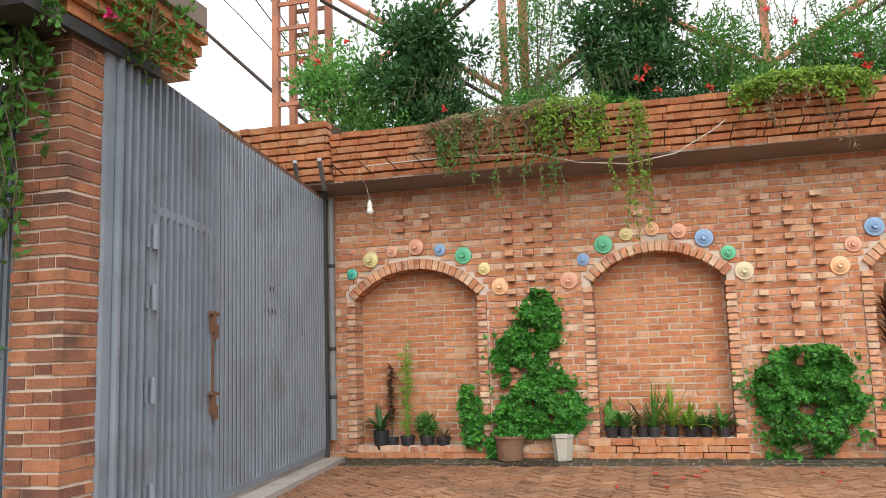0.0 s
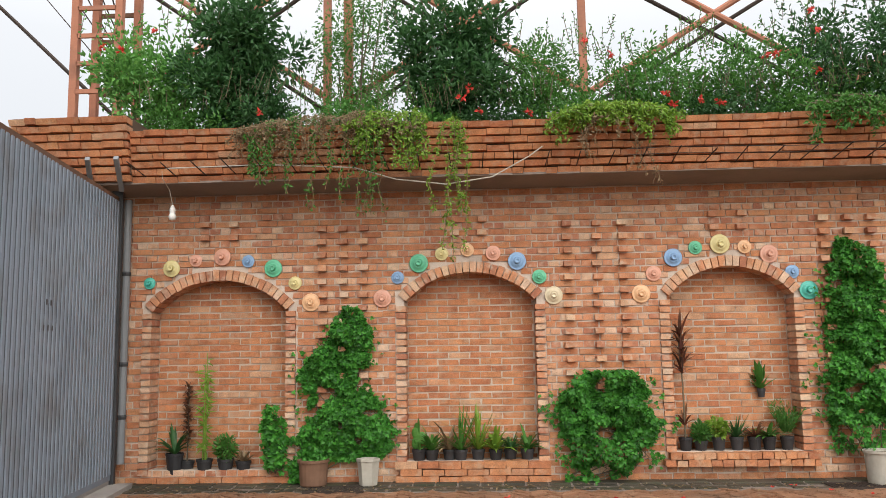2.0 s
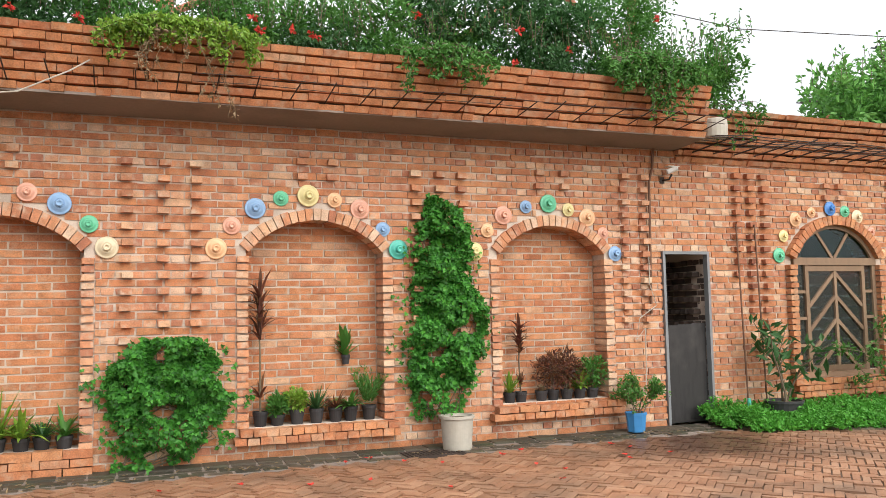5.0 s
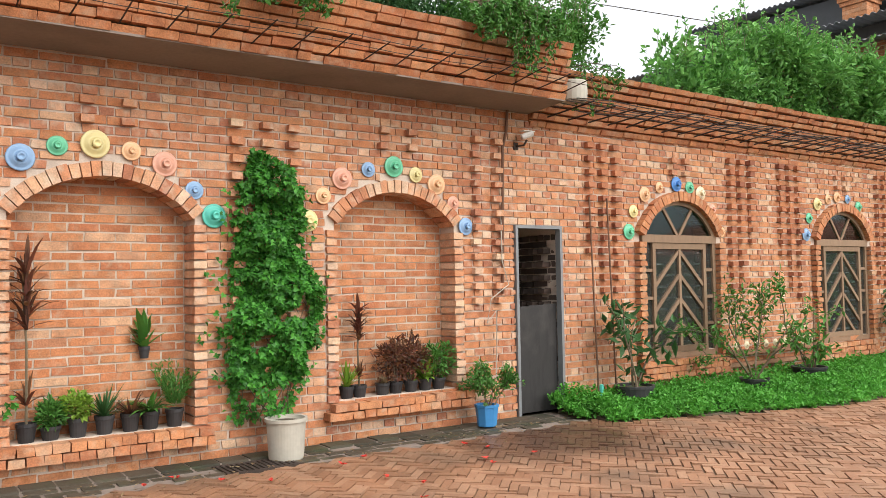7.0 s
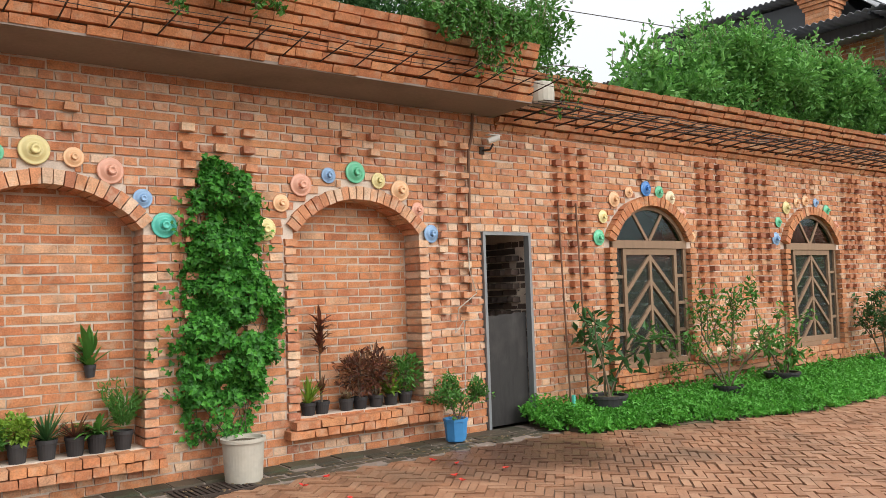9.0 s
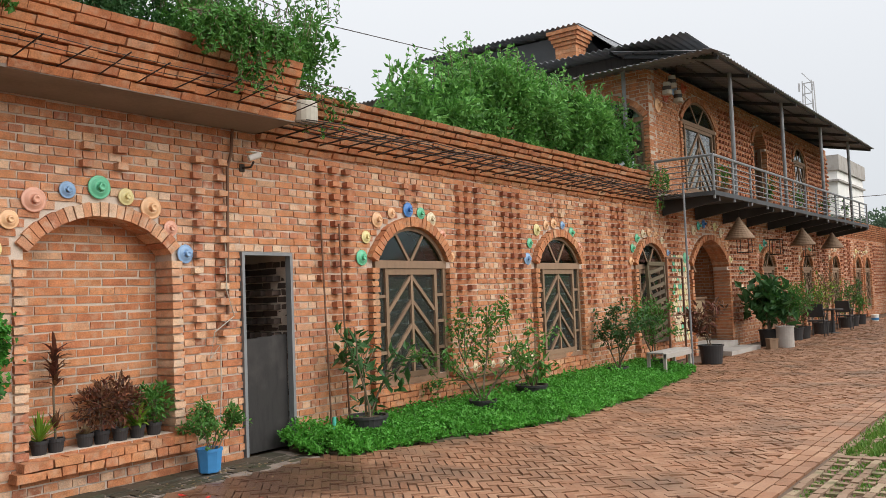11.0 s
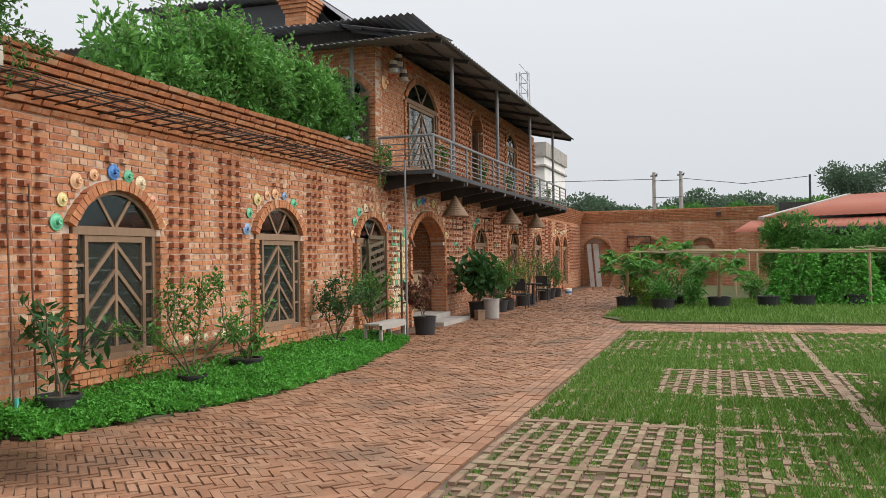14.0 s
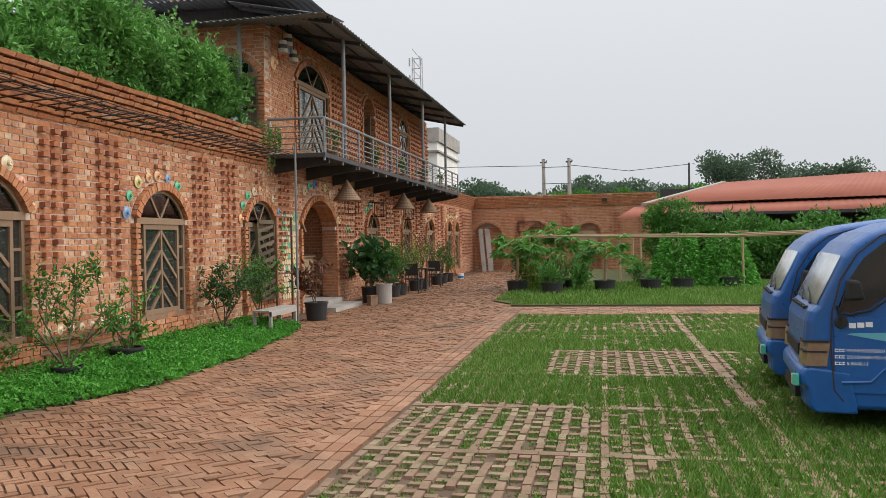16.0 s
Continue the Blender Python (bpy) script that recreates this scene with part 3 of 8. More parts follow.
# ---- parapets ----
def parapet(name, label, x0, x1, z0, courses, y_low, y_high, core_to, tall=0.088):
    """Courses of bricks, each leaning out at its top over the one below; the first 300 bricks are pieces of their own."""
    me, body, shared, count = Mesh(), Mesh(), {}, 0
    # dark body: shadow lines between the courses are put into its colour
    ob = structure(name, body, JOINT_DARK, label, "parapet")
    h = tall - 0.026
    for i in range(courses):
        y = y_low + (y_high - y_low) * i / max(1, courses - 1)
        z = z0 + i * tall
        x = x0 - RND.uniform(0, 0.2)
        while x < x1:
            ln = RND.choice((0.25, 0.25, 0.25, 0.125))
            a, b = max(x, x0), min(x + ln, x1)
            if b - a > 0.03:
                k, kz = RND.uniform(-0.014, 0.014), RND.uniform(-0.001, 0.009)
                w = round(b - a, 3)
                q = Mesh().hexa([(.003, 0.028, 0), (w - .003, 0.028, 0), (w - .003, 0.2, 0), (.003, 0.2, 0), (.003, 0, h), (w - .003, 0, h), (w - .003, 0.2, h), (.003, 0.2, h)])
                if count < 300:
                    if w not in shared:
                        shared[w] = q.data("brick", BRICK)
                    br = new("brick", shared[w])
                    br.location, br.parent = (a, y + k, z + kz), ob
                    count += 1
                else:
                    base = len(me.v)
                    me.v += [(v[0] + a, v[1] + y + k, v[2] + z + kz) for v in q.v]
                    me.f += [tuple(j + base for j in f) for f in q.f]
            x += ln
        body.box(x0 + 0.01, x1 - 0.01, y + 0.09, core_to, z, z + tall)
    ob.data = body.data(name, JOINT_DARK)
    if me.v:
        part("brickwork", me, BRICK, ob, kind="stuff")
    return ob


PY = -0.70
over = Mesh()
over.hexa([(X0, PY + 0.095, 3.392), (10.0, PY + 0.095, 3.392), (10.0, 0.0, 3.362), (X0, 0.0, 3.362), (X0, PY + 0.095, 3.44), (10.0, PY + 0.095, 3.44), (10.0, 0.0, 3.44), (X0, 0.0, 3.44)])
structure("overhang_slab", over, SLAB, "grey concrete slab overhanging the brick wall", "slab")
parapet("parapet_tall", "corbelled brick parapet on an overhanging slab, overgrown with creepers", -1.25, 10.0, 3.40, 7, PY + 0.06, PY - 0.06, -0.2, tall=0.085)
parapet("parapet_pier", "short higher stretch of corbelled brick parapet beside the gate", X0, -1.25, 3.42, 8, PY, PY - 0.16, -0.2, tall=0.09)
parapet("parapet_low", "long corbelled brick parapet stepping out over the wall", 10.0, 20.4, 3.22, 8, -0.05, -0.36, 0.35, tall=0.079)
parapet("parapet_far", "corbelled brick parapet above the far stretch of wall", 36.6, X1, 3.22, 8, -0.05, -0.30, 0.35, tall=0.079)

# iron rods that stick out of the parapets, with wires along them
rods = thing("iron_rods", "black iron rods and wires sticking out under the parapet", "iron rods")
for k in range(33):
    x = -1.1 + k * 0.345
    rm = Mesh()
    rm.tube([(x, PY + 0.1, 3.47), (x + RND.uniform(-.02, .02), PY - 0.42, 3.53 + RND.uniform(-.02, .02))], 0.0065, 5)
    part("rod", rm, IRON, rods)
for y, z in ((-0.95, 3.50), (-1.10, 3.53)):
    wm = Mesh()
    wm.tube([(4.2 + 0.58 * k, PY - 0.30 + (y + 1.0), z + 0.012 * math.sin(k * 1.7)) for k in range(11)], 0.004, 4)
    part("wire", wm, IRON, rods)
low = thing("iron_trellis", "black iron rods and wires under the low parapet", "iron trellis")
for k in range(32):
    x = 10.2 + k * 0.32
    rm = Mesh()
    rm.tube([(x, -0.1, 3.33), (x + 0.06, -0.78, 3.40 + RND.uniform(-.03, .03))], 0.010, 5)
    part("rod", rm, IRON, low)
for y in (-0.42, -0.52, -0.62, -0.70, -0.78):
    wm = Mesh()
    wm.tube([(10.0 + 0.52 * k, y, 3.365 - (y + 0.4) * 0.1 + 0.015 * math.sin(k * 2.1 + y * 9)) for k in range(21)], 0.007, 4)
    part("wire", wm, IRON, low)


# ---- window joinery ----
def window(name, o, m=I4, y=0.03, label="arched wooden window with chevron glazing bars and a fanlight", chevrons=4, leaf_open=False):
    w = tagged(new(name), label, "window", kind="structure")
    P = lambda me, nm, mat=WOOD, lab="": part(nm, me, mat, w, lab)
    cx, h, z0, sp = o.cx, o.half, o.z0, o.spring - 0.03
    t = 0.06
    def bx(nm, a, b, c, d, y0=y - 0.035, y1=y + 0.035, mat=WOOD):
        return P(Mesh().box(a, b, y0, y1, c, d, m), nm, mat)
    def bar(nm, a, b, wd=0.05, th=0.04):
        q = Mesh()
        q.beam(m @ Vector((a[0], y, a[1])), m @ Vector((b[0], y, b[1])), th, wd, up=m.to_3x3() @ Vector((0, 1, 0)))
        return P(q, nm)
    bx("sill", cx - h, cx + h, z0, z0 + 0.07)
    bx("transom", cx - h, cx + h, sp - 0.05, sp + 0.05, y - 0.05, y + 0.04)
    for s in (-1, 1):
        bx("stile", *sorted((cx + s * h, cx + s * (h - t))), z0 + 0.07, sp - 0.05)
        xi = h - 0.20
        bx("mullion", *sorted((cx + s * xi, cx + s * (xi - 0.055))), z0 + 0.07, sp - 0.05)
        for k in range(1, 4):
            zz = z0 + 0.07 + (sp - 0.12 - z0) * k / 4
            bx("side_bar", *sorted((cx + s * (h - t), cx + s * xi)), zz - 0.02, zz + 0.02, y - 0.025, y + 0.025)
    xi = h - 0.255
    bx("centre_mullion", cx - 0.022, cx + 0.022, z0 + 0.14, sp - 0.12, y - 0.03, y + 0.03)
    bx("leaf_top", cx - xi, cx + xi, sp - 0.13, sp - 0.055)
    bx("leaf_bottom", cx - xi, cx + xi, z0 + 0.075, z0 + 0.15)
    span = (sp - 0.13) - (z0 + 0.15)
    for k in range(chevrons):
        top = sp - 0.13 - span * (k + 0.02) / chevrons
        for s in (-1, 1):
            bar("chevron_bar", (cx + s * 0.01, top - 0.02), (cx + s * xi, top - 0.02 - xi * 0.95), 0.05, 0.045)
    # fanlight
    arcm = Mesh()
    n, R, zc = 16, o.R, o.zc
    th = math.asin(min(1, h / R))
    for k in range(n):
        a0, a1 = -th + 2 * th * k / n, -th + 2 * th * (k + 1) / n
        Q = lambda r, a, yy: m @ Vector((cx + r * math.sin(a), yy, zc + r * math.cos(a)))
        arcm.hexa([Q(R - .05, a0, y - .035), Q(R - .05, a1, y - .035), Q(R - .05, a1, y + .035), Q(R - .05, a0, y + .035), Q(R, a0, y - .035), Q(R, a1, y - .035), Q(R, a1, y + .035), Q(R, a0, y + .035)])
    P(arcm, "arch_frame")
    for s in (-1, 1):
        bar("fan_bar", (cx + s * 0.02, sp + 0.05), (cx + s * h * 0.42, o.spring + o.rise * 0.86), 0.035, 0.04)
    pane = Mesh().box(cx - h + 0.03, cx + h - 0.03, y - 0.004, y + 0.004, z0 + 0.05, sp, m)
    g = P(pane, "pane", GLASS, "dark reflecting glass")
    g.visible_shadow = False
    if chevrons and m is I4:
        for k in range(9):
            zz = z0 + 0.18 + (sp - z0 - 0.35) * k / 8
            bx("louvre", cx - h + 0.08, cx + h - 0.08, zz - 0.012, zz + 0.012, y + 0.10, y + 0.13, POST_PAINT)
    fan = Mesh()
    pts = [(cx - h + .03, sp)] + [(cx + (R - .03) * math.sin(-th + 2 * th * k / n), zc + (R - .03) * math.cos(-th + 2 * th * k / n)) for k in range(n + 1)] + [(cx + h - .03, sp)]
    fan.poly([m @ Vector((a, y - 0.004, b)) for a, b in reversed(pts)])
    fan.poly([m @ Vector((a, y + 0.004, b)) for a, b in pts])
    g = P(fan, "fanlight_pane", FAN_GLASS, "teal tinted glass")
    g.visible_shadow = False
    return w


for i, o in enumerate(WINDOWS):
    window("window_%d" % (i + 1), o, chevrons=4)

# the narrow doorway with its steel frame and half-height board
door = tagged(new("door_1"), "narrow doorway with a grey steel frame and a dark boarded half door", "door", kind="structure")
for nm, a, b, c, d in (("jamb", 9.755, 9.79, 0, 2.07), ("jamb", 10.41, 10.445, 0, 2.07), ("head", 9.755, 10.445, 2.07, 2.105)):
    part(nm, Mesh().box(a, b, -0.03, 0.05, c, d), POST_PAINT, door, "grey painted steel")
for k in range(3):
    part("board", Mesh().box(9.793 + 0.206 * k, 9.996 + 0.206 * k, 0.05 + 0.004 * k, 0.08 + 0.004 * k, 0.02, 1.20 + 0.01 * k), BOARD_BLACK, door, "dark weathered board")
back = Mesh()
DSIDE = Matrix.Translation((10.46, 0, 0)) @ Matrix.Rotation(radians(-90), 4, "Z")
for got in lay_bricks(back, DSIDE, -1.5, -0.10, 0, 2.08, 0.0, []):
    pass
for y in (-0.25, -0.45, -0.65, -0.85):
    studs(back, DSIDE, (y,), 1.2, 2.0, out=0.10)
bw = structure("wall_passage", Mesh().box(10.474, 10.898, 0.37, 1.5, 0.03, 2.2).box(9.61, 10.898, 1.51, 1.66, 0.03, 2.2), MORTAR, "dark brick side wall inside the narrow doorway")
part("brickwork", back, BRICK_PASSAGE, bw, kind="stuff")
structure("ceiling_passage", Mesh().box(9.61, 10.89, 0.37, 1.5, 2.2, 2.28), DARK, "low dark ceiling inside the narrow doorway", "ceiling")

# porch inside the large arch
pb = Mesh()
for got in lay_bricks(pb, I4, 22.2, 25.4, 0.1, 3.2, 2.4, []):
    pass
pw = structure("wall_porch", Mesh().box(22.2, 25.4, 2.412, 2.6, 0, 3.4), MORTAR, "brick back wall of the porch inside the large arch")
part("brickwork", pb, BRICK, pw, kind="stuff")
PSIDE = Matrix.Translation((25.16, 0, 0)) @ Matrix.Rotation(radians(-90), 4, "Z")
psb = Mesh()
for got in lay_bricks(psb, PSIDE, -2.38, -0.37, 0.22, 3.3, 0.0, []):
    pass
psw = structure("wall_porch_side", Mesh().box(25.17, 25.198, 0.37, 2.4, 0.02, 3.4), MORTAR, "brick side wall of the porch with pottery lids")
part("brickwork", psb, BRICK, psw, kind="stuff")
structure("porch_step", Mesh().box(22.6, 24.7, -0.75, 0.3, 0, 0.10).box(22.8, 24.6, -0.25, 2.4, 0.10, 0.22), CONCRETE, "pale cement steps into the arched porch", "steps")


# ---- upper storey ----
UX0, UX1, UZ0, UZ1 = 20.5, 36.4, 3.57, 6.35
UP = [Opening(23.4, 1.12, UZ0 + 0.1, 5.35, 0.55, pier=0.125, ring=0.125, proud=0.04, depth=0.28), Opening(28.15, 0.62, UZ0 + 0.1, 5.45, 0.42, pier=0.125, ring=0.125, proud=0.04, depth=0.28),
      Opening(32.5, 0.75, UZ0 + 0.1, 5.45, 0.45, pier=0.125, ring=0.125, proud=0.04, depth=0.28)]
ucore, ub = Mesh(), Mesh()
wall_core(ucore, I4, UX0 + 0.03, UX1, UZ0, UZ1, 0.012, 0.36, UP)
wall_up = structure("wall_upper_front", ucore, MORTAR, "brick front of the upper storey with projecting header bricks")
for got in lay_bricks(ub, I4, UX0, UX1, UZ0, UZ1, 0.0, UP):
    pass
for o in UP:
    surround(ub, I4, o, 0.0)
up_studs = Mesh()
for x in [UX0 + 0.4 + 0.22 * k for k in range(71)]:
    if x > 24.7:
        studs(up_studs, I4, (x,), 3.8, 6.0, out=0.055, openings=UP, z_base=UZ0)
part("projecting_brick", up_studs, BRICK_STUD, wall_up, kind="stuff")
part("brickwork", ub, BRICK, wall_up, kind="stuff")
SIDE = Matrix.Translation((UX0, 0, 0)) @ Matrix.Rotation(radians(-90), 4, "Z")
SW = [Opening(-0.92, 0.80, UZ0 + 0.25, 5.15, 0.45, pier=0.125, ring=0.125, proud=0.03, depth=0.28)]
scor, sb = Mesh(), Mesh()
wall_core(scor, SIDE, -8.0, 0.0, UZ0, UZ1, 0.012, 0.36, SW)
wall_side = structure("wall_upper_side", scor, MORTAR, "brick end wall of the upper storey")
for got in lay_bricks(sb, SIDE, -8.0, 0.0, UZ0, UZ1, 0.0, SW):
    pass
surround(sb, SIDE, SW[0], 0.0)
part("brickwork", sb, BRICK, wall_side, kind="stuff")
structure("wall_upper_back", Mesh().box(UX0, UX1, 7.8, 8.0, UZ0, UZ1).box(UX1 - 0.2, UX1, 0.36, 7.8, UZ0, UZ1), PLASTER, "plain back walls of the upper storey")
structure("floor_upper", Mesh().box(UX0 + 0.37, UX1, 0.36, 8.0, UZ0 - 0.02, UZ0 + 0.1), CONCRETE, "cement floor of the upper storey", "floor")
window("window_up_1", UP[0], label="wide arched glazed doors with chevron bars on the balcony", chevrons=4)
window("window_up_2", UP[2], label="arched glazed door with chevron bars on the balcony", chevrons=4)
window("window_up_3", SW[0], SIDE, label="wide arched window in the end wall of the upper storey", chevrons=0)
dk = tagged(new("door_2"), "open dark doorway with a wooden frame on the balcony", "door", kind="structure")
for s in (-1, 1):
    part("jamb", Mesh().box(*sorted((28.15 + s * 0.62, 28.15 + s * 0.54)), 0.1, 0.2, UZ0 + 0.1, 5.45), WOOD, dk)
part("leaf", Mesh().box(27.62, 28.1, 0.13, 0.17, UZ0 + 0.12, 5.4), DARK, dk)

# tin roof with deep eaves on posts
def tin(name, label, corners, mat, waves, amp=0.018, category="roof"):
    """A corrugated sheet over four corners a, b (eave), c, d (ridge); the waves run from eave to ridge."""
    a, b, c, d = [Vector(p) for p in corners]
    me = Mesh()
    nrm = (b - a).cross(d - a).normalized()
    n = waves * 6
    for k in range(n + 1):
        u = k / n
        off = nrm * amp * math.sin(u * waves * 2 * math.pi)
        me.v += [tuple(a.lerp(b, u) + off), tuple(d.lerp(c, u) + off), tuple(a.lerp(b, u) + off - nrm * 0.006), tuple(d.lerp(c, u) + off - nrm * 0.006)]
    for k in range(n):
        i = 4 * k
        me.f += [(i, i + 4, i + 5, i + 1), (i + 3, i + 7, i + 6, i + 2), (i + 2, i + 6, i + 4, i), (i + 1, i + 5, i + 7, i + 3)]
    return structure(name, me, mat, label, category, True)


tin("roof_front", "dark corrugated tin roof sloping down over the balcony", [(20.1, -1.62, 6.12), (36.2, -1.62, 6.12), (36.2, 0.6, 6.56), (20.1, 0.6, 6.56)], ROOF_TIN, 80)
tin("roof_end", "lower corrugated tin eave across the end wall", [(19.7, 5.5, 6.02), (19.7, -1.62, 6.08), (20.9, -1.62, 6.2), (20.9, 5.5, 6.3)], ROOF_TIN, 50)
tin("roof_upper", "upper corrugated tin roof over the brick storey", [(20.15, 8.2, 6.74), (20.15, -1.0, 6.64), (36.2, -0.6, 6.80), (36.2, 8.2, 6.95)], ROOF_TIN, 62, 0.026)
structure("gable", Mesh().hexa([(20.75, -0.1, 6.2), (20.9, -0.1, 6.2), (20.9, 8, 6.2), (20.75, 8, 6.2), (20.75, -0.1, 6.60), (20.9, -0.1, 6.60), (20.9, 8, 6.66), (20.75, 8, 6.66)]), DARK, "dark boarded gable under the tin roof")
ch = Mesh()
for i in range(9):
    w = 0.26 + (0.035 if i > 4 else 0) * (i - 4)
    for k in range(4):
        ch.box(20.98 - w + k * w / 2 + .003, 20.98 - w + (k + 1) * w / 2 - .003, 2.0 - w, 2.0 + w, 6.70 + i * 0.088, 6.782 + i * 0.088)
chim = thing("chimney", "square corbelled brick chimney on the tin roof", "chimney")
part("brickwork", ch, BRICK, chim, kind="stuff")
structure("roof_lantern", Mesh().hexa([(21.6, 1.2, 6.66), (30, 1.2, 6.66), (30, 6.5, 6.66), (21.6, 6.5, 6.66), (21.6, 2.0, 7.66), (30, 2.0, 7.66), (30, 6.5, 7.76), (21.6, 6.5, 7.76)]), STEEL, "dark grey-blue raised lantern on the tin roof", "roof")
tin("roof_lantern_cover", "corrugated tin cover of the raised lantern", [(21.3, 6.8, 7.90), (21.3, 1.95, 7.80), (30.2, 1.95, 7.80), (30.2, 6.8, 7.90)], ROOF_TIN, 34, 0.026)
tin("roof_lantern_front", "corrugated tin slope in front of the raised lantern", [(21.3, 1.05, 7.02), (30.2, 1.05, 7.02), (30.2, 2.0, 7.79), (21.3, 2.0, 7.79)], ROOF_TIN, 50)

# balcony
bal = thing("balcony", "dark steel balcony with a grey tubular railing", "balcony")
part("deck", Mesh().box(20.55, 36.2, -1.25, -0.02, 3.40, 3.46), STEEL, bal)
part("edge_beam", Mesh().box(20.5, 36.2, -1.29, -1.23, 3.37, 3.46), STEEL, bal)
part("edge_beam", Mesh().box(20.5, 20.56, -1.23, -0.02, 3.37, 3.45), STEEL, bal)
for k in range(9):
    x = 20.9 + k * 1.9
    part("bracket", Mesh().hexa([(x, -1.23, 3.28), (x + .08, -1.23, 3.28), (x + .08, -0.02, 3.08), (x, -0.02, 3.08), (x, -1.23, 3.40), (x + .08, -1.23, 3.40), (x + .08, -0.02, 3.40), (x, -0.02, 3.40)]), STEEL, bal)
for k in range(14):
    x = 20.55 + k * 1.2
    part("baluster_post", Mesh().tube([(x, -1.26, 3.30), (x, -1.26, 4.18)], 0.026, 8), POST_PAINT, bal)
part("baluster_post", Mesh().tube([(20.55, -0.06, 3.46), (20.55, -0.06, 4.18)], 0.026, 8), POST_PAINT, bal)
for z, r in ((4.18, 0.03), (4.02, 0.012), (3.90, 0.012), (3.78, 0.012), (3.66, 0.012), (3.55, 0.012)):
    part("rail", Mesh().tube([(20.55, -0.04, z), (20.55, -1.26, z)], r, 6), POST_PAINT, bal)
    part("rail", Mesh().tube([(20.55, -1.26, z), (36.2, -1.26, z)], r, 6), POST_PAINT, bal)
for x, y in ((22.1, -1.2), (26.1, -1.2), (30.2, -1.2), (34.0, -1.2), (20.25, 0.42), (20.1, 2.0)):
    rp = thing("roof_post", "grey steel post carrying the tin eave", "post", "posts of the balcony roof")
    part("shaft", Mesh().tube([(x, y, 3.4), (x, y, 6.15)], 0.045, 10), POST_PAINT, rp)
rf = thing("roof_frame", "dark steel purlins and rafters under the tin roof", "roof frame")
for k in range(5):
    y = -1.5 + k * 0.55
    part("purlin", Mesh().beam((20.2, y, 6.09 + (y + 1.62) * 0.2137), (36.1, y, 6.09 + (y + 1.62) * 0.2137), 0.04, 0.06), STEEL, rf)
for k in range(9):
    x = 20.35 + k * 1.95
    part("rafter", Mesh().beam((x, -1.55, 6.05), (x, 0.4, 6.05 + 1.95 * 0.2137), 0.05, 0.08), STEEL, rf)
# thin pole and drain pipe from ground to balcony
pole = thing("pole", "thin grey steel pole standing at the edge of the planting strip", "pole")
part("shaft", Mesh().tube([(20.1, -0.80, 0.0), (20.1, -0.80, 3.62)], 0.022, 8), POST_PAINT, pole)
part("arm", Mesh().tube([(20.1, -0.80, 3.40), (20.1, -0.02, 3.40)], 0.014, 6), POST_PAINT, pole)

# ---- end wall of the courtyard ----
ENDW = Matrix.Translation((X1, 0, 0)) @ Matrix.Rotation(radians(-90), 4, "Z")
EO = [Opening(0.82, 0.70, 0.0, 2.0, 0.5, proud=0.04, depth=0.25), Opening(3.5, 0.68, 0.0, 1.95, 0.48, proud=0.04, depth=0.25), Opening(6.1, 0.56, 0.0, 2.0, 0.42, proud=0.04, depth=0.25)]
ec, eb = Mesh(), Mesh()
wall_core(ec, ENDW, -0.4, 12.0, 0, 3.35, 0.012, 0.36, EO)
for o in EO:
    ec.box(o.cx - o.half - .06, o.cx + o.half + .06, o.depth + 0.012, 0.36, 0, 2.5, ENDW)
wall_east = structure("wall_east", ec, MORTAR, "brick end wall of the courtyard with blind arches")
for got in lay_bricks(eb, ENDW, 0.0, 12.0, 0, 3.3, 0.0, EO):
    pass
for o in EO:
    surround(eb, ENDW, o, 0.0)
    for got in lay_bricks(eb, ENDW, o.cx - o.half, o.cx + o.half, 0, 2.3, o.depth, [], bond="stretcher"):
        pass
est = Mesh()
studs(est, ENDW, (2.3, 2.5, 2.7, 4.75, 4.95, 5.15, 7.2, 7.4, 7.6, 8.6, 8.8), 0.9, 3.1, out=0.06, openings=EO)
part("brickwork", eb, BRICK, wall_east, kind="stuff")
# darker stud bricks make up for the flat shading on this wall
part("projecting_brick", est, BRICK_STUD, wall_east, kind="stuff")
ep = Mesh()
for i in range(8):
    x = 0.0
    while x < 9.5:
        y = -0.05 - 0.03 * i
        ep.box(x + .004, x + .246, y, 0.2, 3.3 + i * 0.075, 3.368 + i * 0.075, ENDW)
        x += 0.25
epo = structure("parapet_east", Mesh().box(0, 9.5, 0.0, 0.3, 3.3, 3.9, ENDW), MORTAR, "corbelled brick parapet of the end wall", "parapet")
part("brickwork", ep, BRICK, epo, kind="stuff")

# ---- ground ----
gr = Mesh()
gr.box(-400, 600, -500, 500, -0.6, -0.045)
structure("ground", gr, SOIL, "open earth reaching to the horizon", "ground")
YB = -4.95          # edge between the brick road and the lawn
STRIP = lambda x: -0.55 if x < 10.3 else (-0.85 - 0.9 * min(1, (x - 10.3) / 2.8) if x < 15.5 else max(-1.75 + (x - 15.5) * 0.16, -1.75) if x < 19.3 else -0.45)
road = structure("road", Mesh().box(-3.2, X1 + 0.3, -13, 0.1, -0.05, -0.018), JOINT_DARK, "herringbone brick courtyard road, worn and uneven", "road")
pav = Mesh()
pav_single = []
ca, sa = math.cos(radians(45)), math.sin(radians(45))
L_, W_ = 0.216, 0.072
rp_ = random.Random(5)


def in_road(x, y):
    if not (-2.0 < x < X1 - 0.1 and -12.6 < y < -0.3):
        return False
    if x < 5.5:
        return y < -0.62
    return YB + 0.36 < y < min(-0.62, STRIP(x) - 0.02)


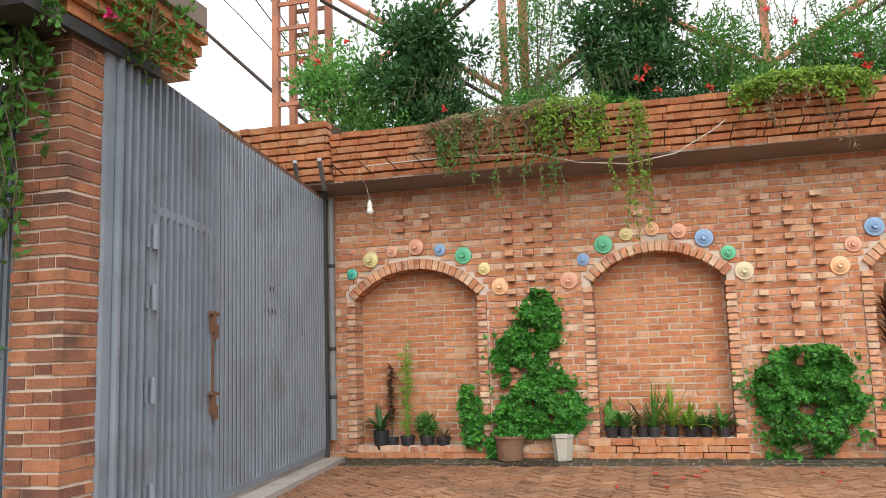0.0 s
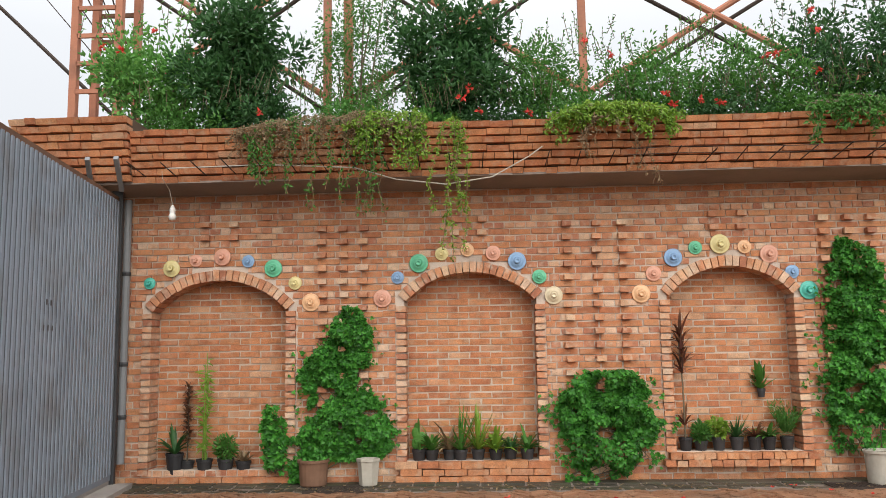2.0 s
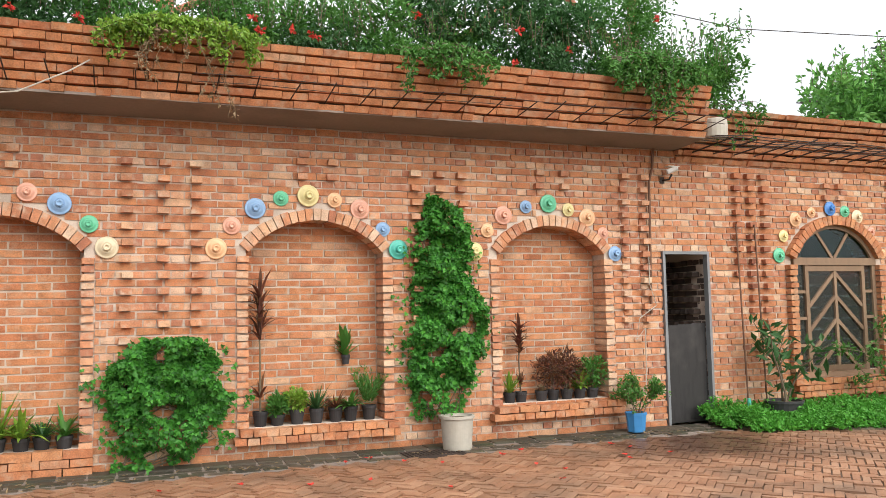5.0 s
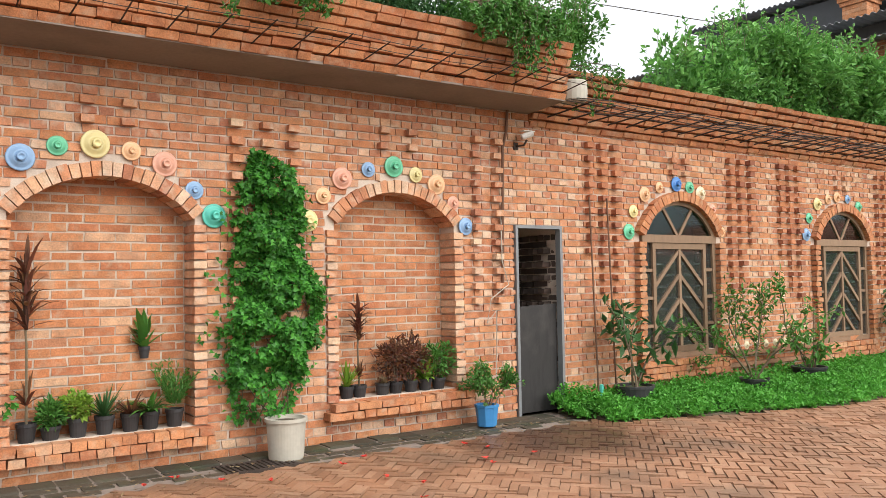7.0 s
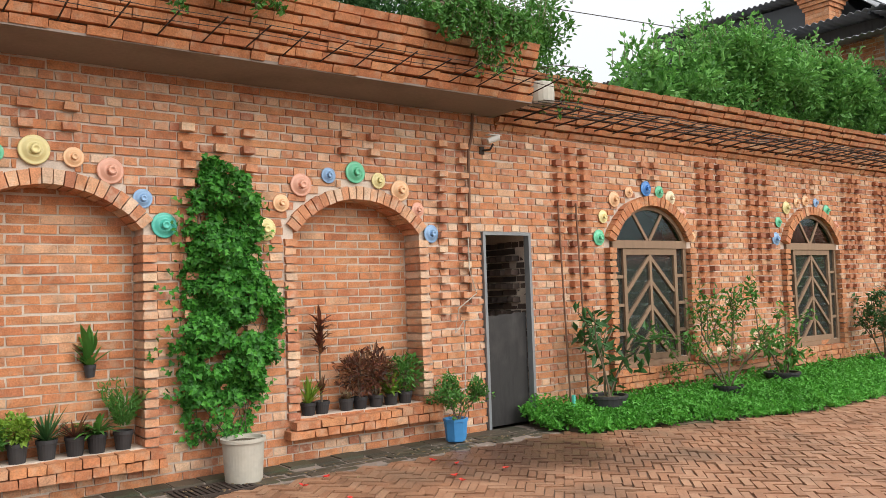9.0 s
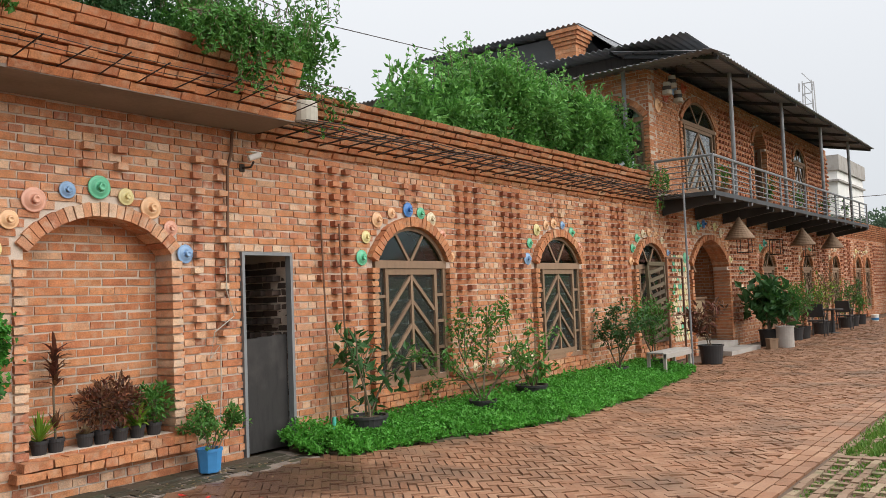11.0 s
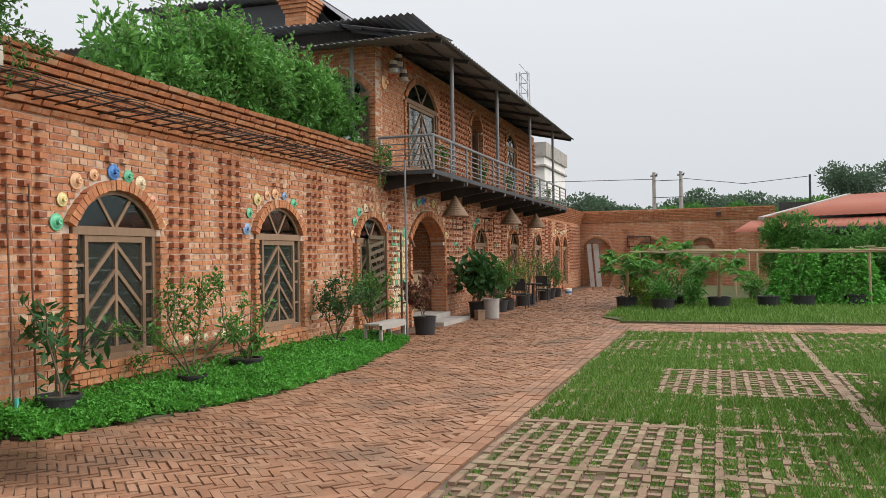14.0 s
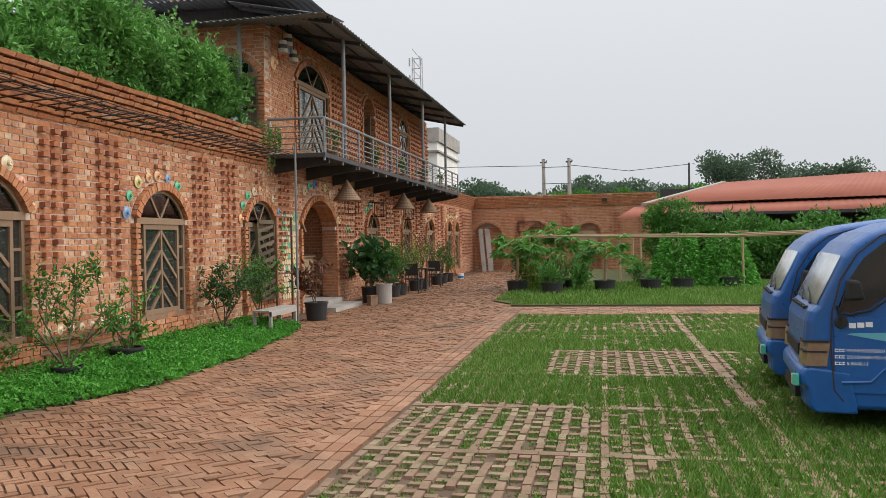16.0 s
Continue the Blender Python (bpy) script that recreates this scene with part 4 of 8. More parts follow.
def herring():
    """Centres and turns of herringbone bricks, in units of the brick's width, over a square of cells."""
    out = []
    for a in range(-74, 68):
        for b in range(-50, 124):
            ox, oy = a + 3 * b, a - 3 * b
            out.append((ox + 1.5, oy + 0.5, 0))
            out.append((ox + 0.5, oy + 2.5, 1))
    return out


for cu, cv, turned in herring():
    u, v = cu * W_, cv * W_
    x, y = (u - v) * ca + 12.0, (u + v) * sa - 6.0
    if not in_road(x, y):
        continue
    ang = radians(45) + (radians(90) if turned else 0) + rp_.uniform(-0.035, 0.035)
    c, s = math.cos(ang), math.sin(ang)
    hx, hy = L_ / 2 - rp_.uniform(0.001, 0.007), W_ / 2 - rp_.uniform(0.001, 0.006)
    lift = rp_.uniform(-0.008, 0.006) + 0.010 * noise.noise(Vector((x * 0.9, y * 0.9, 2)))
    zz = [lift + rp_.uniform(-0.006, 0.004) for _ in range(4)]
    P = []
    for kk, (sx, sy) in enumerate(((-1, -1), (1, -1), (1, 1), (-1, 1))):
        px, py = x + sx * hx * c - sy * hy * s, y + sx * hx * s + sy * hy * c
        P.append((px, py, zz[kk]))
    if 9.0 < x < 11.6 and -3.4 < y < -1.4 and len(pav_single) < 280:
        pav_single.append((x, y, ang))
    else:
        pav.hexa([(p[0], p[1], -0.045) for p in P] + P)
part("paving_brickwork", pav, BRICK_PAVE, road, kind="stuff")
q = Mesh().box(-L_ / 2 + .008, L_ / 2 - .008, -W_ / 2 + .007, W_ / 2 - .007, -0.045, 0.0)
one_paver = q.data("paver", BRICK_PAVE)
for x, y, a in pav_single:
    ob = new("paver", one_paver)
    ob.location, ob.rotation_euler = (x, y, RND.uniform(-.009, .005)), (RND.uniform(-.03, .03), RND.uniform(-.02, .02), a)
    ob.parent = road
# mossy brick gutter along the wall and the border beside the lawn
gutter = structure("gutter", Mesh().box(-1.4, 10.2, -0.625, -0.235, -0.05, -0.006), SLAB, "mossy brick gutter along the foot of the wall", "gutter")
x = -1.4
while x < 10.0:
    for k in range(3):
        part("brick", Mesh().box(x + 0.014 + 0.12 * (k % 2), x + 0.232 + 0.12 * (k % 2), -0.24 - 0.125 * (k + 1) + 0.014, -0.24 - 0.125 * k - 0.014, -0.045, 0.001 + RND.uniform(-.008, .006)), BRICK_MOSS, gutter)
    x += 0.25
footing = structure("wall_foot", Mesh().box(-1.4, 10.2, -0.23, -0.02, -0.05, 0.006), SLAB, "mossy brick footing along the wall", "footing")
x = -1.4
while x < 10.1:
    part("brick", Mesh().box(x + .009, x + .241, -0.233, -0.022, -0.045, 0.012 + RND.uniform(-.006, .008)), BRICK_MOSS, footing)
    x += 0.25
bord = Mesh()
x = 5.5
while x < 24.0:
    for k in range(3):
        bord.box(x + 0.008, x + 0.242, YB + 0.12 * k + 0.007, YB + 0.12 * (k + 1) - 0.007, -0.05, 0.004 + RND.uniform(-.005, .004))
    x += 0.25
part("border_brickwork", bord, BRICK_PAVE, road, kind="stuff")
# cross path behind the lawn
cp = Mesh()
y = YB - 0.02
while y > -24:
    for k in range(8):
        cp.box(22.1 + 0.25 * k + .005, 22.1 + 0.25 * (k + 1) - .005, y - 0.12, y - 0.004, -0.05, 0.0 + RND.uniform(-.005, .004))
    y -= 0.125
part("path_brickwork", cp, BRICK_PAVE, road, kind="stuff")
lawn = structure("lawn", Mesh().box(5.6, 22.08, -26, YB - 0.005, -0.05, -0.020), TURF, "grass lawn grown through a grid of pale brick pavers", "lawn")
structure("garden_bed", Mesh().box(24.35, 46.5, -26, -4.6, -0.05, 0.03).hexa([(24.7, -4.6, -0.05), (46.5, -4.6, -0.05), (46.5, -4.0, -0.05), (25.7, -4.0, -0.05), (24.7, -4.6, 0.03), (46.5, -4.6, 0.03), (46.5, -4.0, 0.03), (25.7, -4.0, 0.03)]), TURF, "grassy vegetable garden beside the brick road", "garden")
strip = Mesh()
xs = [10.35 + 0.25 * k for k in range(37)]
for a, b in zip(xs, xs[1:]):
    strip.hexa([(a, STRIP(a), -0.05), (b, STRIP(b), -0.05), (b, 0, -0.05), (a, 0, -0.05), (a, STRIP(a), 0.0), (b, STRIP(b), 0.0), (b, 0, 0.10), (a, 0, 0.10)])
structure("planting_strip", strip, SOIL, "raised bed of earth along the foot of the wall", "bed")


# ---- plants ----
def cloud(me, c, rad, n, size, r, slim=0.55, up=0.2, fold=0.15, shell=0.5):
    """Leaves through an uneven ellipsoid, denser towards its outside."""
    c = Vector(c)
    lumps = [(unit(r), r.uniform(0.75, 1.15)) for _ in range(9)]
    for _ in range(n):
        d = unit(r)
        k = max((l[1] for l in lumps if l[0].dot(d) > 0.55), default=0.85)
        q = (r.random() ** (1 - shell)) * k
        p = c + Vector((d.x * rad[0], d.y * rad[1], d.z * rad[2])) * q
        out = (d + unit(r) * 0.9 + Vector((0, 0, up))).normalized()
        s = size * r.uniform(0.6, 1.3)
        me.leaf(p, out, (Vector((0, 0, 1)) + unit(r) * 0.8).normalized(), s, s * slim, fold)


def branch(me, p, d, ln, rad, r, depth=2, tips=None, wob=0.35):
    pts = [Vector(p)]
    q, v = Vector(p), Vector(d).normalized()
    for k in range(4):
        v = (v + unit(r) * wob * 0.5).normalized()
        q = q + v * ln / 4
        pts.append(q.copy())
    me.tube(pts, rad, 5, rad * 0.5)
    if tips is not None:
        tips += pts[1:] if depth < 2 else pts[2:]
    if depth > 0:
        for k in range(3):
            branch(me, pts[r.randint(2, 4)], (v + unit(r) * 0.9 + Vector((0, 0, 0.25))).normalized(), ln * 0.6, rad * 0.55, r, depth - 1, tips, wob)


def shrub(name, label, at, height, spread, leaves, size, mat, seed, category="shrub", slim=0.5, group="", flowers=0, petal=None, depth=2, stems=3, per=None):
    """Branching stems with leaves set along the twigs."""
    r = random.Random(seed)
    t = thing(name, label, category, group)
    st, fo, tips = Mesh(), Mesh(), []
    for k in range(stems):
        branch(st, Vector(at) + Vector((r.uniform(-.04, .04), r.uniform(-.04, .04), 0)), Vector((r.uniform(-1, 1) * spread / height, r.uniform(-1, 1) * spread / height, 1)), height * 0.62, 0.013 * height / 1.2 + 0.004, r, depth, tips)
    for _ in range(leaves):
        p = r.choice(tips) + unit(r) * size * 0.7
        d = (unit(r) + Vector((0, 0, 0.1))).normalized()
        s = size * r.uniform(0.6, 1.25)
        fo.leaf(p, d, (Vector((0, 0, 1)) + unit(r) * 0.7).normalized(), s, s * slim)
    part("stem", st, STEM, t)
    part("foliage", fo, mat, t, kind="stuff")
    if flowers:
        fl = Mesh()
        for _ in range(flowers):
            p = r.choice(tips) + unit(r) * size
            for k in range(6):
                fl.leaf(p, unit(r), unit(r), 0.05, 0.04)
        part("blossom", fl, petal, t, kind="stuff")
    return t


def pot(parent, at, r0, r1, h, mat, name="pot", n=20):
    x, y, z = at
    m = Matrix.Translation(at)
    me = Mesh().lathe([(r0 * 0.96, 0.0), (r0, 0.01), (r1 * 0.98, h - 0.03), (r1 * 1.06, h - 0.028), (r1 * 1.06, h), (r1 * 0.92, h), (r1 * 0.9, h - 0.03), (0.01, h - 0.035)], n, m)
    p = part(name, me, mat, parent, smooth=False)
    so = Mesh().lathe([(r1 * 0.9, h - 0.034), (r1 * 0.5, h - 0.022), (0.01, h - 0.02)], 12, m)
    part("soil", so, SOIL, parent)
    return p


def rosette(me, c, n, ln, wd, r, spread=1.0, droop=0.35):
    """Strap leaves that arch out from one point, each of three pieces."""
    c = Vector(c)
    for k in range(n):
        a = r.uniform(0, 2 * math.pi)
        e = r.uniform(0.3, 1.3) / spread
        d = Vector((math.cos(a) * math.cos(e), math.sin(a) * math.cos(e), math.sin(e)))
        s = d.cross(Vector((0, 0, 1))).normalized()
        l = ln * r.uniform(0.6, 1.1)
        pts, p, v = [c.copy()], c.copy(), d.copy()
        for j in range(3):
            p = p + v * l / 3
            v = (v - Vector((0, 0, droop))).normalized()
            pts.append(p.copy())
        w = [wd * 0.6, wd, wd * 0.75, 0.002]
        i = len(me.v)
        for q, ww in zip(pts, w):
            me.v += [tuple(q - s * ww / 2 + Vector((0, 0, ww * 0.15))), tuple(q), tuple(q + s * ww / 2 + Vector((0, 0, ww * 0.15)))]
        for j in range(3):
            b = i + 3 * j
            me.f += [(b, b + 1, b + 4, b + 3), (b + 1, b + 2, b + 5, b + 4)]


POTGROUP = "potted plants in the niches"


def potted(label, at, kind, h, seed, mat=LEAF, potr=0.075, poth=0.15, potmat=PLASTIC_BLACK, group=POTGROUP, name="potted_plant"):
    r = random.Random(seed)
    t = thing(name, label, "potted plant", group)
    pot(t, at, potr * 0.78, potr, poth, potmat)
    x, y, z = at
    top = Vector((x, y, z + poth - 0.02))
    fo = Mesh()
    if kind == "rosette":
        rosette(fo, top, 26, h, 0.045, r)
    elif kind == "blades":
        rosette(fo, top, 34, h, 0.028, r, spread=0.72, droop=0.12)
    elif kind == "upright":
        rosette(fo, top, 9, h * 0.6, 0.07, r, spread=0.9, droop=0.1)
        rosette(fo, top + Vector((0, 0, h * 0.25)), 10, h * 0.75, 0.075, r, spread=0.62, droop=0.06)
    elif kind == "spiky":
        rosette(fo, top, 46, h, 0.022, r, spread=1.1, droop=0.1)
    elif kind == "bush":
        st = Mesh()
        for k in range(5):
            st.tube([top, top + Vector((r.uniform(-.06, .06), r.uniform(-.06, .06), h * 0.6))], 0.006, 5)
        part("stem", st, STEM, t)
        cloud(fo, top + Vector((0, 0, h * 0.55)), (h * 0.48, h * 0.45, h * 0.5), 420, 0.062, r, 0.45)
    elif kind == "tuft":
        st = Mesh()
        st.tube([top, top + Vector((r.uniform(-.04, .04), 0, h * 0.5)), top + Vector((r.uniform(-.05, .05), 0.02, h * 0.92))], 0.011, 6, 0.008)
        part("stem", st, STEM, t)
        for j in range(6):
            rosette(fo, top + Vector((0, 0.0, h * (0.60 + 0.07 * j))), 9, h * 0.27, 0.036, r, spread=0.75, droop=0.30)
        rosette(fo, top + Vector((0, 0.0, h * 0.12)), 12, h * 0.24, 0.032, r, spread=0.7, droop=0.30)
    elif kind == "column":
        st = Mesh().tube([top, top + Vector((0.01, 0, h * 0.95))], 0.010, 6, 0.005)
        part("stem", st, STEM, t)
        for j in range(14):
            rosette(fo, top + Vector((r.uniform(-.01, .01), r.uniform(-.01, .01), h * (0.25 + 0.05 * j))), 9, 0.13, 0.026, r, spread=1.0, droop=0.55)
    elif kind == "cane":
        st = Mesh()
        for j in range(4):
            a = top + Vector((r.uniform(-.04, .04), r.uniform(-.03, .03), 0))
            b = a + Vector((r.uniform(-.07, .05), r.uniform(-.03, .03), h * r.uniform(0.6, 1.0)))
            st.tube([a, a.lerp(b, 0.5) + Vector((r.uniform(-.03, .03), 0, 0)), b], 0.008, 5, 0.004)
            for q in range(26):
                p = a.lerp(b, r.uniform(0.12, 1.0))
                fo.leaf(p, Vector((r.uniform(-1, 1), r.uniform(-.7, .4), r.uniform(-.7, .5))).normalized(), Vector((0, -1, .6)), r.uniform(.08, .15), 0.022)
        part("stem", st, LEAF_LIME, t)
    elif kind == "ball":
        cloud(fo, top + Vector((0, 0, h * 0.5)), (h * 0.52, h * 0.5, h * 0.48), 420, 0.045, r, 0.7, shell=0.6)
    elif kind == "feathery":
        for j in range(46):
            d = Vector((r.uniform(-.5, .5), r.uniform(-.5, .4), 1)).normalized() * h * r.uniform(0.55, 1.05)
            for q in range(13):
                p = top + d * (0.22 + 0.06 * q)
                fo.leaf(p, (d.normalized() + unit(r) * 0.8).normalized(), unit(r), 0.06, 0.014)
    elif kind == "cactus":
        for k in range(6):
            a = r.uniform(0, 6.28)
            c = top + Vector((math.cos(a) * 0.03, math.sin(a) * 0.03, 0.04 + 0.05 * k))
            m = Matrix.Translation(c) @ Matrix.Rotation(a, 4, "Z") @ Matrix.Rotation(r.uniform(-.5, .5), 4, "Y") @ Matrix.Diagonal((0.055, 0.014, 0.075, 1))
            fo.lathe([(0.05, -1), (0.6, -0.8), (0.95, -0.3), (0.95, 0.3), (0.6, 0.8), (0.05, 1)], 10, m)
    part("foliage", fo, mat, t)
    return t


P = potted
N1, N2, N3, N4 = (o.z0 for o in NICHES)
Y = 0.08
P("tall thin-stemmed plant with sparse yellowing leaves in a black pot", (-0.60, Y, N1), "cane", 1.42, 1, LEAF_LIME, 0.09, 0.17)
P("broad-leaved green plant in a black pot", (-0.95, Y, N1), "rosette", 0.38, 2, LEAF_DARK, 0.10, 0.24)
P("dark maroon leafy plant in a black pot", (-0.82, 0.13, N1), "column", 0.95, 3, LEAF_RED, 0.08, 0.15)
P("small green bushy plant in a black pot", (-0.35, Y, N1), "bush", 0.26, 4, LEAF, 0.09, 0.17)
P("small dry plant in a black pot", (-0.14, Y, N1), "spiky", 0.2, 5, LEAF_DRY, 0.085, 0.15)
P("paddle cactus in a black pot", (1.90, Y, N2), "cactus", 0.3, 6, LEAF, 0.08, 0.15)
for i, (x, kind, h, mt, lab) in enumerate(((2.05, "rosette", 0.32, LEAF, "variegated strap-leaved plant in a black pot"), (2.25, "rosette", 0.40, LEAF_DRY, "half-dried strap-leaved plant in a black pot"), (2.38, "blades", 0.48, LEAF, "upright green screw-pine in a black pot"),
                                           (2.58, "blades", 0.52, LEAF_LIME, "tall snake plant in a black pot"), (2.78, "rosette", 0.38, LEAF_LIME, "arching yellow-green plant in a black pot"), (2.95, "spiky", 0.26, LEAF_DARK, "dark spiky rosette in a black pot"),
                                           (3.14, "rosette", 0.30, LEAF, "light green leafy plant in a black pot"))):
    P(lab, (x, Y + 0.03 * (i % 2), N2), kind, h * 1.08, 30 + i, mt, 0.075, 0.14)
for i, (x, kind, h, mt, lab) in enumerate(((4.93, "tuft", 1.22, LEAF_RED, "tall maroon cordyline in a black pot"), (5.10, "bush", 0.17, LEAF, "small green plant in a black pot"), (5.30, "ball", 0.20, LEAF_LIME, "lime green bushy plant in a black pot"),
                                           (5.50, "spiky", 0.25, LEAF_DARK, "dark purple spiky plant in a black pot"), (5.70, "spiky", 0.2, LEAF_RED, "small reddish spiky plant in a black pot"), (5.86, "rosette", 0.22, LEAF, "green strap-leaved plant in a black pot"),
                                           (6.06, "feathery", 0.36, LEAF, "dense feathery green plant in a black pot"))):
    P(lab, (x, Y, N3), kind, h * (1.2 if i else 1), 50 + i, mt, 0.074, 0.15 if i != 1 else 0.11)
P("broad-leaved plant in a small black pot hung in the niche", (5.84, 0.185, N3 + 0.58), "upright", 0.36, 61, LEAF, 0.045, 0.10)
for i, (x, kind, h, mt, lab) in enumerate(((7.70, "blades", 0.24, LEAF_LIME, "small light green plant in a black pot"), (7.84, "tuft", 0.72, LEAF_RED, "reddish cordyline in a black pot"), (8.10, "spiky", 0.10, LEAF_DRY, "nearly bare black plastic pot"), (8.25, "bush", 0.46, LEAF_RED, "dense brown-red croton in a black pot"),
                                           (8.43, "bush", 0.42, LEAF_RED, "brown-red croton in a black pot"), (8.60, "rosette", 0.3, LEAF_LIME, "pale strap-leaved plant in a black pot"), (8.77, "bush", 0.36, LEAF, "broad-leaved bright green plant in a black pot"))):
    P(lab, (x, Y, N4), kind, h * 1.05, 70 + i, mt, 0.07, 0.135)


def creeper(name, label, shape, z_base, count, size, seed, mat=LEAF_CREEPER, depth=0.22, y0=-0.04, thin=0.0):
    """Lobed leaves over a wall inside an outline given by half widths at heights: (z, x centre, half width)."""
    r = random.Random(seed)
    t = thing(name, label, "creeper")
    fo, st = Mesh(), Mesh()
    zs = [s[0] for s in shape]
    def at(z):
        for a, b in zip(shape, shape[1:]):
            if a[0] <= z <= b[0]:
                u = (z - a[0]) / (b[0] - a[0])
                return a[1] + (b[1] - a[1]) * u, a[2] + (b[2] - a[2]) * u
        return shape[-1][1:]
    for k in range(9):
        pts = []
        for i in range(9):
            z = zs[0] + (zs[-1] - zs[0]) * i / 8 * r.uniform(0.8, 1)
            cx, hw = at(z)
            pts.append((cx + hw * 0.8 * math.sin(k * 2.3 + i * 0.8), y0 - 0.02, z))
        pts.sort(key=lambda q: q[2])
        st.tube(pts, 0.006, 4)
    n = 0
    while n < count:
        z = r.uniform(zs[0], zs[-1])
        cx, hw = at(z)
        if r.random() > hw / max(s[2] for s in shape):
            continue
        u = r.uniform(-1, 1)
        edge = 1 + 0.28 * noise.noise(Vector((z * 4, seed, 2 * (u > 0)))) + 0.22 * noise.noise(Vector((z * 13, seed, 5 * (u > 0))))
        if r.random() < 0.04:
            u *= 1.4
        if z < thin and r.random() < 0.72:
            continue
        x = cx + u * hw * edge
        if noise.noise(Vector((x * 4.4, z * 4.4, seed))) < -0.36:
            continue
        lump = 0.5 + 0.9 * noise.noise(Vector((x * 4.5, z * 4.5, seed + 7))) + 0.4 * noise.noise(Vector((x * 11, z * 11, seed)))
        y = y0 - (0.35 + 0.65 * r.random()) * depth * 1.25 * max(0.08, min(1.2, lump)) * max(0.1, 1 - 0.6 * u * u)
        d = Vector((r.uniform(-1, 1), r.uniform(-.7, .2), r.uniform(-1.1, 0.35))).normalized()
        nr = (Vector((0, -1, 0.5)) + unit(r) * 0.95).normalized()
        fo.lobed(Vector((x, y, z)), d, nr, size * r.uniform(0.65, 1.25))
        n += 1
    part("stem", st, STEM, t, kind="stuff")
    part("foliage", fo, mat, t, kind="stuff")
    return t


creeper("creeper", "dense green lobed creeper climbing the brick pier from a white pot", [(0.03, 0.55, 0.10), (0.24, 0.62, 0.18), (0.30, 1.0, 0.48), (0.48, 1.07, 0.58), (0.72, 1.10, 0.46), (1.0, 1.03, 0.36), (1.21, 0.93, 0.39), (1.48, 0.94, 0.40), (1.56, 1.12, 0.25), (1.75, 1.14, 0.23), (2.0, 1.09, 0.14)], 0, 7600, 0.047, 101)
creeper("creeper", "mound of green lobed creeper against the wall at ground level", [(0.0, 3.72, 0.2), (0.14, 4.0, 0.44), (0.25, 4.07, 0.52), (0.5, 4.05, 0.52), (0.75, 4.02, 0.50), (1.0, 4.05, 0.48), (1.1, 4.03, 0.40), (1.22, 4.05, 0.24)], 0, 7000, 0.047, 102, depth=0.36, thin=0.5)
creeper("creeper", "tall column of green lobed creeper rising from a cream pot", [(0.30, 6.83, 0.26), (0.6, 6.80, 0.33), (0.95, 6.86, 0.42), (1.3, 6.95, 0.44), (1.6, 6.90, 0.40), (1.75, 6.84, 0.33), (2.3, 6.88, 0.30), (2.5, 6.86, 0.2), (2.68, 6.74, 0.07)], 0, 9200, 0.047, 103, depth=0.28, thin=0.62)
creeper("creeper", "small green creeper at the edge of the first niche", [(0.12, 0.26, 0.10), (0.45, 0.27, 0.15), (0.7, 0.24, 0.13), (0.88, 0.20, 0.05)], 0, 460, 0.062, 104, depth=0.14)


def planter(name, label, at, r0, r1, h, mat, n=24):
    t = thing(name, label, "planter", "planters at the foot of the wall")
    pot(t, at, r0, r1, h, mat, "tub", n)
    return t


planter("plant_pot", "white square-shouldered plastic pot", (1.36, -0.26, 0.012), 0.10, 0.125, 0.29, CREAM, 6)
planter("plant_pot", "brown clay tub with a blue rim", (0.74, -0.22, 0.012), 0.15, 0.17, 0.28, material("brown_clay", [(0.16, 0.085, 0.05), (0.22, 0.12, 0.075)], rough=0.8, pieces=False, blotch=6), 20)
planter("plant_pot", "large cream cement pot standing on the gutter", (6.88, -0.36, 0.0), 0.15, 0.172, 0.35, CREAM, 40)
planter("plant_pot", "faceted blue plastic tub standing on the gutter", (9.13, -0.26, 0.012), 0.10, 0.12, 0.22, BLUE_TUB, 8)
shrub("feathery_plant", "feathery bright green plant in the blue tub", (9.15, -0.28, 0.18), 0.42, 0.30, 1100, 0.055, LEAF, 111, "plant", 0.45, depth=2, stems=5)

# shrubs in black tubs along the planting strip
for i, (x, y, h, sp, n, sz, mt, lab) in enumerate(((11.15, -0.42, 1.15, 0.22, 130, 0.19, LEAF_DARK, "broad-leaved young tree in a black tub"), (13.0, -0.72, 1.2, 0.42, 1000, 0.085, LEAF, "open leafy shrub in a black tub"),
                                                   (14.35, -0.62, 0.75, 0.28, 150, 0.14, LEAF, "sparse broad-leaved shrub in a black rubber tub"), (17.5, -0.45, 1.05, 0.38, 850, 0.095, LEAF_DARK, "leafy green shrub in a black tub"),
                                                   (18.9, -0.55, 1.15, 0.42, 900, 0.09, LEAF, "rose shrub with light green leaves"))):
    shrub("shrub", lab, (x, y, 0.18), h, sp, n, sz, mt, 120 + i, "shrub", 0.42, "shrubs along the planting strip", depth=1 if i in (0, 2) else 2, stems=4)
    planter("tub", "low black rubber tub half sunk in the ground cover", (x, y, 0.0 if i in (0, 2) else -0.04), 0.19 if i in (0, 2) else 0.16, 0.22 if i in (0, 2) else 0.18, 0.27, PLASTIC_BLACK)
for x in (10.83, 11.12):
    sk = thing("stake", "thin rusty iron stake leaning on the wall", "stake")
    part("rod", Mesh().tube([(x + 0.01, -0.16, 0.05), (x, -0.09, 2.45)], 0.011, 6), RUST, sk)
stk = thing("stake", "short wooden stake in the black tub", "stake")
part("rod", Mesh().tube([(14.52, -0.58, 0.2), (14.55, -0.60, 1.05)], 0.016, 6), WOOD, stk)

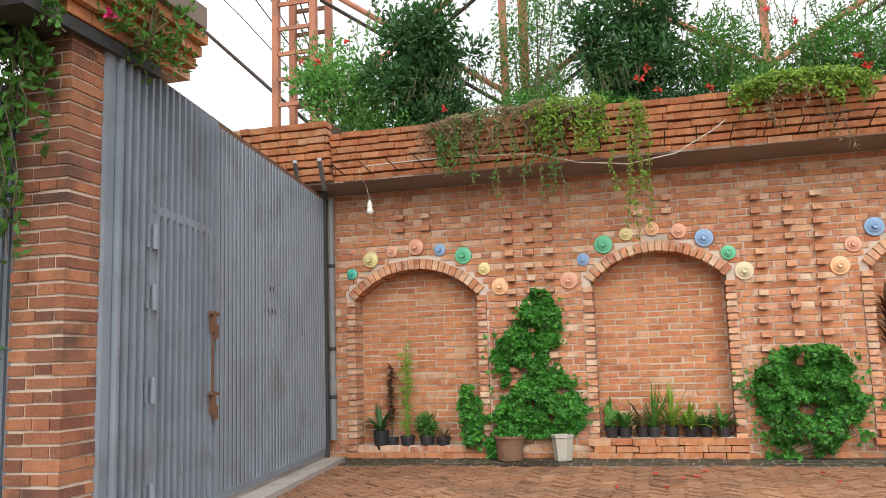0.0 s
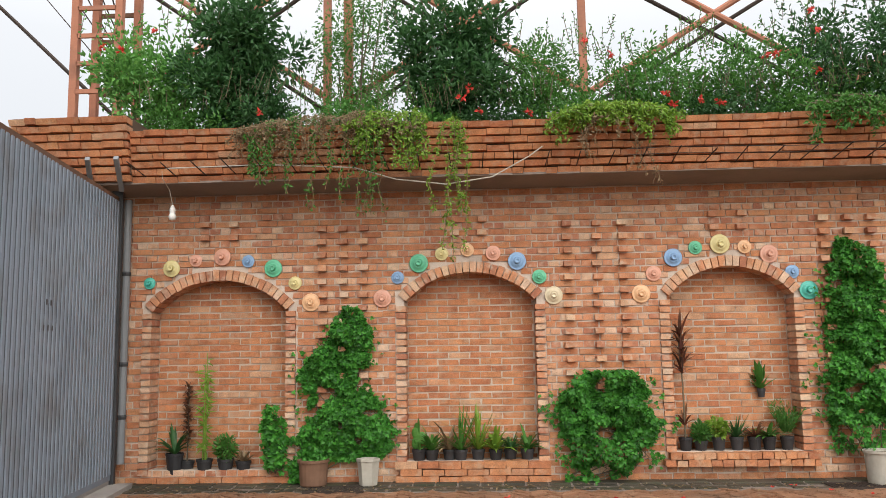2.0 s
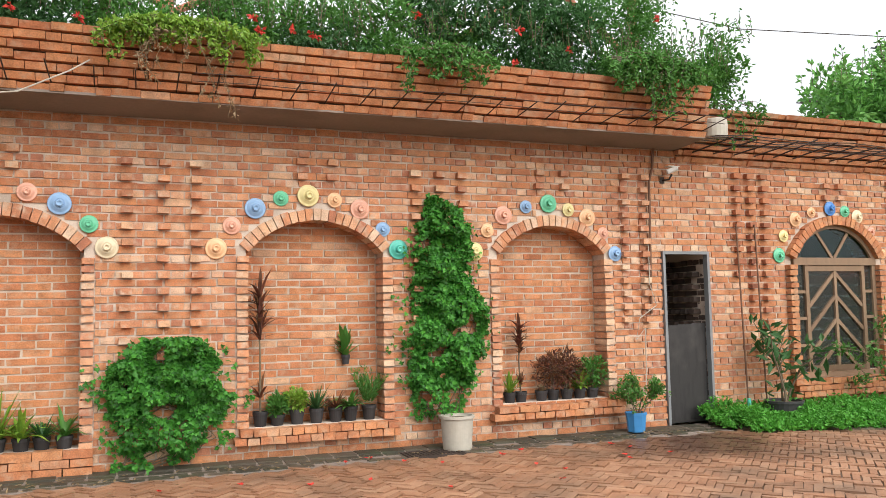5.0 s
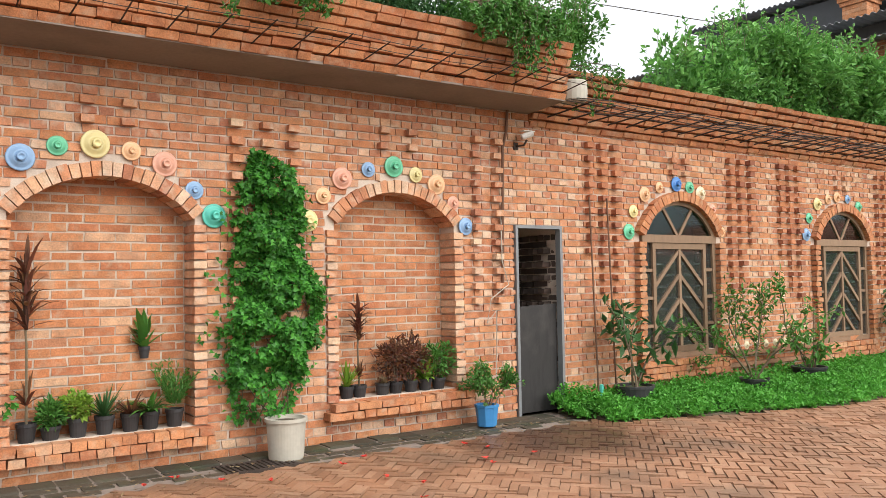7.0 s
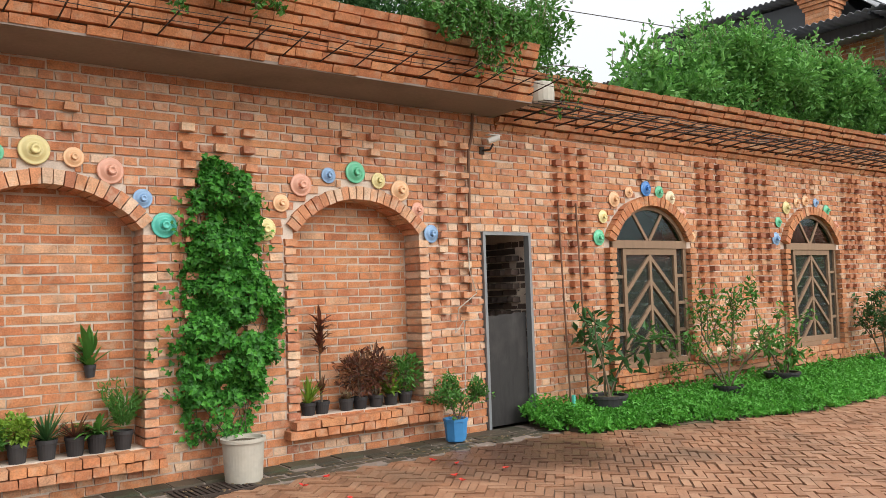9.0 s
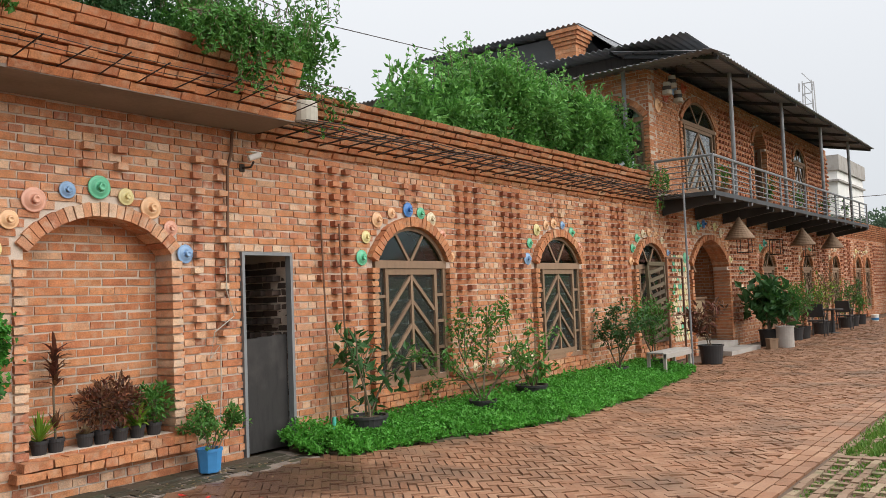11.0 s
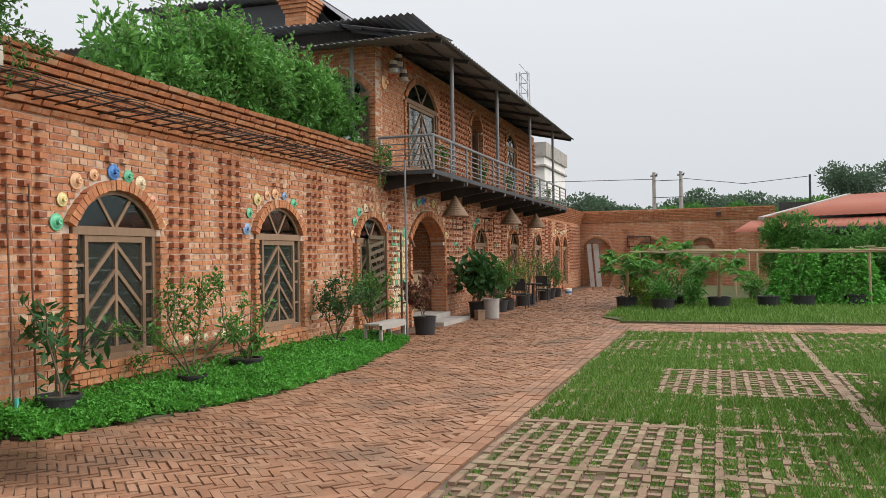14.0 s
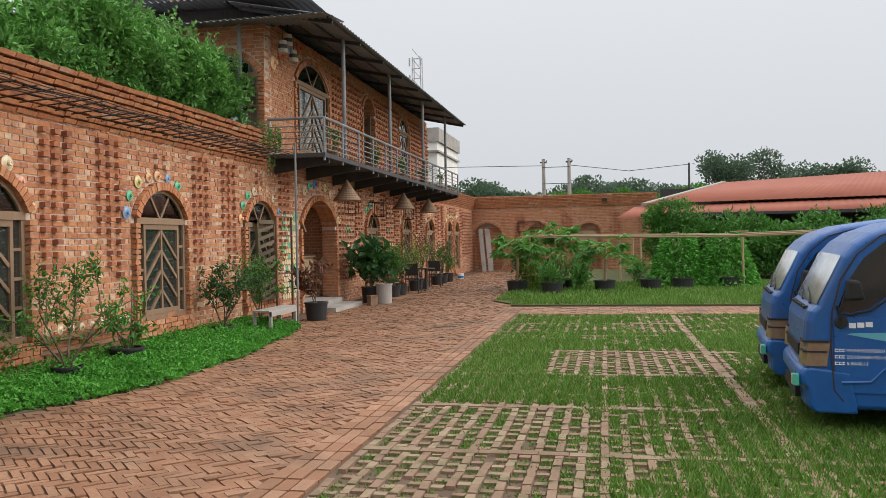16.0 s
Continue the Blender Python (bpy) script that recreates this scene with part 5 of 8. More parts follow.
# low ground cover along the wall
r = random.Random(9)
gc = Mesh()
for _ in range(42000):
    x = r.uniform(10.15, 19.3)
    e = STRIP(x) - 0.04 + 0.16 * noise.noise(Vector((x * 2.2, 0, 4))) + 0.08 * noise.noise(Vector((x * 9, 0, 4)))
    y = e * r.random() ** 0.7
    z = 0.10 * (1 - y / min(e, -0.3)) + 0.02 + max(0, noise.noise(Vector((x * 3.2, y * 4, 1))) + 0.1) * 0.2 * r.random() + 0.10 * r.random() * (1 - (y / e) ** 4)
    s = r.uniform(0.028, 0.062)
    gc.leaf(Vector((x, y, max(z, 0.01))), (unit(r) + Vector((0, -0.1, 0.25))).normalized(), (Vector((0, 0, 1)) + unit(r) * 0.6).normalized(), s, s * 0.8)
ground_cover = tagged(new("ground_cover", gc.data("ground_cover", LEAF_BRIGHT)), "bright green low ground cover along the foot of the wall", "ground cover", kind="stuff")

# ---- lawn ----
RAIL, RUNG = 0.165, 0.19
pv = Mesh()
for iy in range(0, 70):
    y = YB - 0.075 - iy * RAIL
    x = 6.2 + (RUNG / 2 if iy % 2 else 0) + r.uniform(-.02, .02)
    while x < 21.8:
        if r.random() > 0.03:
            a, b = r.uniform(-.008, .008), r.uniform(-.008, .008)
            z = 0.006 + r.uniform(-0.008, 0.006)
            pv.hexa([(x + .004, y - .033 + a, -.05), (x + RUNG - .006, y - .033 + b, -.05), (x + RUNG - .006, y + .033 + b, -.05), (x + .004, y + .033 + a, -.05),
                     (x + .008, y - .029 + a, z), (x + RUNG - .010, y - .029 + b, z + r.uniform(-.004, .004)), (x + RUNG - .010, y + .029 + b, z + r.uniform(-.004, .004)), (x + .008, y + .029 + a, z)])
        if r.random() > 0.10:
            q = x + 0.055 + r.uniform(-.012, .012)
            pv.box(q, q + 0.066 + r.uniform(-.012, .01), y - RAIL + 0.040, y - 0.040, -0.05, 0.0 + r.uniform(-0.008, 0.005))
        x += RUNG
for x in (8.75, 10.62, 12.33, 14.26, 16.28, 18.2, 20.1):
    yy = YB - 0.05
    while yy > -16:
        pv.box(x - 0.05, x + 0.05, yy - 0.222, yy - 0.004, -0.05, 0.010 + r.uniform(-0.005, 0.004))
        yy -= 0.226
xx = 8.5
while xx < 21.8:
    pv.box(xx, xx + 0.22, -8.25, -8.15, -0.05, 0.012 + r.uniform(-0.006, 0.004))
    xx += 0.226
part("paver_grid", pv, BRICK_PALE, lawn, "pale worn brick pavers set in a grid", kind="stuff")


def turf(x, y):
    """How thick the grass stands, 0 to 1."""
    bare = 0.95
    if x < 12.5:
        bare = 0.14 + 0.55 * max(0, min(2.0, -6.1 - y))
    elif 14.2 < x < 16.4 and -8.35 < y < -6.1:
        bare = 0.30
    elif x > 18.5:
        bare = 0.72
    n = noise.noise(Vector((x * 0.6, y * 0.6, 3))) * 0.45 + noise.noise(Vector((x * 2.3, y * 2.3, 8))) * 0.5 + noise.noise(Vector((x * 6, y * 6, 5))) * 0.45
    return max(0.03, min(1, bare + n))


gb = Mesh()


def blade(x, y, z, h, r):
    a = r.uniform(0, 6.283)
    w = 0.008 + 0.005 * r.random() + max(0, x - 10) * 0.0006
    dx, dy = math.cos(a) * w, math.sin(a) * w
    lx, ly = r.uniform(-.6, .6) * h, r.uniform(-.6, .6) * h
    i = len(gb.v)
    gb.v.extend(((x - dx, y - dy, z), (x + dx, y + dy, z), (x + lx, y + ly, z + h)))
    gb.f.append((i, i + 1, i + 2))


for _ in range(520000):
    u = r.random()
    x = 6.5 + 15.5 * u ** 1.2
    y = YB - 0.05 - (r.random() ** 0.9) * 8.5
    g = turf(x, y)
    on_rail = abs((YB - 0.075 - y + RAIL / 2) % RAIL - RAIL / 2) < 0.042
    if abs(y + 8.2) < 0.075 and x > 12.5 and r.random() < 0.85:
        continue
    if r.random() > (g * g if on_rail else 0.2 + g):
        continue
    blade(x, y, -0.02, r.uniform(0.016, 0.028 + 0.055 * g * g), r)
for _ in range(30000):
    x, y = r.uniform(24.4, 34), -4.05 - r.random() * 9
    if y > -4.6 and x < 25.7:
        continue
    blade(x, y, 0.02, r.uniform(0.04, 0.14), r)
tagged(new("grass", gb.data("grass", GRASS)), "short green grass growing between the pavers", "grass", kind="stuff")

# ---- roof garden ----
def roof_bush(label, c, rad, n, size, mat, seed, base_z=3.6, flowers=0, petal=PETAL, slim=0.5, name="roof_bush"):
    r = random.Random(seed)
    t = thing(name, label, "bush", "bushes on the roof terrace")
    st, fo = Mesh(), Mesh()
    for k in range(5):
        a = Vector((c[0] + r.uniform(-.3, .3) * rad[0], c[1] + r.uniform(-.2, .2), base_z))
        st.tube([a, a.lerp(Vector(c), 0.5) + unit(r) * 0.1, Vector(c) + Vector((r.uniform(-.7, .7) * rad[0], 0, r.uniform(0, .7) * rad[2]))], 0.022, 6, 0.008)
    for k in range(34):
        d = unit(r) * r.uniform(0.35, 0.95)
        cc = Vector(c) + Vector((d.x * rad[0], d.y * rad[1], d.z * rad[2]))
        f = r.uniform(0.24, 0.40)
        cloud(fo, cc, (rad[0] * f, rad[1] * f, rad[2] * f * 1.1), n // 27, size, r, slim)
    for k in range(30):
        p = Vector(c) + Vector((r.uniform(-1, 1) * rad[0], r.uniform(-.5, .3), rad[2] * r.uniform(0.5, 0.95)))
        q = p + Vector((r.uniform(-.12, .12), 0, r.uniform(0.15, 0.38)))
        st.tube([p, q], 0.004, 4)
        for j in range(9):
            fo.leaf(p.lerp(q, j / 8), (unit(r) + Vector((0, 0, .3))).normalized(), unit(r), size * 0.8, size * 0.4)
    part("stem", st, STEM, t, kind="stuff")
    part("foliage", fo, mat, t, kind="stuff")
    if flowers:
        fl = Mesh()
        for _ in range(flowers):
            p = Vector(c) + Vector((r.uniform(-.95, .95) * rad[0], -rad[1] * r.uniform(0.7, 1.0), r.uniform(-.9, .9) * rad[2]))
            for k in range(9):
                fl.leaf(p + unit(r) * 0.02, unit(r), unit(r), 0.06, 0.04)
        part("blossom", fl, petal, t, "clusters of bright blossom", kind="stuff")
    return t


for i, (x, z, rx, rz, n, sz, mt, fl, lab) in enumerate((
        (-1.45, 4.75, 0.75, 0.85, 3600, 0.085, LEAF_HEDGE, 6, "green flowering bush on the roof terrace beside the lattice mast"),
        (-0.35, 5.05, 0.75, 0.95, 5200, 0.10, LEAF_DARK, 2, "tall dense dark green bush on the roof terrace"),
        (1.05, 5.35, 0.75, 1.25, 4200, 0.055, LEAF, 0, "fine-leaved climber covering the steel posts"),
        (2.35, 4.85, 0.85, 0.95, 5200, 0.10, LEAF_DARK, 3, "dense dark green bush on the roof terrace"),
        (3.55, 4.62, 0.75, 0.60, 3600, 0.06, LEAF, 3, "light green fine-leaved bush on the roof terrace"),
        (4.75, 4.55, 0.80, 0.55, 3800, 0.06, LEAF, 5, "fine-leaved bush with a few red flowers"),
        (6.0, 4.55, 0.85, 0.65, 3800, 0.065, LEAF, 9, "green climber with red trumpet flowers"),
        (7.2, 4.85, 0.85, 0.85, 4600, 0.075, LEAF_DARK, 9, "tall green climber with red trumpet flowers"),
        (8.35, 4.75, 0.70, 0.75, 3600, 0.08, LEAF_DARK, 5, "dark green bush on the roof terrace"),
        (9.55, 4.90, 0.60, 0.95, 4600, 0.06, LEAF, 2, "tall fine-leaved climber over a steel post"),
        (10.75, 4.35, 0.50, 0.60, 1700, 0.08, LEAF, 0, "small green bush at the end of the tall parapet"))):
    roof_bush(lab, (x, 0.25 if i != 2 else 0.9, z), (rx, 0.75, rz), n, sz, mt, 200 + i, flowers=fl // 2)
for i, (x, z, rx, rz, n, sz, mt, sl) in enumerate(((13.45, 4.25, 0.50, 0.42, 420, 0.15, LEAF_HEDGE, 0.5), (14.2, 4.45, 0.6, 0.65, 2200, 0.10, LEAF_HEDGE, .6), (15.3, 4.66, 0.8, 0.85, 3600, 0.115, LEAF_HEDGE, .6),
                                                (16.5, 4.66, 0.85, 0.88, 3600, 0.115, LEAF_HEDGE, .6), (17.75, 4.62, 0.85, 0.84, 3600, 0.115, LEAF_HEDGE, .6), (19.0, 4.60, 0.85, 0.82, 3600, 0.115, LEAF_HEDGE, .6), (20.05, 4.52, 0.4, 0.70, 1800, 0.115, LEAF_HEDGE, .6))):
    roof_bush("dense leafy green hedge above the low parapet" if i > 1 else "sparse pale broad-leaved bush above the low parapet", (x, 0.75, z), (rx, 0.7, rz), n, sz, mt, 230 + i, slim=sl)


# low growth that closes the gaps along the parapet's top
rr = random.Random(250)
for k in range(13):
    x = -0.75 + 0.9 * k
    roof_bush("low green growth along the top of the parapet", (x, 0.05, 4.12 + rr.uniform(-.05, .12)), (0.62, 0.6, 0.36), 1900, 0.06, (LEAF, LEAF_DARK, LEAF)[k % 3], 260 + k, 3.6, 2 if k > 3 else 0)


def hanging(label, x0, x1, y, z_top, z_low, strands, mat, size, seed, dense=26, name="hanging_vine", stemmat=None):
    """Strands that hang over the parapet, with small leaves."""
    r = random.Random(seed)
    t = thing(name, label, "vine")
    st, fo = Mesh(), Mesh()
    for k in range(strands):
        x = r.uniform(x0, x1)
        rise = 0.14 * noise.noise(Vector((x * 2.6, seed, 0))) - 0.10 * abs(2 * (x - x0) / (x1 - x0) - 1) ** 3
        ln = (z_top - z_low) * r.uniform(0.2, 1.0) * (0.75 + 0.9 * noise.noise(Vector((x * 1.9, seed, 3))))
        p, pts = Vector((x, y + 0.35, z_top + rise + 0.1)), []
        pts.append(p.copy())
        p = Vector((x + r.uniform(-.05, .05), y - r.uniform(0, .12), z_top + rise - 0.05))
        for j in range(7):
            pts.append(p.copy())
            p = p + Vector((r.uniform(-.06, .06), r.uniform(-.03, .03), -ln / 7))
        st.tube(pts, 0.0035, 4)
        for j in range(dense):
            q = r.random() * (len(pts) - 1.001)
            a = pts[int(q)].lerp(pts[int(q) + 1], q % 1)
            fo.leaf(a + unit(r) * 0.025, (unit(r) + Vector((0, 0, -.4))).normalized(), unit(r), size * r.uniform(.6, 1.3), size * 0.6)
    part("stem", st, stemmat or STEM, t)
    part("foliage", fo, mat, t, kind="stuff")
    return t


hanging("tangle of dry brown vines hanging over the parapet", 0.0, 2.0, -0.86, 4.05, 3.35, 110, LEAF_DRY, 0.035, 300, 30, stemmat=LEAF_DRY)
hanging("green-brown vine strands hanging below the parapet", 0.05, 1.6, -0.86, 4.0, 2.55, 34, LEAF, 0.045, 301, 46, stemmat=LEAF_DRY)
hanging("fresh green vine spilling over the parapet", 1.3, 2.1, -0.86, 4.1, 3.15, 40, LEAF_LIME, 0.05, 302, 50)
hanging("single long dry vine strand hanging in front of the niche", 2.30, 2.48, -0.84, 4.0, 1.85, 7, LEAF_LIME, 0.045, 303, 120, stemmat=LEAF_DRY)
hanging("lime green creeper spilling over the parapet", 3.45, 4.75, -0.85, 4.12, 3.65, 60, LEAF_LIME, 0.055, 304, 44)
hanging("thin dry strands hanging over the parapet", 3.6, 4.6, -0.86, 4.0, 2.9, 14, LEAF_DRY, 0.04, 305, 30, stemmat=LEAF_DRY)
hanging("green climber with red flowers spilling over the parapet", 6.2, 7.2, -0.86, 4.1, 3.45, 30, LEAF, 0.06, 306, 34)
hanging("green climber spilling over the end of the parapet", 8.7, 9.7, -0.86, 4.25, 3.4, 60, LEAF, 0.06, 307, 44)
hanging("thin green vine hanging over the low parapet", 10.4, 11.0, -0.42, 3.95, 3.1, 9, LEAF, 0.06, 308, 26)
hanging("thin green vine hanging beside the balcony", 19.5, 20.2, -0.42, 3.95, 2.7, 14, LEAF, 0.06, 309, 26)

# ---- pottery lids round the arches ----
LIDS = {}


def lid(x, z, color, rad, tilt=0.0, y=-0.005, m=I4):
    key = color
    if key not in LIDS:
        t = thing("pottery_lid", color.replace("_", " ") + " glazed pottery lid with a knob fixed to brick", "pottery lid", "pottery lids round the arches")
        face = Matrix.Rotation(radians(90), 4, "X")
        part("plate", Mesh().lathe([(0.9, 0.0), (1.0, 0.06), (1.0, 0.12), (0.93, 0.17), (0.86, 0.14), (0.72, 0.20), (0.55, 0.34), (0.46, 0.38), (0.40, 0.34), (0.02, 0.30)], 28, face), GLAZE[color], t, smooth=True)
        part("knob", Mesh().lathe([(0.30, 0.30), (0.24, 0.42), (0.26, 0.55), (0.33, 0.64), (0.30, 0.72), (0.18, 0.74), (0.15, 0.66), (0.01, 0.65)], 20, face), GLAZE[color], t, smooth=True)
        LIDS[key] = t
        t.location, t.scale = (x, y, z), (rad, rad, rad)
        return t
    c = copy_thing(LIDS[key], Matrix.Translation((x, y, z)) @ Matrix.Rotation(tilt, 4, "Z"))
    c.scale = (rad, rad, rad)
    return c


for row in ("-1.27,2.32,teal,.08 -1.01,2.49,yellow,.115 -.72,2.58,pink,.085 -.40,2.615,pink,.115 -.09,2.56,blue,.085 .21,2.47,green,.12 .47,2.29,yellow,.09 .66,2.06,orange,.12",
            "1.5,2.09,pink,.12 1.68,2.33,blue,.085 1.93,2.494,green,.125 2.2,2.60,yellow,.09 2.5,2.64,orange,.09 2.8,2.597,pink,.1 3.075,2.497,blue,.12 3.33,2.31,green,.095 3.487,2.09,cream,.12",
            "4.488,2.09,orange,.12 4.64,2.32,pink,.1 4.87,2.50,blue,.12 5.13,2.61,green,.09 5.41,2.646,yellow,.13 5.69,2.61,orange,.09 5.96,2.52,pink,.12 6.21,2.31,blue,.09 6.38,2.096,teal,.12",
            "7.266,2.08,yellow,.12 7.43,2.32,orange,.09 7.63,2.495,pink,.12 7.92,2.60,blue,.085 8.21,2.646,green,.12 8.47,2.58,yellow,.09 8.72,2.494,orange,.12 8.93,2.31,pink,.085 9.086,2.07,blue,.105",
            "11.57,2.067,green,.11 11.66,2.32,yellow,.09 11.87,2.54,orange,.11 12.15,2.64,orange,.08 12.476,2.7,deep_blue,.11 12.74,2.67,green,.09 12.955,2.60,cream,.11 13.2,2.40,pink,.08 13.38,2.1,orange,.08",
            "15.38,2.10,blue,.11 15.47,2.35,green,.09 15.7,2.57,yellow,.11 16.0,2.66,orange,.09 16.25,2.70,orange,.10 16.55,2.68,blue,.08 16.86,2.57,green,.1 17.12,2.33,pink,.08",
            "19.22,2.10,orange,.10 19.32,2.36,green,.1 19.55,2.56,green,.1 19.85,2.66,cream,.1 20.15,2.70,orange,.1 20.5,2.66,orange,.09 20.8,2.55,cream,.09 21.1,2.3,blue,.08",
            "22.05,2.2,green,.14 22.3,2.55,pink,.12 22.65,2.83,cream,.12 23.0,2.96,teal,.12 23.35,3.02,deep_blue,.12 23.75,3.02,orange,.12 24.1,2.98,yellow,.12 24.5,2.84,cream,.12 24.9,2.56,orange,.12 25.1,2.2,yellow,.11",
            "27.45,2.3,pink,.11 27.7,2.55,green,.12 28.1,2.70,teal,.12 28.5,2.72,orange,.12 28.9,2.62,red,.11 29.15,2.3,pink,.1 25.9,1.95,green,.14 25.95,1.45,cream,.13 26.0,1.05,orange,.12",
            "31.8,2.3,cream,.11 32.1,2.6,orange,.11 32.6,2.70,pink,.11 33.1,2.6,green,.11 33.4,2.3,cream,.1 30.1,2.0,green,.13 30.15,1.5,cream,.12 35.9,2.4,cream,.11 36.3,2.65,orange,.11 36.8,2.68,cream,.11 37.3,2.45,pink,.11",
            "40.1,2.5,cream,.13 40.5,2.7,yellow,.13 41.0,2.72,cream,.13 41.6,2.6,cream,.13 42.0,2.7,yellow,.13 42.6,2.72,cream,.13"):
    for item in row.split():
        x, z, color, rad = item.split(",")
        lid(float(x), float(z), color, float(rad) * 0.88, RND.uniform(-.06, .06))
for item in "20.95,5.45,orange,.15 21.4,5.72,red,.13 21.9,5.95,blue,.13 22.5,6.1,red,.13".split():
    x, z, color, rad = item.split(",")
    lid(float(x), float(z), color, float(rad))

# ---- gate and its pier ----
GA, GB = Vector((-1.55, -0.35, 0)), Vector((-0.83, -5.45, 0))
gl = (GB - GA).length
ang = math.atan2((GB - GA).y, (GB - GA).x)
GM = Matrix.Translation(GA) @ Matrix.Rotation(ang, 4, "Z") @ Matrix.Diagonal((1, -1, 1, 1))          # x runs along the gate towards the pier, y to its outer side
gate = thing("sliding_gate", "tall grey painted ribbed steel gate, worn, with a wicket door", "gate")
GZ0, GZ1 = 0.10, 3.30
sheet = Mesh()
step = 0.096
n = int((gl - 0.1) / step)
for k in range(n):
    a = k * step
    part("rib", Mesh().hexa([GM @ Vector(p) for p in ((a, -0.026, GZ0 + .06), (a + step * 0.60, -0.026, GZ0 + .06), (a + step * 0.54, -0.040, GZ0 + .06), (a + step * 0.06, -0.040, GZ0 + .06),
                                                     (a, -0.026, GZ1 - .05), (a + step * 0.60, -0.026, GZ1 - .05), (a + step * 0.54, -0.040, GZ1 - .05), (a + step * 0.06, -0.040, GZ1 - .05))]), GATE_PAINT, gate)
# dark backing: the shade between the ribs is in its colour
part("backing_sheet", sheet.box(0, n * step, -0.029, 0.036, GZ0 + 0.06, GZ1 - 0.05, GM), GATE_GROOVE, gate)
for a, b, c, d in ((0, gl, GZ1 - 0.06, GZ1), (0, gl, GZ0, GZ0 + 0.07)):
    part("rail", Mesh().box(a, b, -0.03, 0.05, c, d, GM), RUST if c > 1 else GATE_PAINT, gate)
k = 0
x = 0.02
near0 = gl - 1.62
for x in [near0 + 0.105 * j for j in range(16)]:
    part("bar", Mesh().box(x - 0.018, x + 0.018, -0.085, -0.036, GZ0 + 0.05, GZ1 - 0.04, GM), GATE_PAINT, gate)
WA, WB = gl - 1.52, gl - 0.50
wicket = part("wicket_door", Mesh().box(WA, WB, -0.062, -0.056, 2.26, 2.34, GM).box(WA, WA + 0.05, -0.075, -0.02, GZ0 + 0.1, 2.3, GM).box(WB - 0.05, WB, -0.075, -0.02, GZ0 + 0.1, 2.3, GM).box(WA, WB, -0.075, -0.02, 2.27, 2.33, GM), GATE_PAINT, gate)
for z in (0.35, 1.05, 1.68, 2.10):
    part("hinge", Mesh().tube([GM @ Vector((WB + 0.01, -0.10, z - 0.09)), GM @ Vector((WB + 0.01, -0.10, z + 0.09))], 0.02, 8).box(WB - 0.06, WB + 0.08, -0.085, -0.07, z - 0.08, z + 0.08, GM), GATE_PAINT, gate)
for z in (0.98, 1.62):
    b = part("bolt", Mesh().tube([GM @ Vector((WA - 0.09, -0.10, z)), GM @ Vector((WA + 0.09, -0.10, z))], 0.014, 8).box(WA - 0.02, WA + 0.03, -0.115, -0.07, z - 0.16, z + 0.02, GM), RUST, gate, "rusty sliding bolt")
    part("padlock", Mesh().box(WA - 0.04, WA + 0.0, -0.125, -0.095, z - 0.2, z - 0.09, GM), RUST, b)
part("bolt_rod", Mesh().tube([GM @ Vector((WA + 0.005, -0.09, 1.0)), GM @ Vector((WA + 0.005, -0.09, 1.5))], 0.013, 6), RUST, gate)
for k in range(5):
    part("mark", Mesh().box(gl - 3.05 - 0.05 * k, gl - 3.02 - 0.05 * k, -0.0425, -0.0405, 1.93 if k % 2 else 1.70, 1.98 if k % 2 else 1.75, GM), PLASTIC_BLACK, gate)
track = structure("gate_track", Mesh().box(-0.1, gl + 0.3, -0.25, 0.12, -0.05, 0.05, GM).box(-0.1, gl + 0.3, -0.01, 0.03, 0.05, 0.10, GM), CONCRETE, "worn concrete strip carrying the gate track", "gate track")
gp = thing("gate_post", "grey steel channel post with rusty brackets at the wall", "gate post")
part("shaft", Mesh().box(-0.10, -0.03, -0.06, 0.06, 0.05, 3.42, GM), STEEL, gp)
gp2 = thing("gate_post", "grey painted steel post between gate and brick pier", "gate post")
part("shaft", Mesh().box(gl - 0.01, gl + 0.09, -0.05, 0.08, 0.02, 3.24, GM), GATE_PAINT, gp2)
part("brace", Mesh().beam((-1.75, -0.55, 3.34), (-1.62, -0.95, 3.62), 0.05), POST_PAINT, gp)
part("brace", Mesh().beam((-1.40, -0.55, 3.34), (-1.30, -0.95, 3.62), 0.05), POST_PAINT, gp)
PX0, PX1, PY0, PY1 = -1.18, -0.79, -5.84, -5.50
gpier = structure("gate_pier", Mesh().box(PX0 + .016, PX1 - .016, PY0 + .016, PY1 - .016, 0, 3.25), MORTAR_FRONT, "square dark red brick gate pier", "pier")
i, z = 0, 0.0
while z < 3.22:
    cells = []
    if i % 2:
        cells += [(a, b, PY0, PY1) for a, b in ((PX0, PX0 + .19), (PX0 + .19, PX0 + .31), (PX0 + .31, PX1))]
    else:
        for a, b in ((PX0, PX0 + .13), (PX0 + .13, PX1)):
            cells += [(a, b, PY0, (PY0 + PY1) / 2 + 0.05), (a, b, (PY0 + PY1) / 2 + 0.05, PY1)]
    for a, b, e, g in cells:
        u = lambda: RND.uniform(-.004, .004)
        part("brick", Mesh().box(a + .006 + u(), b - .006 + u(), e + .004 + u(), g - .004 + u(), z + .008 + u(), z + .068 + u()), BRICK_PIER, gpier)
    z += PITCH
    i += 1
structure("gate_lintel", Mesh().box(-1.25, -0.74, -6.3, -5.0, 3.22, 3.30), STEEL, "dark steel lintel over the gate pier", "lintel")
cop = Mesh()
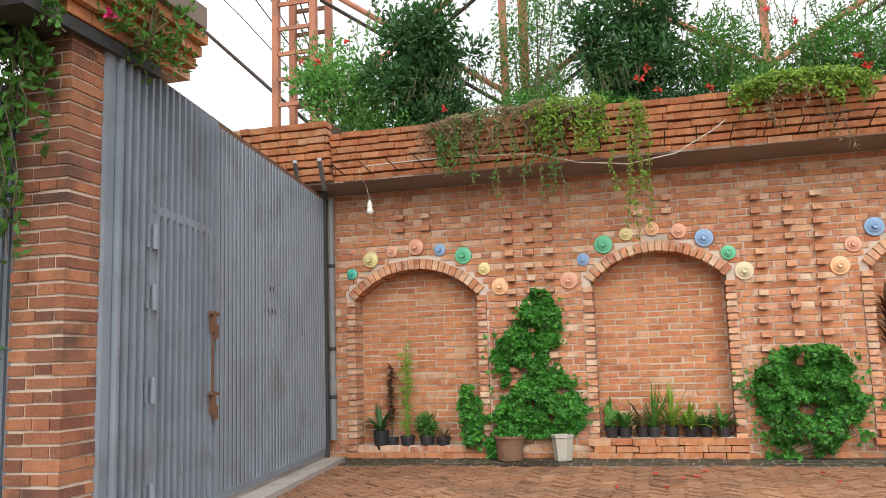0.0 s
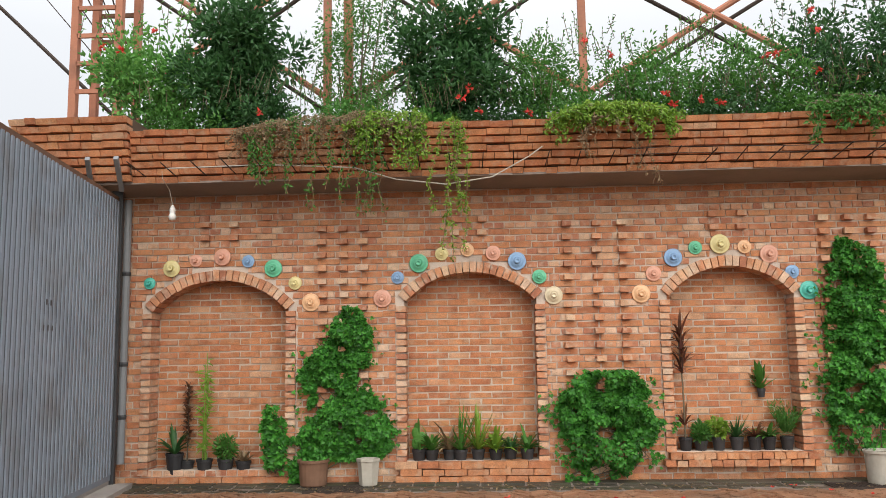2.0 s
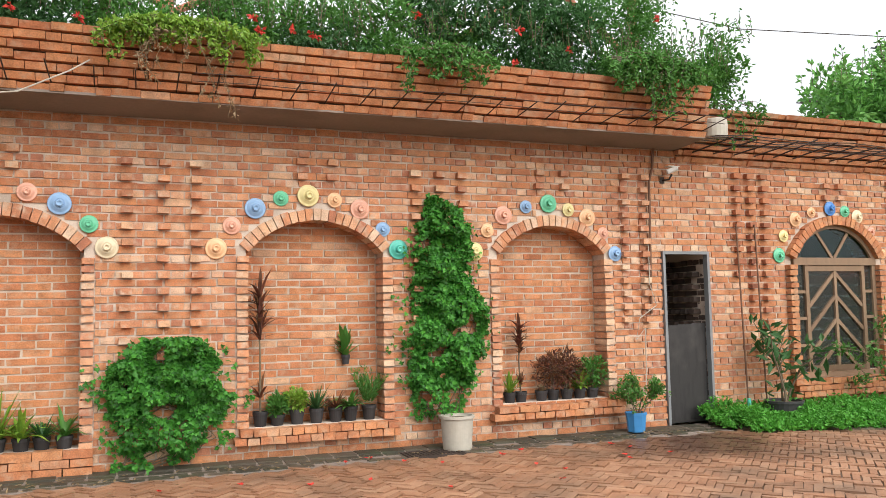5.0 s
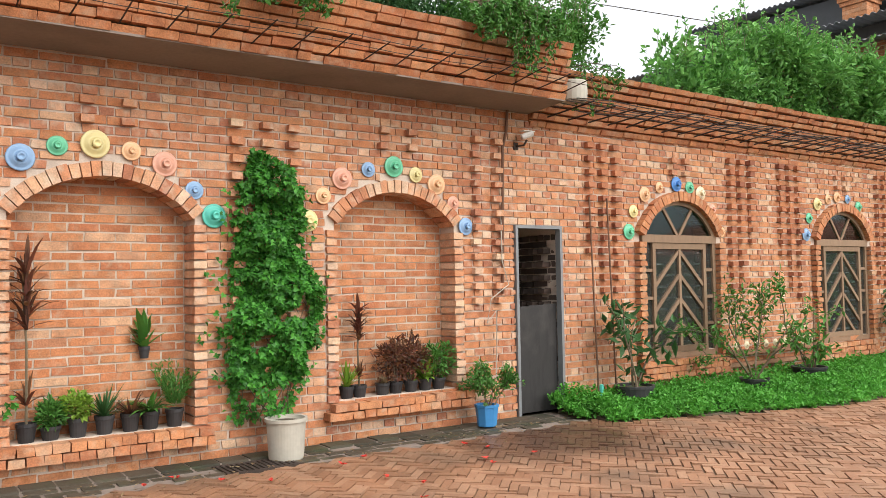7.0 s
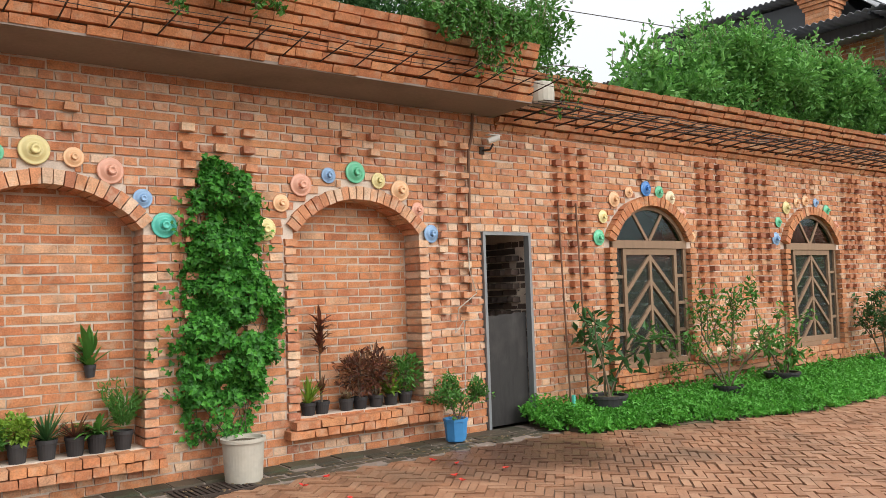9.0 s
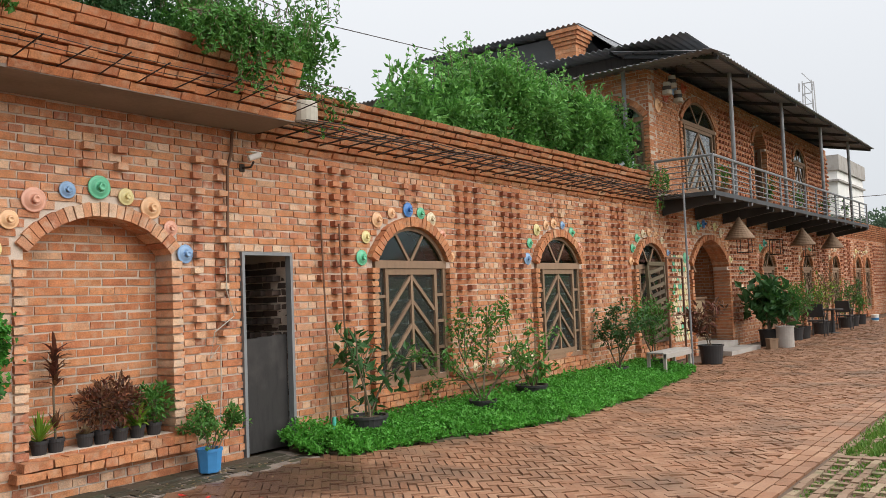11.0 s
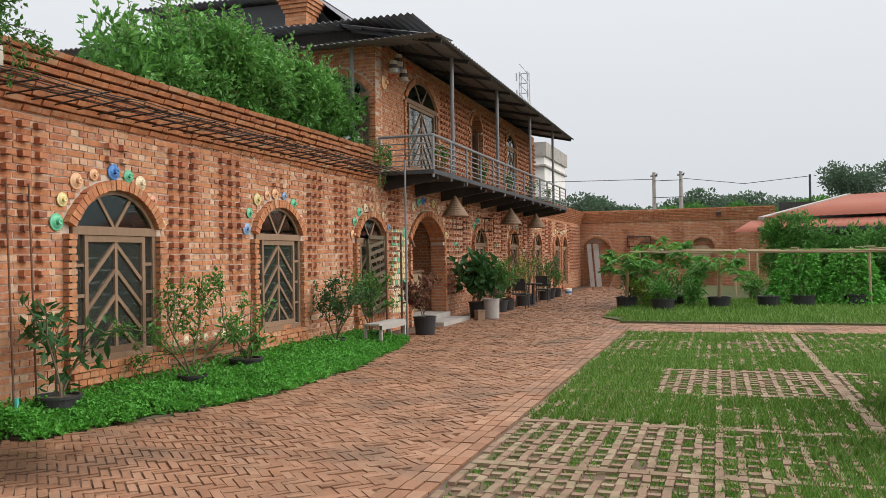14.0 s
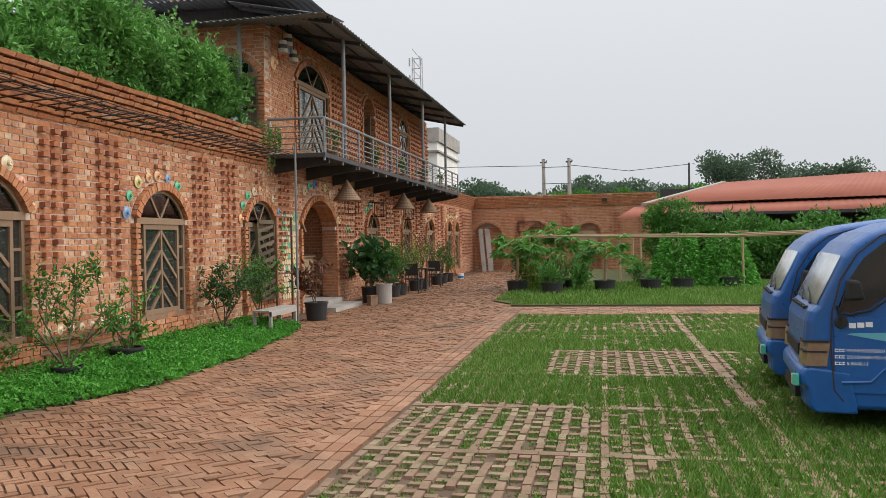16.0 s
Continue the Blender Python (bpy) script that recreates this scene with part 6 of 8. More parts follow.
for i in range(4):
    w = 0.05 * i
    for a in range(2):
        for b in range(6):
            cop.box(-1.22 - w + a * (0.24 + w) + .004, -1.22 - w + (a + 1) * (0.24 + w) - .004, -5.95 + b * 0.22 + .004, -5.95 + (b + 1) * 0.22 - .004, 3.32 + i * 0.085, 3.395 + i * 0.085)
cp_ = structure("gate_coping", Mesh().box(-1.2, -0.8, -5.9, -4.7, 3.30, 3.62), MORTAR, "corbelled brick coping over the gate pier", "coping")
part("brickwork", cop, BRICK, cp_, kind="stuff")
side_gate = thing("side_gate", "second grey ribbed steel gate leaf beyond the pier", "gate")
part("backing_sheet", Mesh().box(-1.9, -1.2, -5.735, -5.72, 0.0, 3.0), GATE_GROOVE, side_gate)
for k in range(14):
    part("rib", Mesh().box(-1.9 + 0.05 * k, -1.9 + 0.05 * k + 0.028, -5.76, -5.738, 0.05, 3.0), GATE_PAINT, side_gate)
structure("wall_street", Mesh().box(-8, -1.95, -6.2, -5.9, 0, 3.2).box(-3.0, -2.6, -6.2, 0.3, 0, 3.3), MORTAR, "plain boundary wall outside the gate")
structure("wall_south", Mesh().box(-8, 60, -27.5, -27.2, 0, 3.2).box(-8.3, -8, -27.5, -5.9, 0, 3.2), MORTAR, "plain boundary wall closing the courtyard")
hanging("leafy vine with magenta flowers hanging over the gate pier", -1.15, -0.72, -6.05, 3.55, 2.75, 18, LEAF, 0.06, 320, 36)
hanging("leafy vine hanging in front of the gate pier", -1.16, -0.98, -5.93, 3.4, 0.9, 16, LEAF, 0.085, 321, 26)
roof_bush("dense leafy creeper hanging from the lintel", (-1.35, -6.35, 3.1), (0.35, 0.35, 0.5), 900, 0.07, LEAF_DARK, 323, 3.0, name="gate_creeper")
roof_bush("leafy creeper clinging to the pier's outer side", (-1.36, -6.1, 1.6), (0.16, 0.22, 0.8), 420, 0.08, LEAF, 324, 0.0, name="gate_creeper")
roof_bush("leafy creeper with magenta blossoms over the gate lintel", (-0.66, -5.35, 3.42), (0.3, 0.5, 0.26), 500, 0.06, LEAF, 322, 3.3, 5, PETAL_PINK, name="gate_creeper")

# ---- bulb on its wire, conduit, camera box, clock of small wall fittings ----
bulb = thing("hanging_bulb", "white bulb and holder hanging on a wire under the slab", "lamp")
part("wire", Mesh().tube([(-0.86, -0.76, 3.50), (-0.86, -0.74, 3.42), (-0.87, -0.5, 3.34), (-0.86, -0.42, 3.18)], 0.005, 5), CREAM, bulb)
part("holder", Mesh().lathe([(0.03, 0.0), (0.034, 0.05), (0.02, 0.08), (0.01, 0.1)], 12, Matrix.Translation((-0.86, -0.42, 3.08))), PLASTER, bulb)
part("bulb", Mesh().lathe([(0.005, -0.08), (0.035, -0.07), (0.045, -0.035), (0.03, 0.0)], 14, Matrix.Translation((-0.86, -0.42, 3.08))), PLASTER, bulb, smooth=True)
cab = thing("cable", "pale cable slung along the parapet and wall", "cable")
part("span", Mesh().tube([(-0.8, -0.80, 3.52), (0.3, -0.82, 3.53), (1.3, -0.82, 3.47), (1.75, -0.82, 3.33), (2.3, -0.82, 3.26), (2.8, -0.82, 3.33), (3.2, -0.80, 3.55), (3.35, -0.78, 3.66)], 0.007, 5), CREAM, cab)
con = thing("conduit", "grey cable conduit running down the wall beside the doorway", "conduit")
part("pipe", Mesh().tube([(9.66, -0.04, 3.36), (9.64, -0.04, 3.12), (9.585, -0.04, 2.95), (9.58, -0.04, 2.6), (9.56, -0.04, 1.9), (9.55, -0.04, 1.35)], 0.017, 7), RUST, con)
part("wire", Mesh().tube([(9.55, -0.03, 2.2), (9.50, -0.1, 1.7), (9.60, -0.08, 1.45), (9.35, -0.09, 1.3), (9.30, -0.08, 1.05), (9.42, -0.09, 1.18), (9.45, -0.04, 0.7), (9.44, -0.03, 0.4)], 0.006, 5), CREAM, con)
lamp = thing("wall_camera", "small white bullet camera on a black bracket above the doorway", "camera")
part("bracket", Mesh().tube([(9.80, 0.0, 2.98), (9.84, -0.10, 2.98), (9.86, -0.13, 3.04)], 0.012, 6).box(9.77, 9.83, -0.015, 0.0, 2.94, 3.02), IRON, lamp)
part("housing", Mesh().lathe([(0.015, -0.075), (0.032, -0.07), (0.034, 0.06), (0.02, 0.07)], 14, Matrix.Translation((9.86, -0.14, 3.09)) @ Matrix.Rotation(radians(68), 4, "Y") @ Matrix.Rotation(radians(20), 4, "X")), PLASTER, lamp, smooth=False)
part("hood", Mesh().box(9.78, 9.94, -0.18, -0.10, 3.125, 3.135), PLASTER, lamp)
# a cloth-like shape hangs here; a bucket shell is drawn for it
bkt = thing("bucket", "grey-white plastic drum end under the parapet's corner", "bucket")
part("shell", Mesh().lathe([(0.13, 0.0), (0.15, 0.02), (0.155, 0.12), (0.15, 0.22), (0.14, 0.23)], 18, Matrix.Translation((10.22, -0.5, 3.42))), CREAM, bkt)

# ---- masts and braces on the roof ----
mast = thing("lattice_mast", "red oxide steel lattice mast on the roof terrace", "mast")
for x, y in ((-2.92, 1.2), (-2.30, 1.2), (-2.92, 1.8), (-2.30, 1.8)):
    part("leg", Mesh().box(x - .05, x + .05, y - .05, y + .05, 3.57, 8.6), OXIDE, mast)
for k in range(12):
    z = 3.9 + 0.4 * k
    part("rung", Mesh().box(-2.88, -2.34, 1.15, 1.19, z - .03, z + .03), OXIDE, mast)
    part("rung", Mesh().box(-2.88, -2.34, 1.82, 1.86, z + .14, z + .2), RUST, mast)
for x0 in (0.63, 4.10, 7.55, 10.3):
    post = thing("steel_post", "rusty red steel post standing on the roof terrace", "post", "steel posts on the roof terrace")
    part("shaft", Mesh().box(x0 - .06, x0 + .04, 1.15, 1.25, 3.57, 8.4 if x0 != 7.55 else 5.0), OXIDE, post)
    if x0 < 1:
        part("shaft", Mesh().box(x0 + .22, x0 + .34, 1.15, 1.25, 3.57, 8.4), OXIDE, post)
for a, b in ((-2.3, 0.65), (0.95, 4.1), (4.15, 7.6), (7.6, 10.3)):
    br = thing("cross_brace", "crossed rusty steel tubes bracing the roof posts", "brace", "braces of the roof frame")
    for s, dz in ((1, 0), (-1, 0.0)):
        z0, z1 = (7.0, 4.9) if s > 0 else (4.9, 7.0)
        part("tube", Mesh().tube([(a, 1.25, z0), (b, 1.25, z1)], 0.045, 8), OXIDE, br)
        part("tube", Mesh().tube([(a, 1.5, z0 - 0.16), (b, 1.5, z1 - 0.16)], 0.03, 8), IRON, br)
wires = thing("power_lines", "black power cables sloping past the mast", "cables")
for k, (dx, dz, rr) in enumerate(((0, 0, 0.03), (0.5, 1.4, 0.01), (0.8, 1.6, 0.01), (1.1, 2.0, 0.01), (1.5, 2.3, 0.012), (1.8, 2.8, 0.012), (0.2, 0.9, 0.008))):
    part("cable", Mesh().tube([(-6.5 + dx, 2.2, 8.6 + dz), (-4.2 + dx * 0.6, 2.2, 6.4 + dz * 0.8), (-2.6, 1.9, 4.9 + dz * 0.6)], rr, 5), IRON, wires)
# added out of view: this slab keeps sky light off pier and gate
structure("gate_canopy", Mesh().box(-3.4, -0.55, -9.2, -4.72, 3.66, 3.82), SLAB, "concrete canopy slab over the gate", "canopy")
grate = thing("drain_grate", "rusty iron drain grate in the gutter", "grate")
for k in range(14):
    part("bar", Mesh().box(0.72 + 0.045 * k, 0.745 + 0.045 * k, -0.62, -0.30, -0.01, 0.008), IRON, grate)
for y in (-0.63, -0.30):
    part("frame_bar", Mesh().box(0.70, 1.36, y, y + 0.02, -0.015, 0.01), IRON, grate)
grate2 = copy_thing(grate, Matrix.Translation((5.55, -0.02, 0)))
pp = thing("pipe_stub", "short teal plastic pipe standing in the ground cover", "pipe")
part("tube", Mesh().tube([(10.62, -0.42, 0.0), (10.62, -0.42, 0.32)], 0.022, 8), GLAZE["teal"], pp)
rl = random.Random(88)
lit, pet = Mesh(), Mesh()
for _ in range(420):
    x = rl.uniform(-1.2, 10.0)
    y = -0.35 - abs(rl.gauss(0, 0.35))
    lit.leaf(Vector((x, y, 0.012 + 0.01 * rl.random())), Vector((rl.uniform(-1, 1), rl.uniform(-1, 1), 0.1)).normalized(), Vector((0, 0, 1)), rl.uniform(0.02, 0.06), 0.022)
for _ in range(26):
    x, y = rl.uniform(1, 9), rl.uniform(-2.2, -0.5)
    for k in range(3):
        pet.leaf(Vector((x, y, 0.014)), Vector((rl.uniform(-1, 1), rl.uniform(-1, 1), 0.2)).normalized(), Vector((0, 0, 1)), 0.05, 0.035)
tagged(new("leaf_litter", lit.data("leaf_litter", LEAF_DRY)), "dry fallen leaves along the gutter", "leaf litter", kind="stuff")
tagged(new("fallen_petals", pet.data("fallen_petals", PETAL)), "red petals fallen on the brick paving", "petals", kind="stuff")
pipe = thing("drain_pipe", "grey plastic drain pipe in the corner by the gate", "pipe")
part("tube", Mesh().tube([(-1.50, -0.14, 0.25), (-1.50, -0.14, 3.3)], 0.045, 10), POST_PAINT, pipe)
for z in (0.75, 1.35, 2.4):
    part("clip", Mesh().lathe([(0.05, 0), (0.055, 0.03), (0.05, 0.05)], 10, Matrix.Translation((-1.50, -0.14, z))), STEEL, pipe)


# ---- small trucks ----
TRUCK_BLUE = material("blue_truck_paint", [(0.010, 0.085, 0.30), (0.016, 0.115, 0.38)], rough=0.32, grain=12, blotch=3, vary=0.10, bump=0.03, pieces=False, dirt=(0.05, 0.08, 0.13), dirt_amount=0.6, dirt_scale=3, spec=0.5)
# pale base paints in the sky's reflection along with the dust
SCREEN_GLASS = material("dusty_windscreen", [(0.38, 0.42, 0.44), (0.50, 0.54, 0.56)], rough=0.18, grain=20, blotch=3, vary=0.15, bump=0, pieces=False, spec=1.0)
TRUCK_GLASS = material("truck_glass", [(0.012, 0.016, 0.018), (0.02, 0.024, 0.026)], rough=0.05, grain=5, blotch=2, vary=0.05, bump=0, pieces=False, spec=0.8)
RUBBER = material("black_rubber", [(0.015, 0.015, 0.016), (0.03, 0.03, 0.03)], rough=0.8, grain=40, blotch=5, vary=0.2, bump=0.3, pieces=False)
LENS = material("amber_headlamp_lens", [(0.20, 0.13, 0.085), (0.30, 0.20, 0.14)], rough=0.15, grain=30, blotch=10, vary=0.15, bump=0.1, pieces=False)
WHITE_PAINT = material("white_lettering", [(0.7, 0.72, 0.74), (0.78, 0.79, 0.8)], rough=0.5, grain=30, vary=0.05, bump=0, pieces=False)
TEAL_PAINT = material("teal_stripe", [(0.10, 0.36, 0.46), (0.14, 0.42, 0.52)], rough=0.4, grain=30, vary=0.05, bump=0, pieces=False)
PROFILE = [(0.06, 0.19), (0.0, 0.36), (-0.01, 0.52), (0.03, 0.56), (0.01, 0.72), (0.02, 0.90), (0.05, 0.98), (0.10, 1.03), (0.29, 1.43), (0.38, 1.53), (0.50, 1.61), (0.70, 1.68), (1.15, 1.74), (1.72, 1.75),
           (1.80, 1.66), (1.80, 0.30), (1.36, 0.24), (1.33, 0.44), (1.22, 0.56), (1.05, 0.60), (0.88, 0.56), (0.77, 0.44), (0.74, 0.19)]


def truck(x0, y0, label):
    """A forward-control light truck whose front looks towards the wall; x0 is its near side, y0 its nose."""
    t = thing("light_truck", label, "truck", "parked light trucks")
    W = lambda x, s, z: (x0 + x, y0 - s, z)
    me = Mesh()
    secs = [(0.0, 0.955), (0.03, 0.985), (0.10, 1.0), (0.35, 1.012), (0.72, 1.016), (1.10, 1.012), (1.35, 1.0), (1.42, 0.985), (1.45, 0.955)]
    n = len(PROFILE)
    for x, f in secs:
        for s, z in PROFILE:
            me.v.append(W(x, 1.0 + (s - 1.0) * f, 0.95 + (z - 0.95) * f))
    for k in range(len(secs) - 1):
        for j in range(n):
            a, b = k * n + j, k * n + (j + 1) % n
            me.f.append((a, a + n, b + n, b))
    me.f.append(tuple(range(n)))
    me.f.append(tuple((len(secs) - 1) * n + j for j in range(n))[::-1])
    cab_ob = part("cab", me, TRUCK_BLUE, t)
    bev = cab_ob.modifiers.new("rounding", "BEVEL")
    bev.width, bev.segments, bev.limit_method, bev.angle_limit = 0.035, 3, "ANGLE", radians(28)
    # windscreen, side glass, pillars' rubber
    ws = Mesh()
    A, B = Vector((0.10, 1.03)), Vector((0.29, 1.43))
    n_out = Vector((A.y - B.y, B.x - A.x)).normalized()
    cols = [(0.04, 0.988), (0.10, 1.0), (0.35, 1.012), (0.72, 1.016), (1.10, 1.012), (1.35, 1.0), (1.41, 0.988)]
    for off in (0.007, -0.01):
        for x, f in cols:
            for u in (0.02, 0.5, 1.0):
                q = A.lerp(B, u) + n_out * off
                ws.v.append(W(x + (0.03 * u if x < 0.7 else -0.03 * u) * (abs(x - 0.72) > 0.5), 1.0 + (q.x - 1.0) * f, 0.95 + (q.y - 0.95) * f))
    m_ = 3 * len(cols)
    for k in range(len(cols) - 1):
        for u in range(2):
            a = 3 * k + u
            ws.f += [(a, a + 3, a + 4, a + 1), (m_ + a, m_ + a + 1, m_ + a + 4, m_ + a + 3)]
        ws.f += [(3 * k, m_ + 3 * k, m_ + 3 * k + 3, 3 * k + 3), (3 * k + 2, 3 * k + 5, m_ + 3 * k + 5, m_ + 3 * k + 2)]
    part("windscreen", ws, SCREEN_GLASS, t, smooth=True)
    for side, xs in ((-1, (-0.004, 0.02)), (1, (1.43, 1.454))):
        outline = [(0.265, 1.03), (0.275, 0.985), (0.35, 0.975), (0.48, 1.01), (0.60, 1.10), (0.78, 1.13), (1.60, 1.14), (1.60, 1.60), (0.76, 1.61), (0.61, 1.545), (0.45, 1.41), (0.345, 1.25)]
        sg = Mesh()
        i0 = len(outline)
        for x in xs:
            sg.v += [W(x, s, z) for s, z in outline]
        sg.f += [tuple(range(i0)), tuple(range(i0, 2 * i0))[::-1]] + [(j, i0 + j, i0 + (j + 1) % i0, (j + 1) % i0) for j in range(i0)]
        part("side_window", sg, TRUCK_GLASS, t)
    door = part("door", Mesh().box(x0 - 0.012, x0 + 0.01, y0 - 1.62, y0 - 0.23, 0.34, 0.94), TRUCK_BLUE, t)
    # dark bead drawn in place of the shade in the door's gap
    part("door_edge", Mesh().tube([W(-0.012, 0.29, 0.27), W(-0.014, 0.225, 0.36), W(-0.014, 0.205, 0.70), W(-0.014, 0.215, 0.98), W(-0.006, 0.28, 1.24), W(0.0, 0.40, 1.44), W(0.0, 0.57, 1.585), W(0.0, 0.8, 1.65), W(0.0, 1.6, 1.66)], 0.006, 6), IRON, door)
    part("trim", Mesh().tube([W(-0.010, 0.25, 1.03), W(-0.012, 0.26, 0.97), W(-0.012, 0.35, 0.96), W(-0.012, 0.49, 0.995), W(-0.012, 0.61, 1.085), W(-0.012, 1.6, 1.125)], 0.010, 6), RUBBER, door)
    part("crease", Mesh().tube([W(-0.014, 0.28, 0.42), W(-0.014, 0.49, 0.43), W(-0.014, 0.58, 0.53), W(-0.014, 1.6, 0.55)], 0.012, 6), TRUCK_BLUE, door)
    for k, (s0, s1, z0, z1) in enumerate(((0.335, 0.385, 0.855, 0.895), (0.395, 0.445, 0.86, 0.90), (0.455, 0.505, 0.865, 0.905))):
        part("badge", Mesh().box(x0 - 0.016, x0 - 0.012, y0 - s1, y0 - s0, z0, z1), WHITE_PAINT, door, "plain white lettering")
    for row in range(3):
        s = 0.23
        zz = 0.665 - row * 0.052
        for w in (0.026, 0.020, 0.016):
            part("lettering", Mesh().box(x0 - 0.016, x0 - 0.012, y0 - s - w, y0 - s, zz, zz + 0.006).box(x0 - 0.016, x0 - 0.012, y0 - s - w, y0 - s, zz + 0.018, zz + 0.024).box(x0 - 0.016, x0 - 0.012, y0 - s - 0.006, y0 - s, zz + .006, zz + 0.018), WHITE_PAINT, door)
            s += w + 0.005
        words = ("MAT446235FZR21001", "2751D10SFUYS41605", "5-50-00.13")[row]
        fc = bpy.data.curves.new("lettering", "FONT")
        fc.body, fc.size, fc.extrude = words, 0.036, 0.001
        fc.materials.append(WHITE_PAINT)
        txt = new("lettering", fc)
        txt.parent = door
        txt.matrix_basis = Matrix.Translation((x0 - 0.0145, y0 - s - 0.008, zz)) @ Matrix(((0, 0, -1, 0), (-1, 0, 0, 0), (0, 1, 0, 0), (0, 0, 0, 1)))
    part("stripe", Mesh().hexa([W(-0.016, 0.32, 0.805), W(-0.012, 0.32, 0.805), W(-0.012, 0.9, 0.70), W(-0.016, 0.9, 0.70), W(-0.016, 0.36, 0.815), W(-0.012, 0.36, 0.815), W(-0.012, 0.9, 0.83), W(-0.016, 0.9, 0.83)]), TEAL_PAINT, door)
    # front: bumper, lamps, grille, wipers, plate lamps
    bump_prof = [(0.34, 0.50), (0.02, 0.535), (-0.02, 0.52), (-0.05, 0.47), (-0.045, 0.40), (0.0, 0.36), (0.01, 0.22), (0.06, 0.17), (0.40, 0.17)]
    bm_ = Mesh()
    ends = [(-0.014, 0.90), (0.05, 0.97), (0.20, 1.0), (1.25, 1.0), (1.40, 0.97), (1.464, 0.90)]
    for x, f in ends:
        bm_.v += [W(x, 0.40 + (s - 0.40) * f, z) for s, z in bump_prof]
    nb = len(bump_prof)
    for k in range(len(ends) - 1):
        bm_.f += [(k * nb + j, (k + 1) * nb + j, (k + 1) * nb + (j + 1) % nb, k * nb + (j + 1) % nb) for j in range(nb)]
    bm_.f += [tuple(range(nb)), tuple((len(ends) - 1) * nb + j for j in range(nb))[::-1]]
    bumper = part("bumper", bm_, TRUCK_BLUE, t)
    bv = bumper.modifiers.new("rounding", "BEVEL")
    bv.width, bv.segments, bv.limit_method, bv.angle_limit = 0.018, 2, "ANGLE", radians(25)
    part("air_slot", Mesh().box(x0 + 0.28, x0 + 1.18, y0 - 0.02, y0 + 0.035, 0.245, 0.335), RUBBER, bumper)
    for xa, xb in ((-0.012, 0.20), (1.25, 1.462)):
        hl = part("headlamp", Mesh().hexa([W(xa, 0.02, 0.545), W(xb, -0.015, 0.545), W(xb, 0.16, 0.545), W(xa, 0.17, 0.545), W(xa, 0.035, 0.735), W(xb, 0.0, 0.735), W(xb, 0.16, 0.735), W(xa, 0.20, 0.735)]), LENS, t)
        part("bezel", Mesh().box(x0 + min(xa, xb) - .006, x0 + max(xa, xb) + .004, y0 - 0.19, y0 + 0.004, 0.735, 0.752), RUBBER, hl)
        part("divider", Mesh().box(x0 + min(xa, xb) - .005, x0 + max(xa, xb) + .004, y0 - 0.175, y0 + 0.004, 0.655, 0.668), RUBBER, hl)
    part("grille", Mesh().box(x0 + 0.25, x0 + 1.2, y0 - 0.05, y0 + 0.015, 0.60, 0.70), RUBBER, t)
    for k in range(6):
        part("cowl_vent", Mesh().box(x0 + 0.25 + 0.16 * k, x0 + 0.37 + 0.16 * k, y0 - 0.11, y0 - 0.03, 0.985, 1.008), RUBBER, t)
    for k in (0, 1):
        part("wiper", Mesh().tube([W(0.25 + 0.5 * k, 0.08, 1.035), W(0.45 + 0.5 * k, 0.11, 1.09), W(0.75 + 0.5 * k, 0.13, 1.13)], 0.010, 5), RUBBER, t)
    mir = part("mirror", Mesh().hexa([W(-0.13, 0.31, 1.08), W(-0.03, 0.29, 1.08), W(-0.03, 0.43, 1.09), W(-0.13, 0.44, 1.09), W(-0.13, 0.33, 1.24), W(-0.04, 0.31, 1.25), W(-0.04, 0.40, 1.24), W(-0.13, 0.41, 1.23)]), RUBBER, t)
    part("arm", Mesh().tube([W(-0.06, 0.31, 1.14), W(-0.05, 0.27, 1.0), W(-0.03, 0.275, 0.90)], 0.010, 6), RUBBER, mir)
    part("foot", Mesh().lathe([(0.01, 0.0), (0.05, 0.004), (0.045, 0.02), (0.01, 0.025)], 14, Matrix.Translation(W(-0.012, 0.28, 0.90)) @ Matrix.Rotation(radians(-90), 4, "Y")), RUBBER, mir)
    bv = mir.modifiers.new("rounding", "BEVEL")
    bv.width, bv.segments = 0.02, 2
    part("tow_light", Mesh().box(x0 + 0.02, x0 + 0.10, y0 + 0.03, y0 + 0.075, 0.38, 0.47), GLAZE["teal"], t)
    part("tow_light", Mesh().box(x0 + 0.14, x0 + 0.20, y0 + 0.035, y0 + 0.075, 0.37, 0.45), GLAZE["yellow"], t)
    for s, xs in ((1.05, (0.02, 0.17)), (1.05, (1.28, 1.43)), (3.0, (0.02, 0.17)), (3.0, (1.28, 1.43))):
        q = Matrix.Translation(W(xs[0], s, 0.27)) @ Matrix.Rotation(radians(90), 4, "Y")
        ww = xs[1] - xs[0]
        wh = part("wheel", Mesh().lathe([(0.12, 0.0), (0.22, -0.01), (0.265, 0.015), (0.27, ww * 0.5), (0.265, ww - .015), (0.22, ww), (0.12, ww)], 28, q), RUBBER, t, smooth=False)
        part("rim", Mesh().lathe([(0.03, -0.004), (0.10, 0.006), (0.155, -0.006), (0.165, 0.02)], 20, q), POST_PAINT, wh)
    part("chassis", Mesh().box(x0 + 0.3, x0 + 1.15, y0 - 3.7, y0 - 0.2, 0.30, 0.42), RUBBER, t)
    c = Matrix.Translation((x0, y0, 0))
    t.matrix_basis = c @ Matrix.Rotation(radians(-6.5), 4, "Z") @ c.inverted()
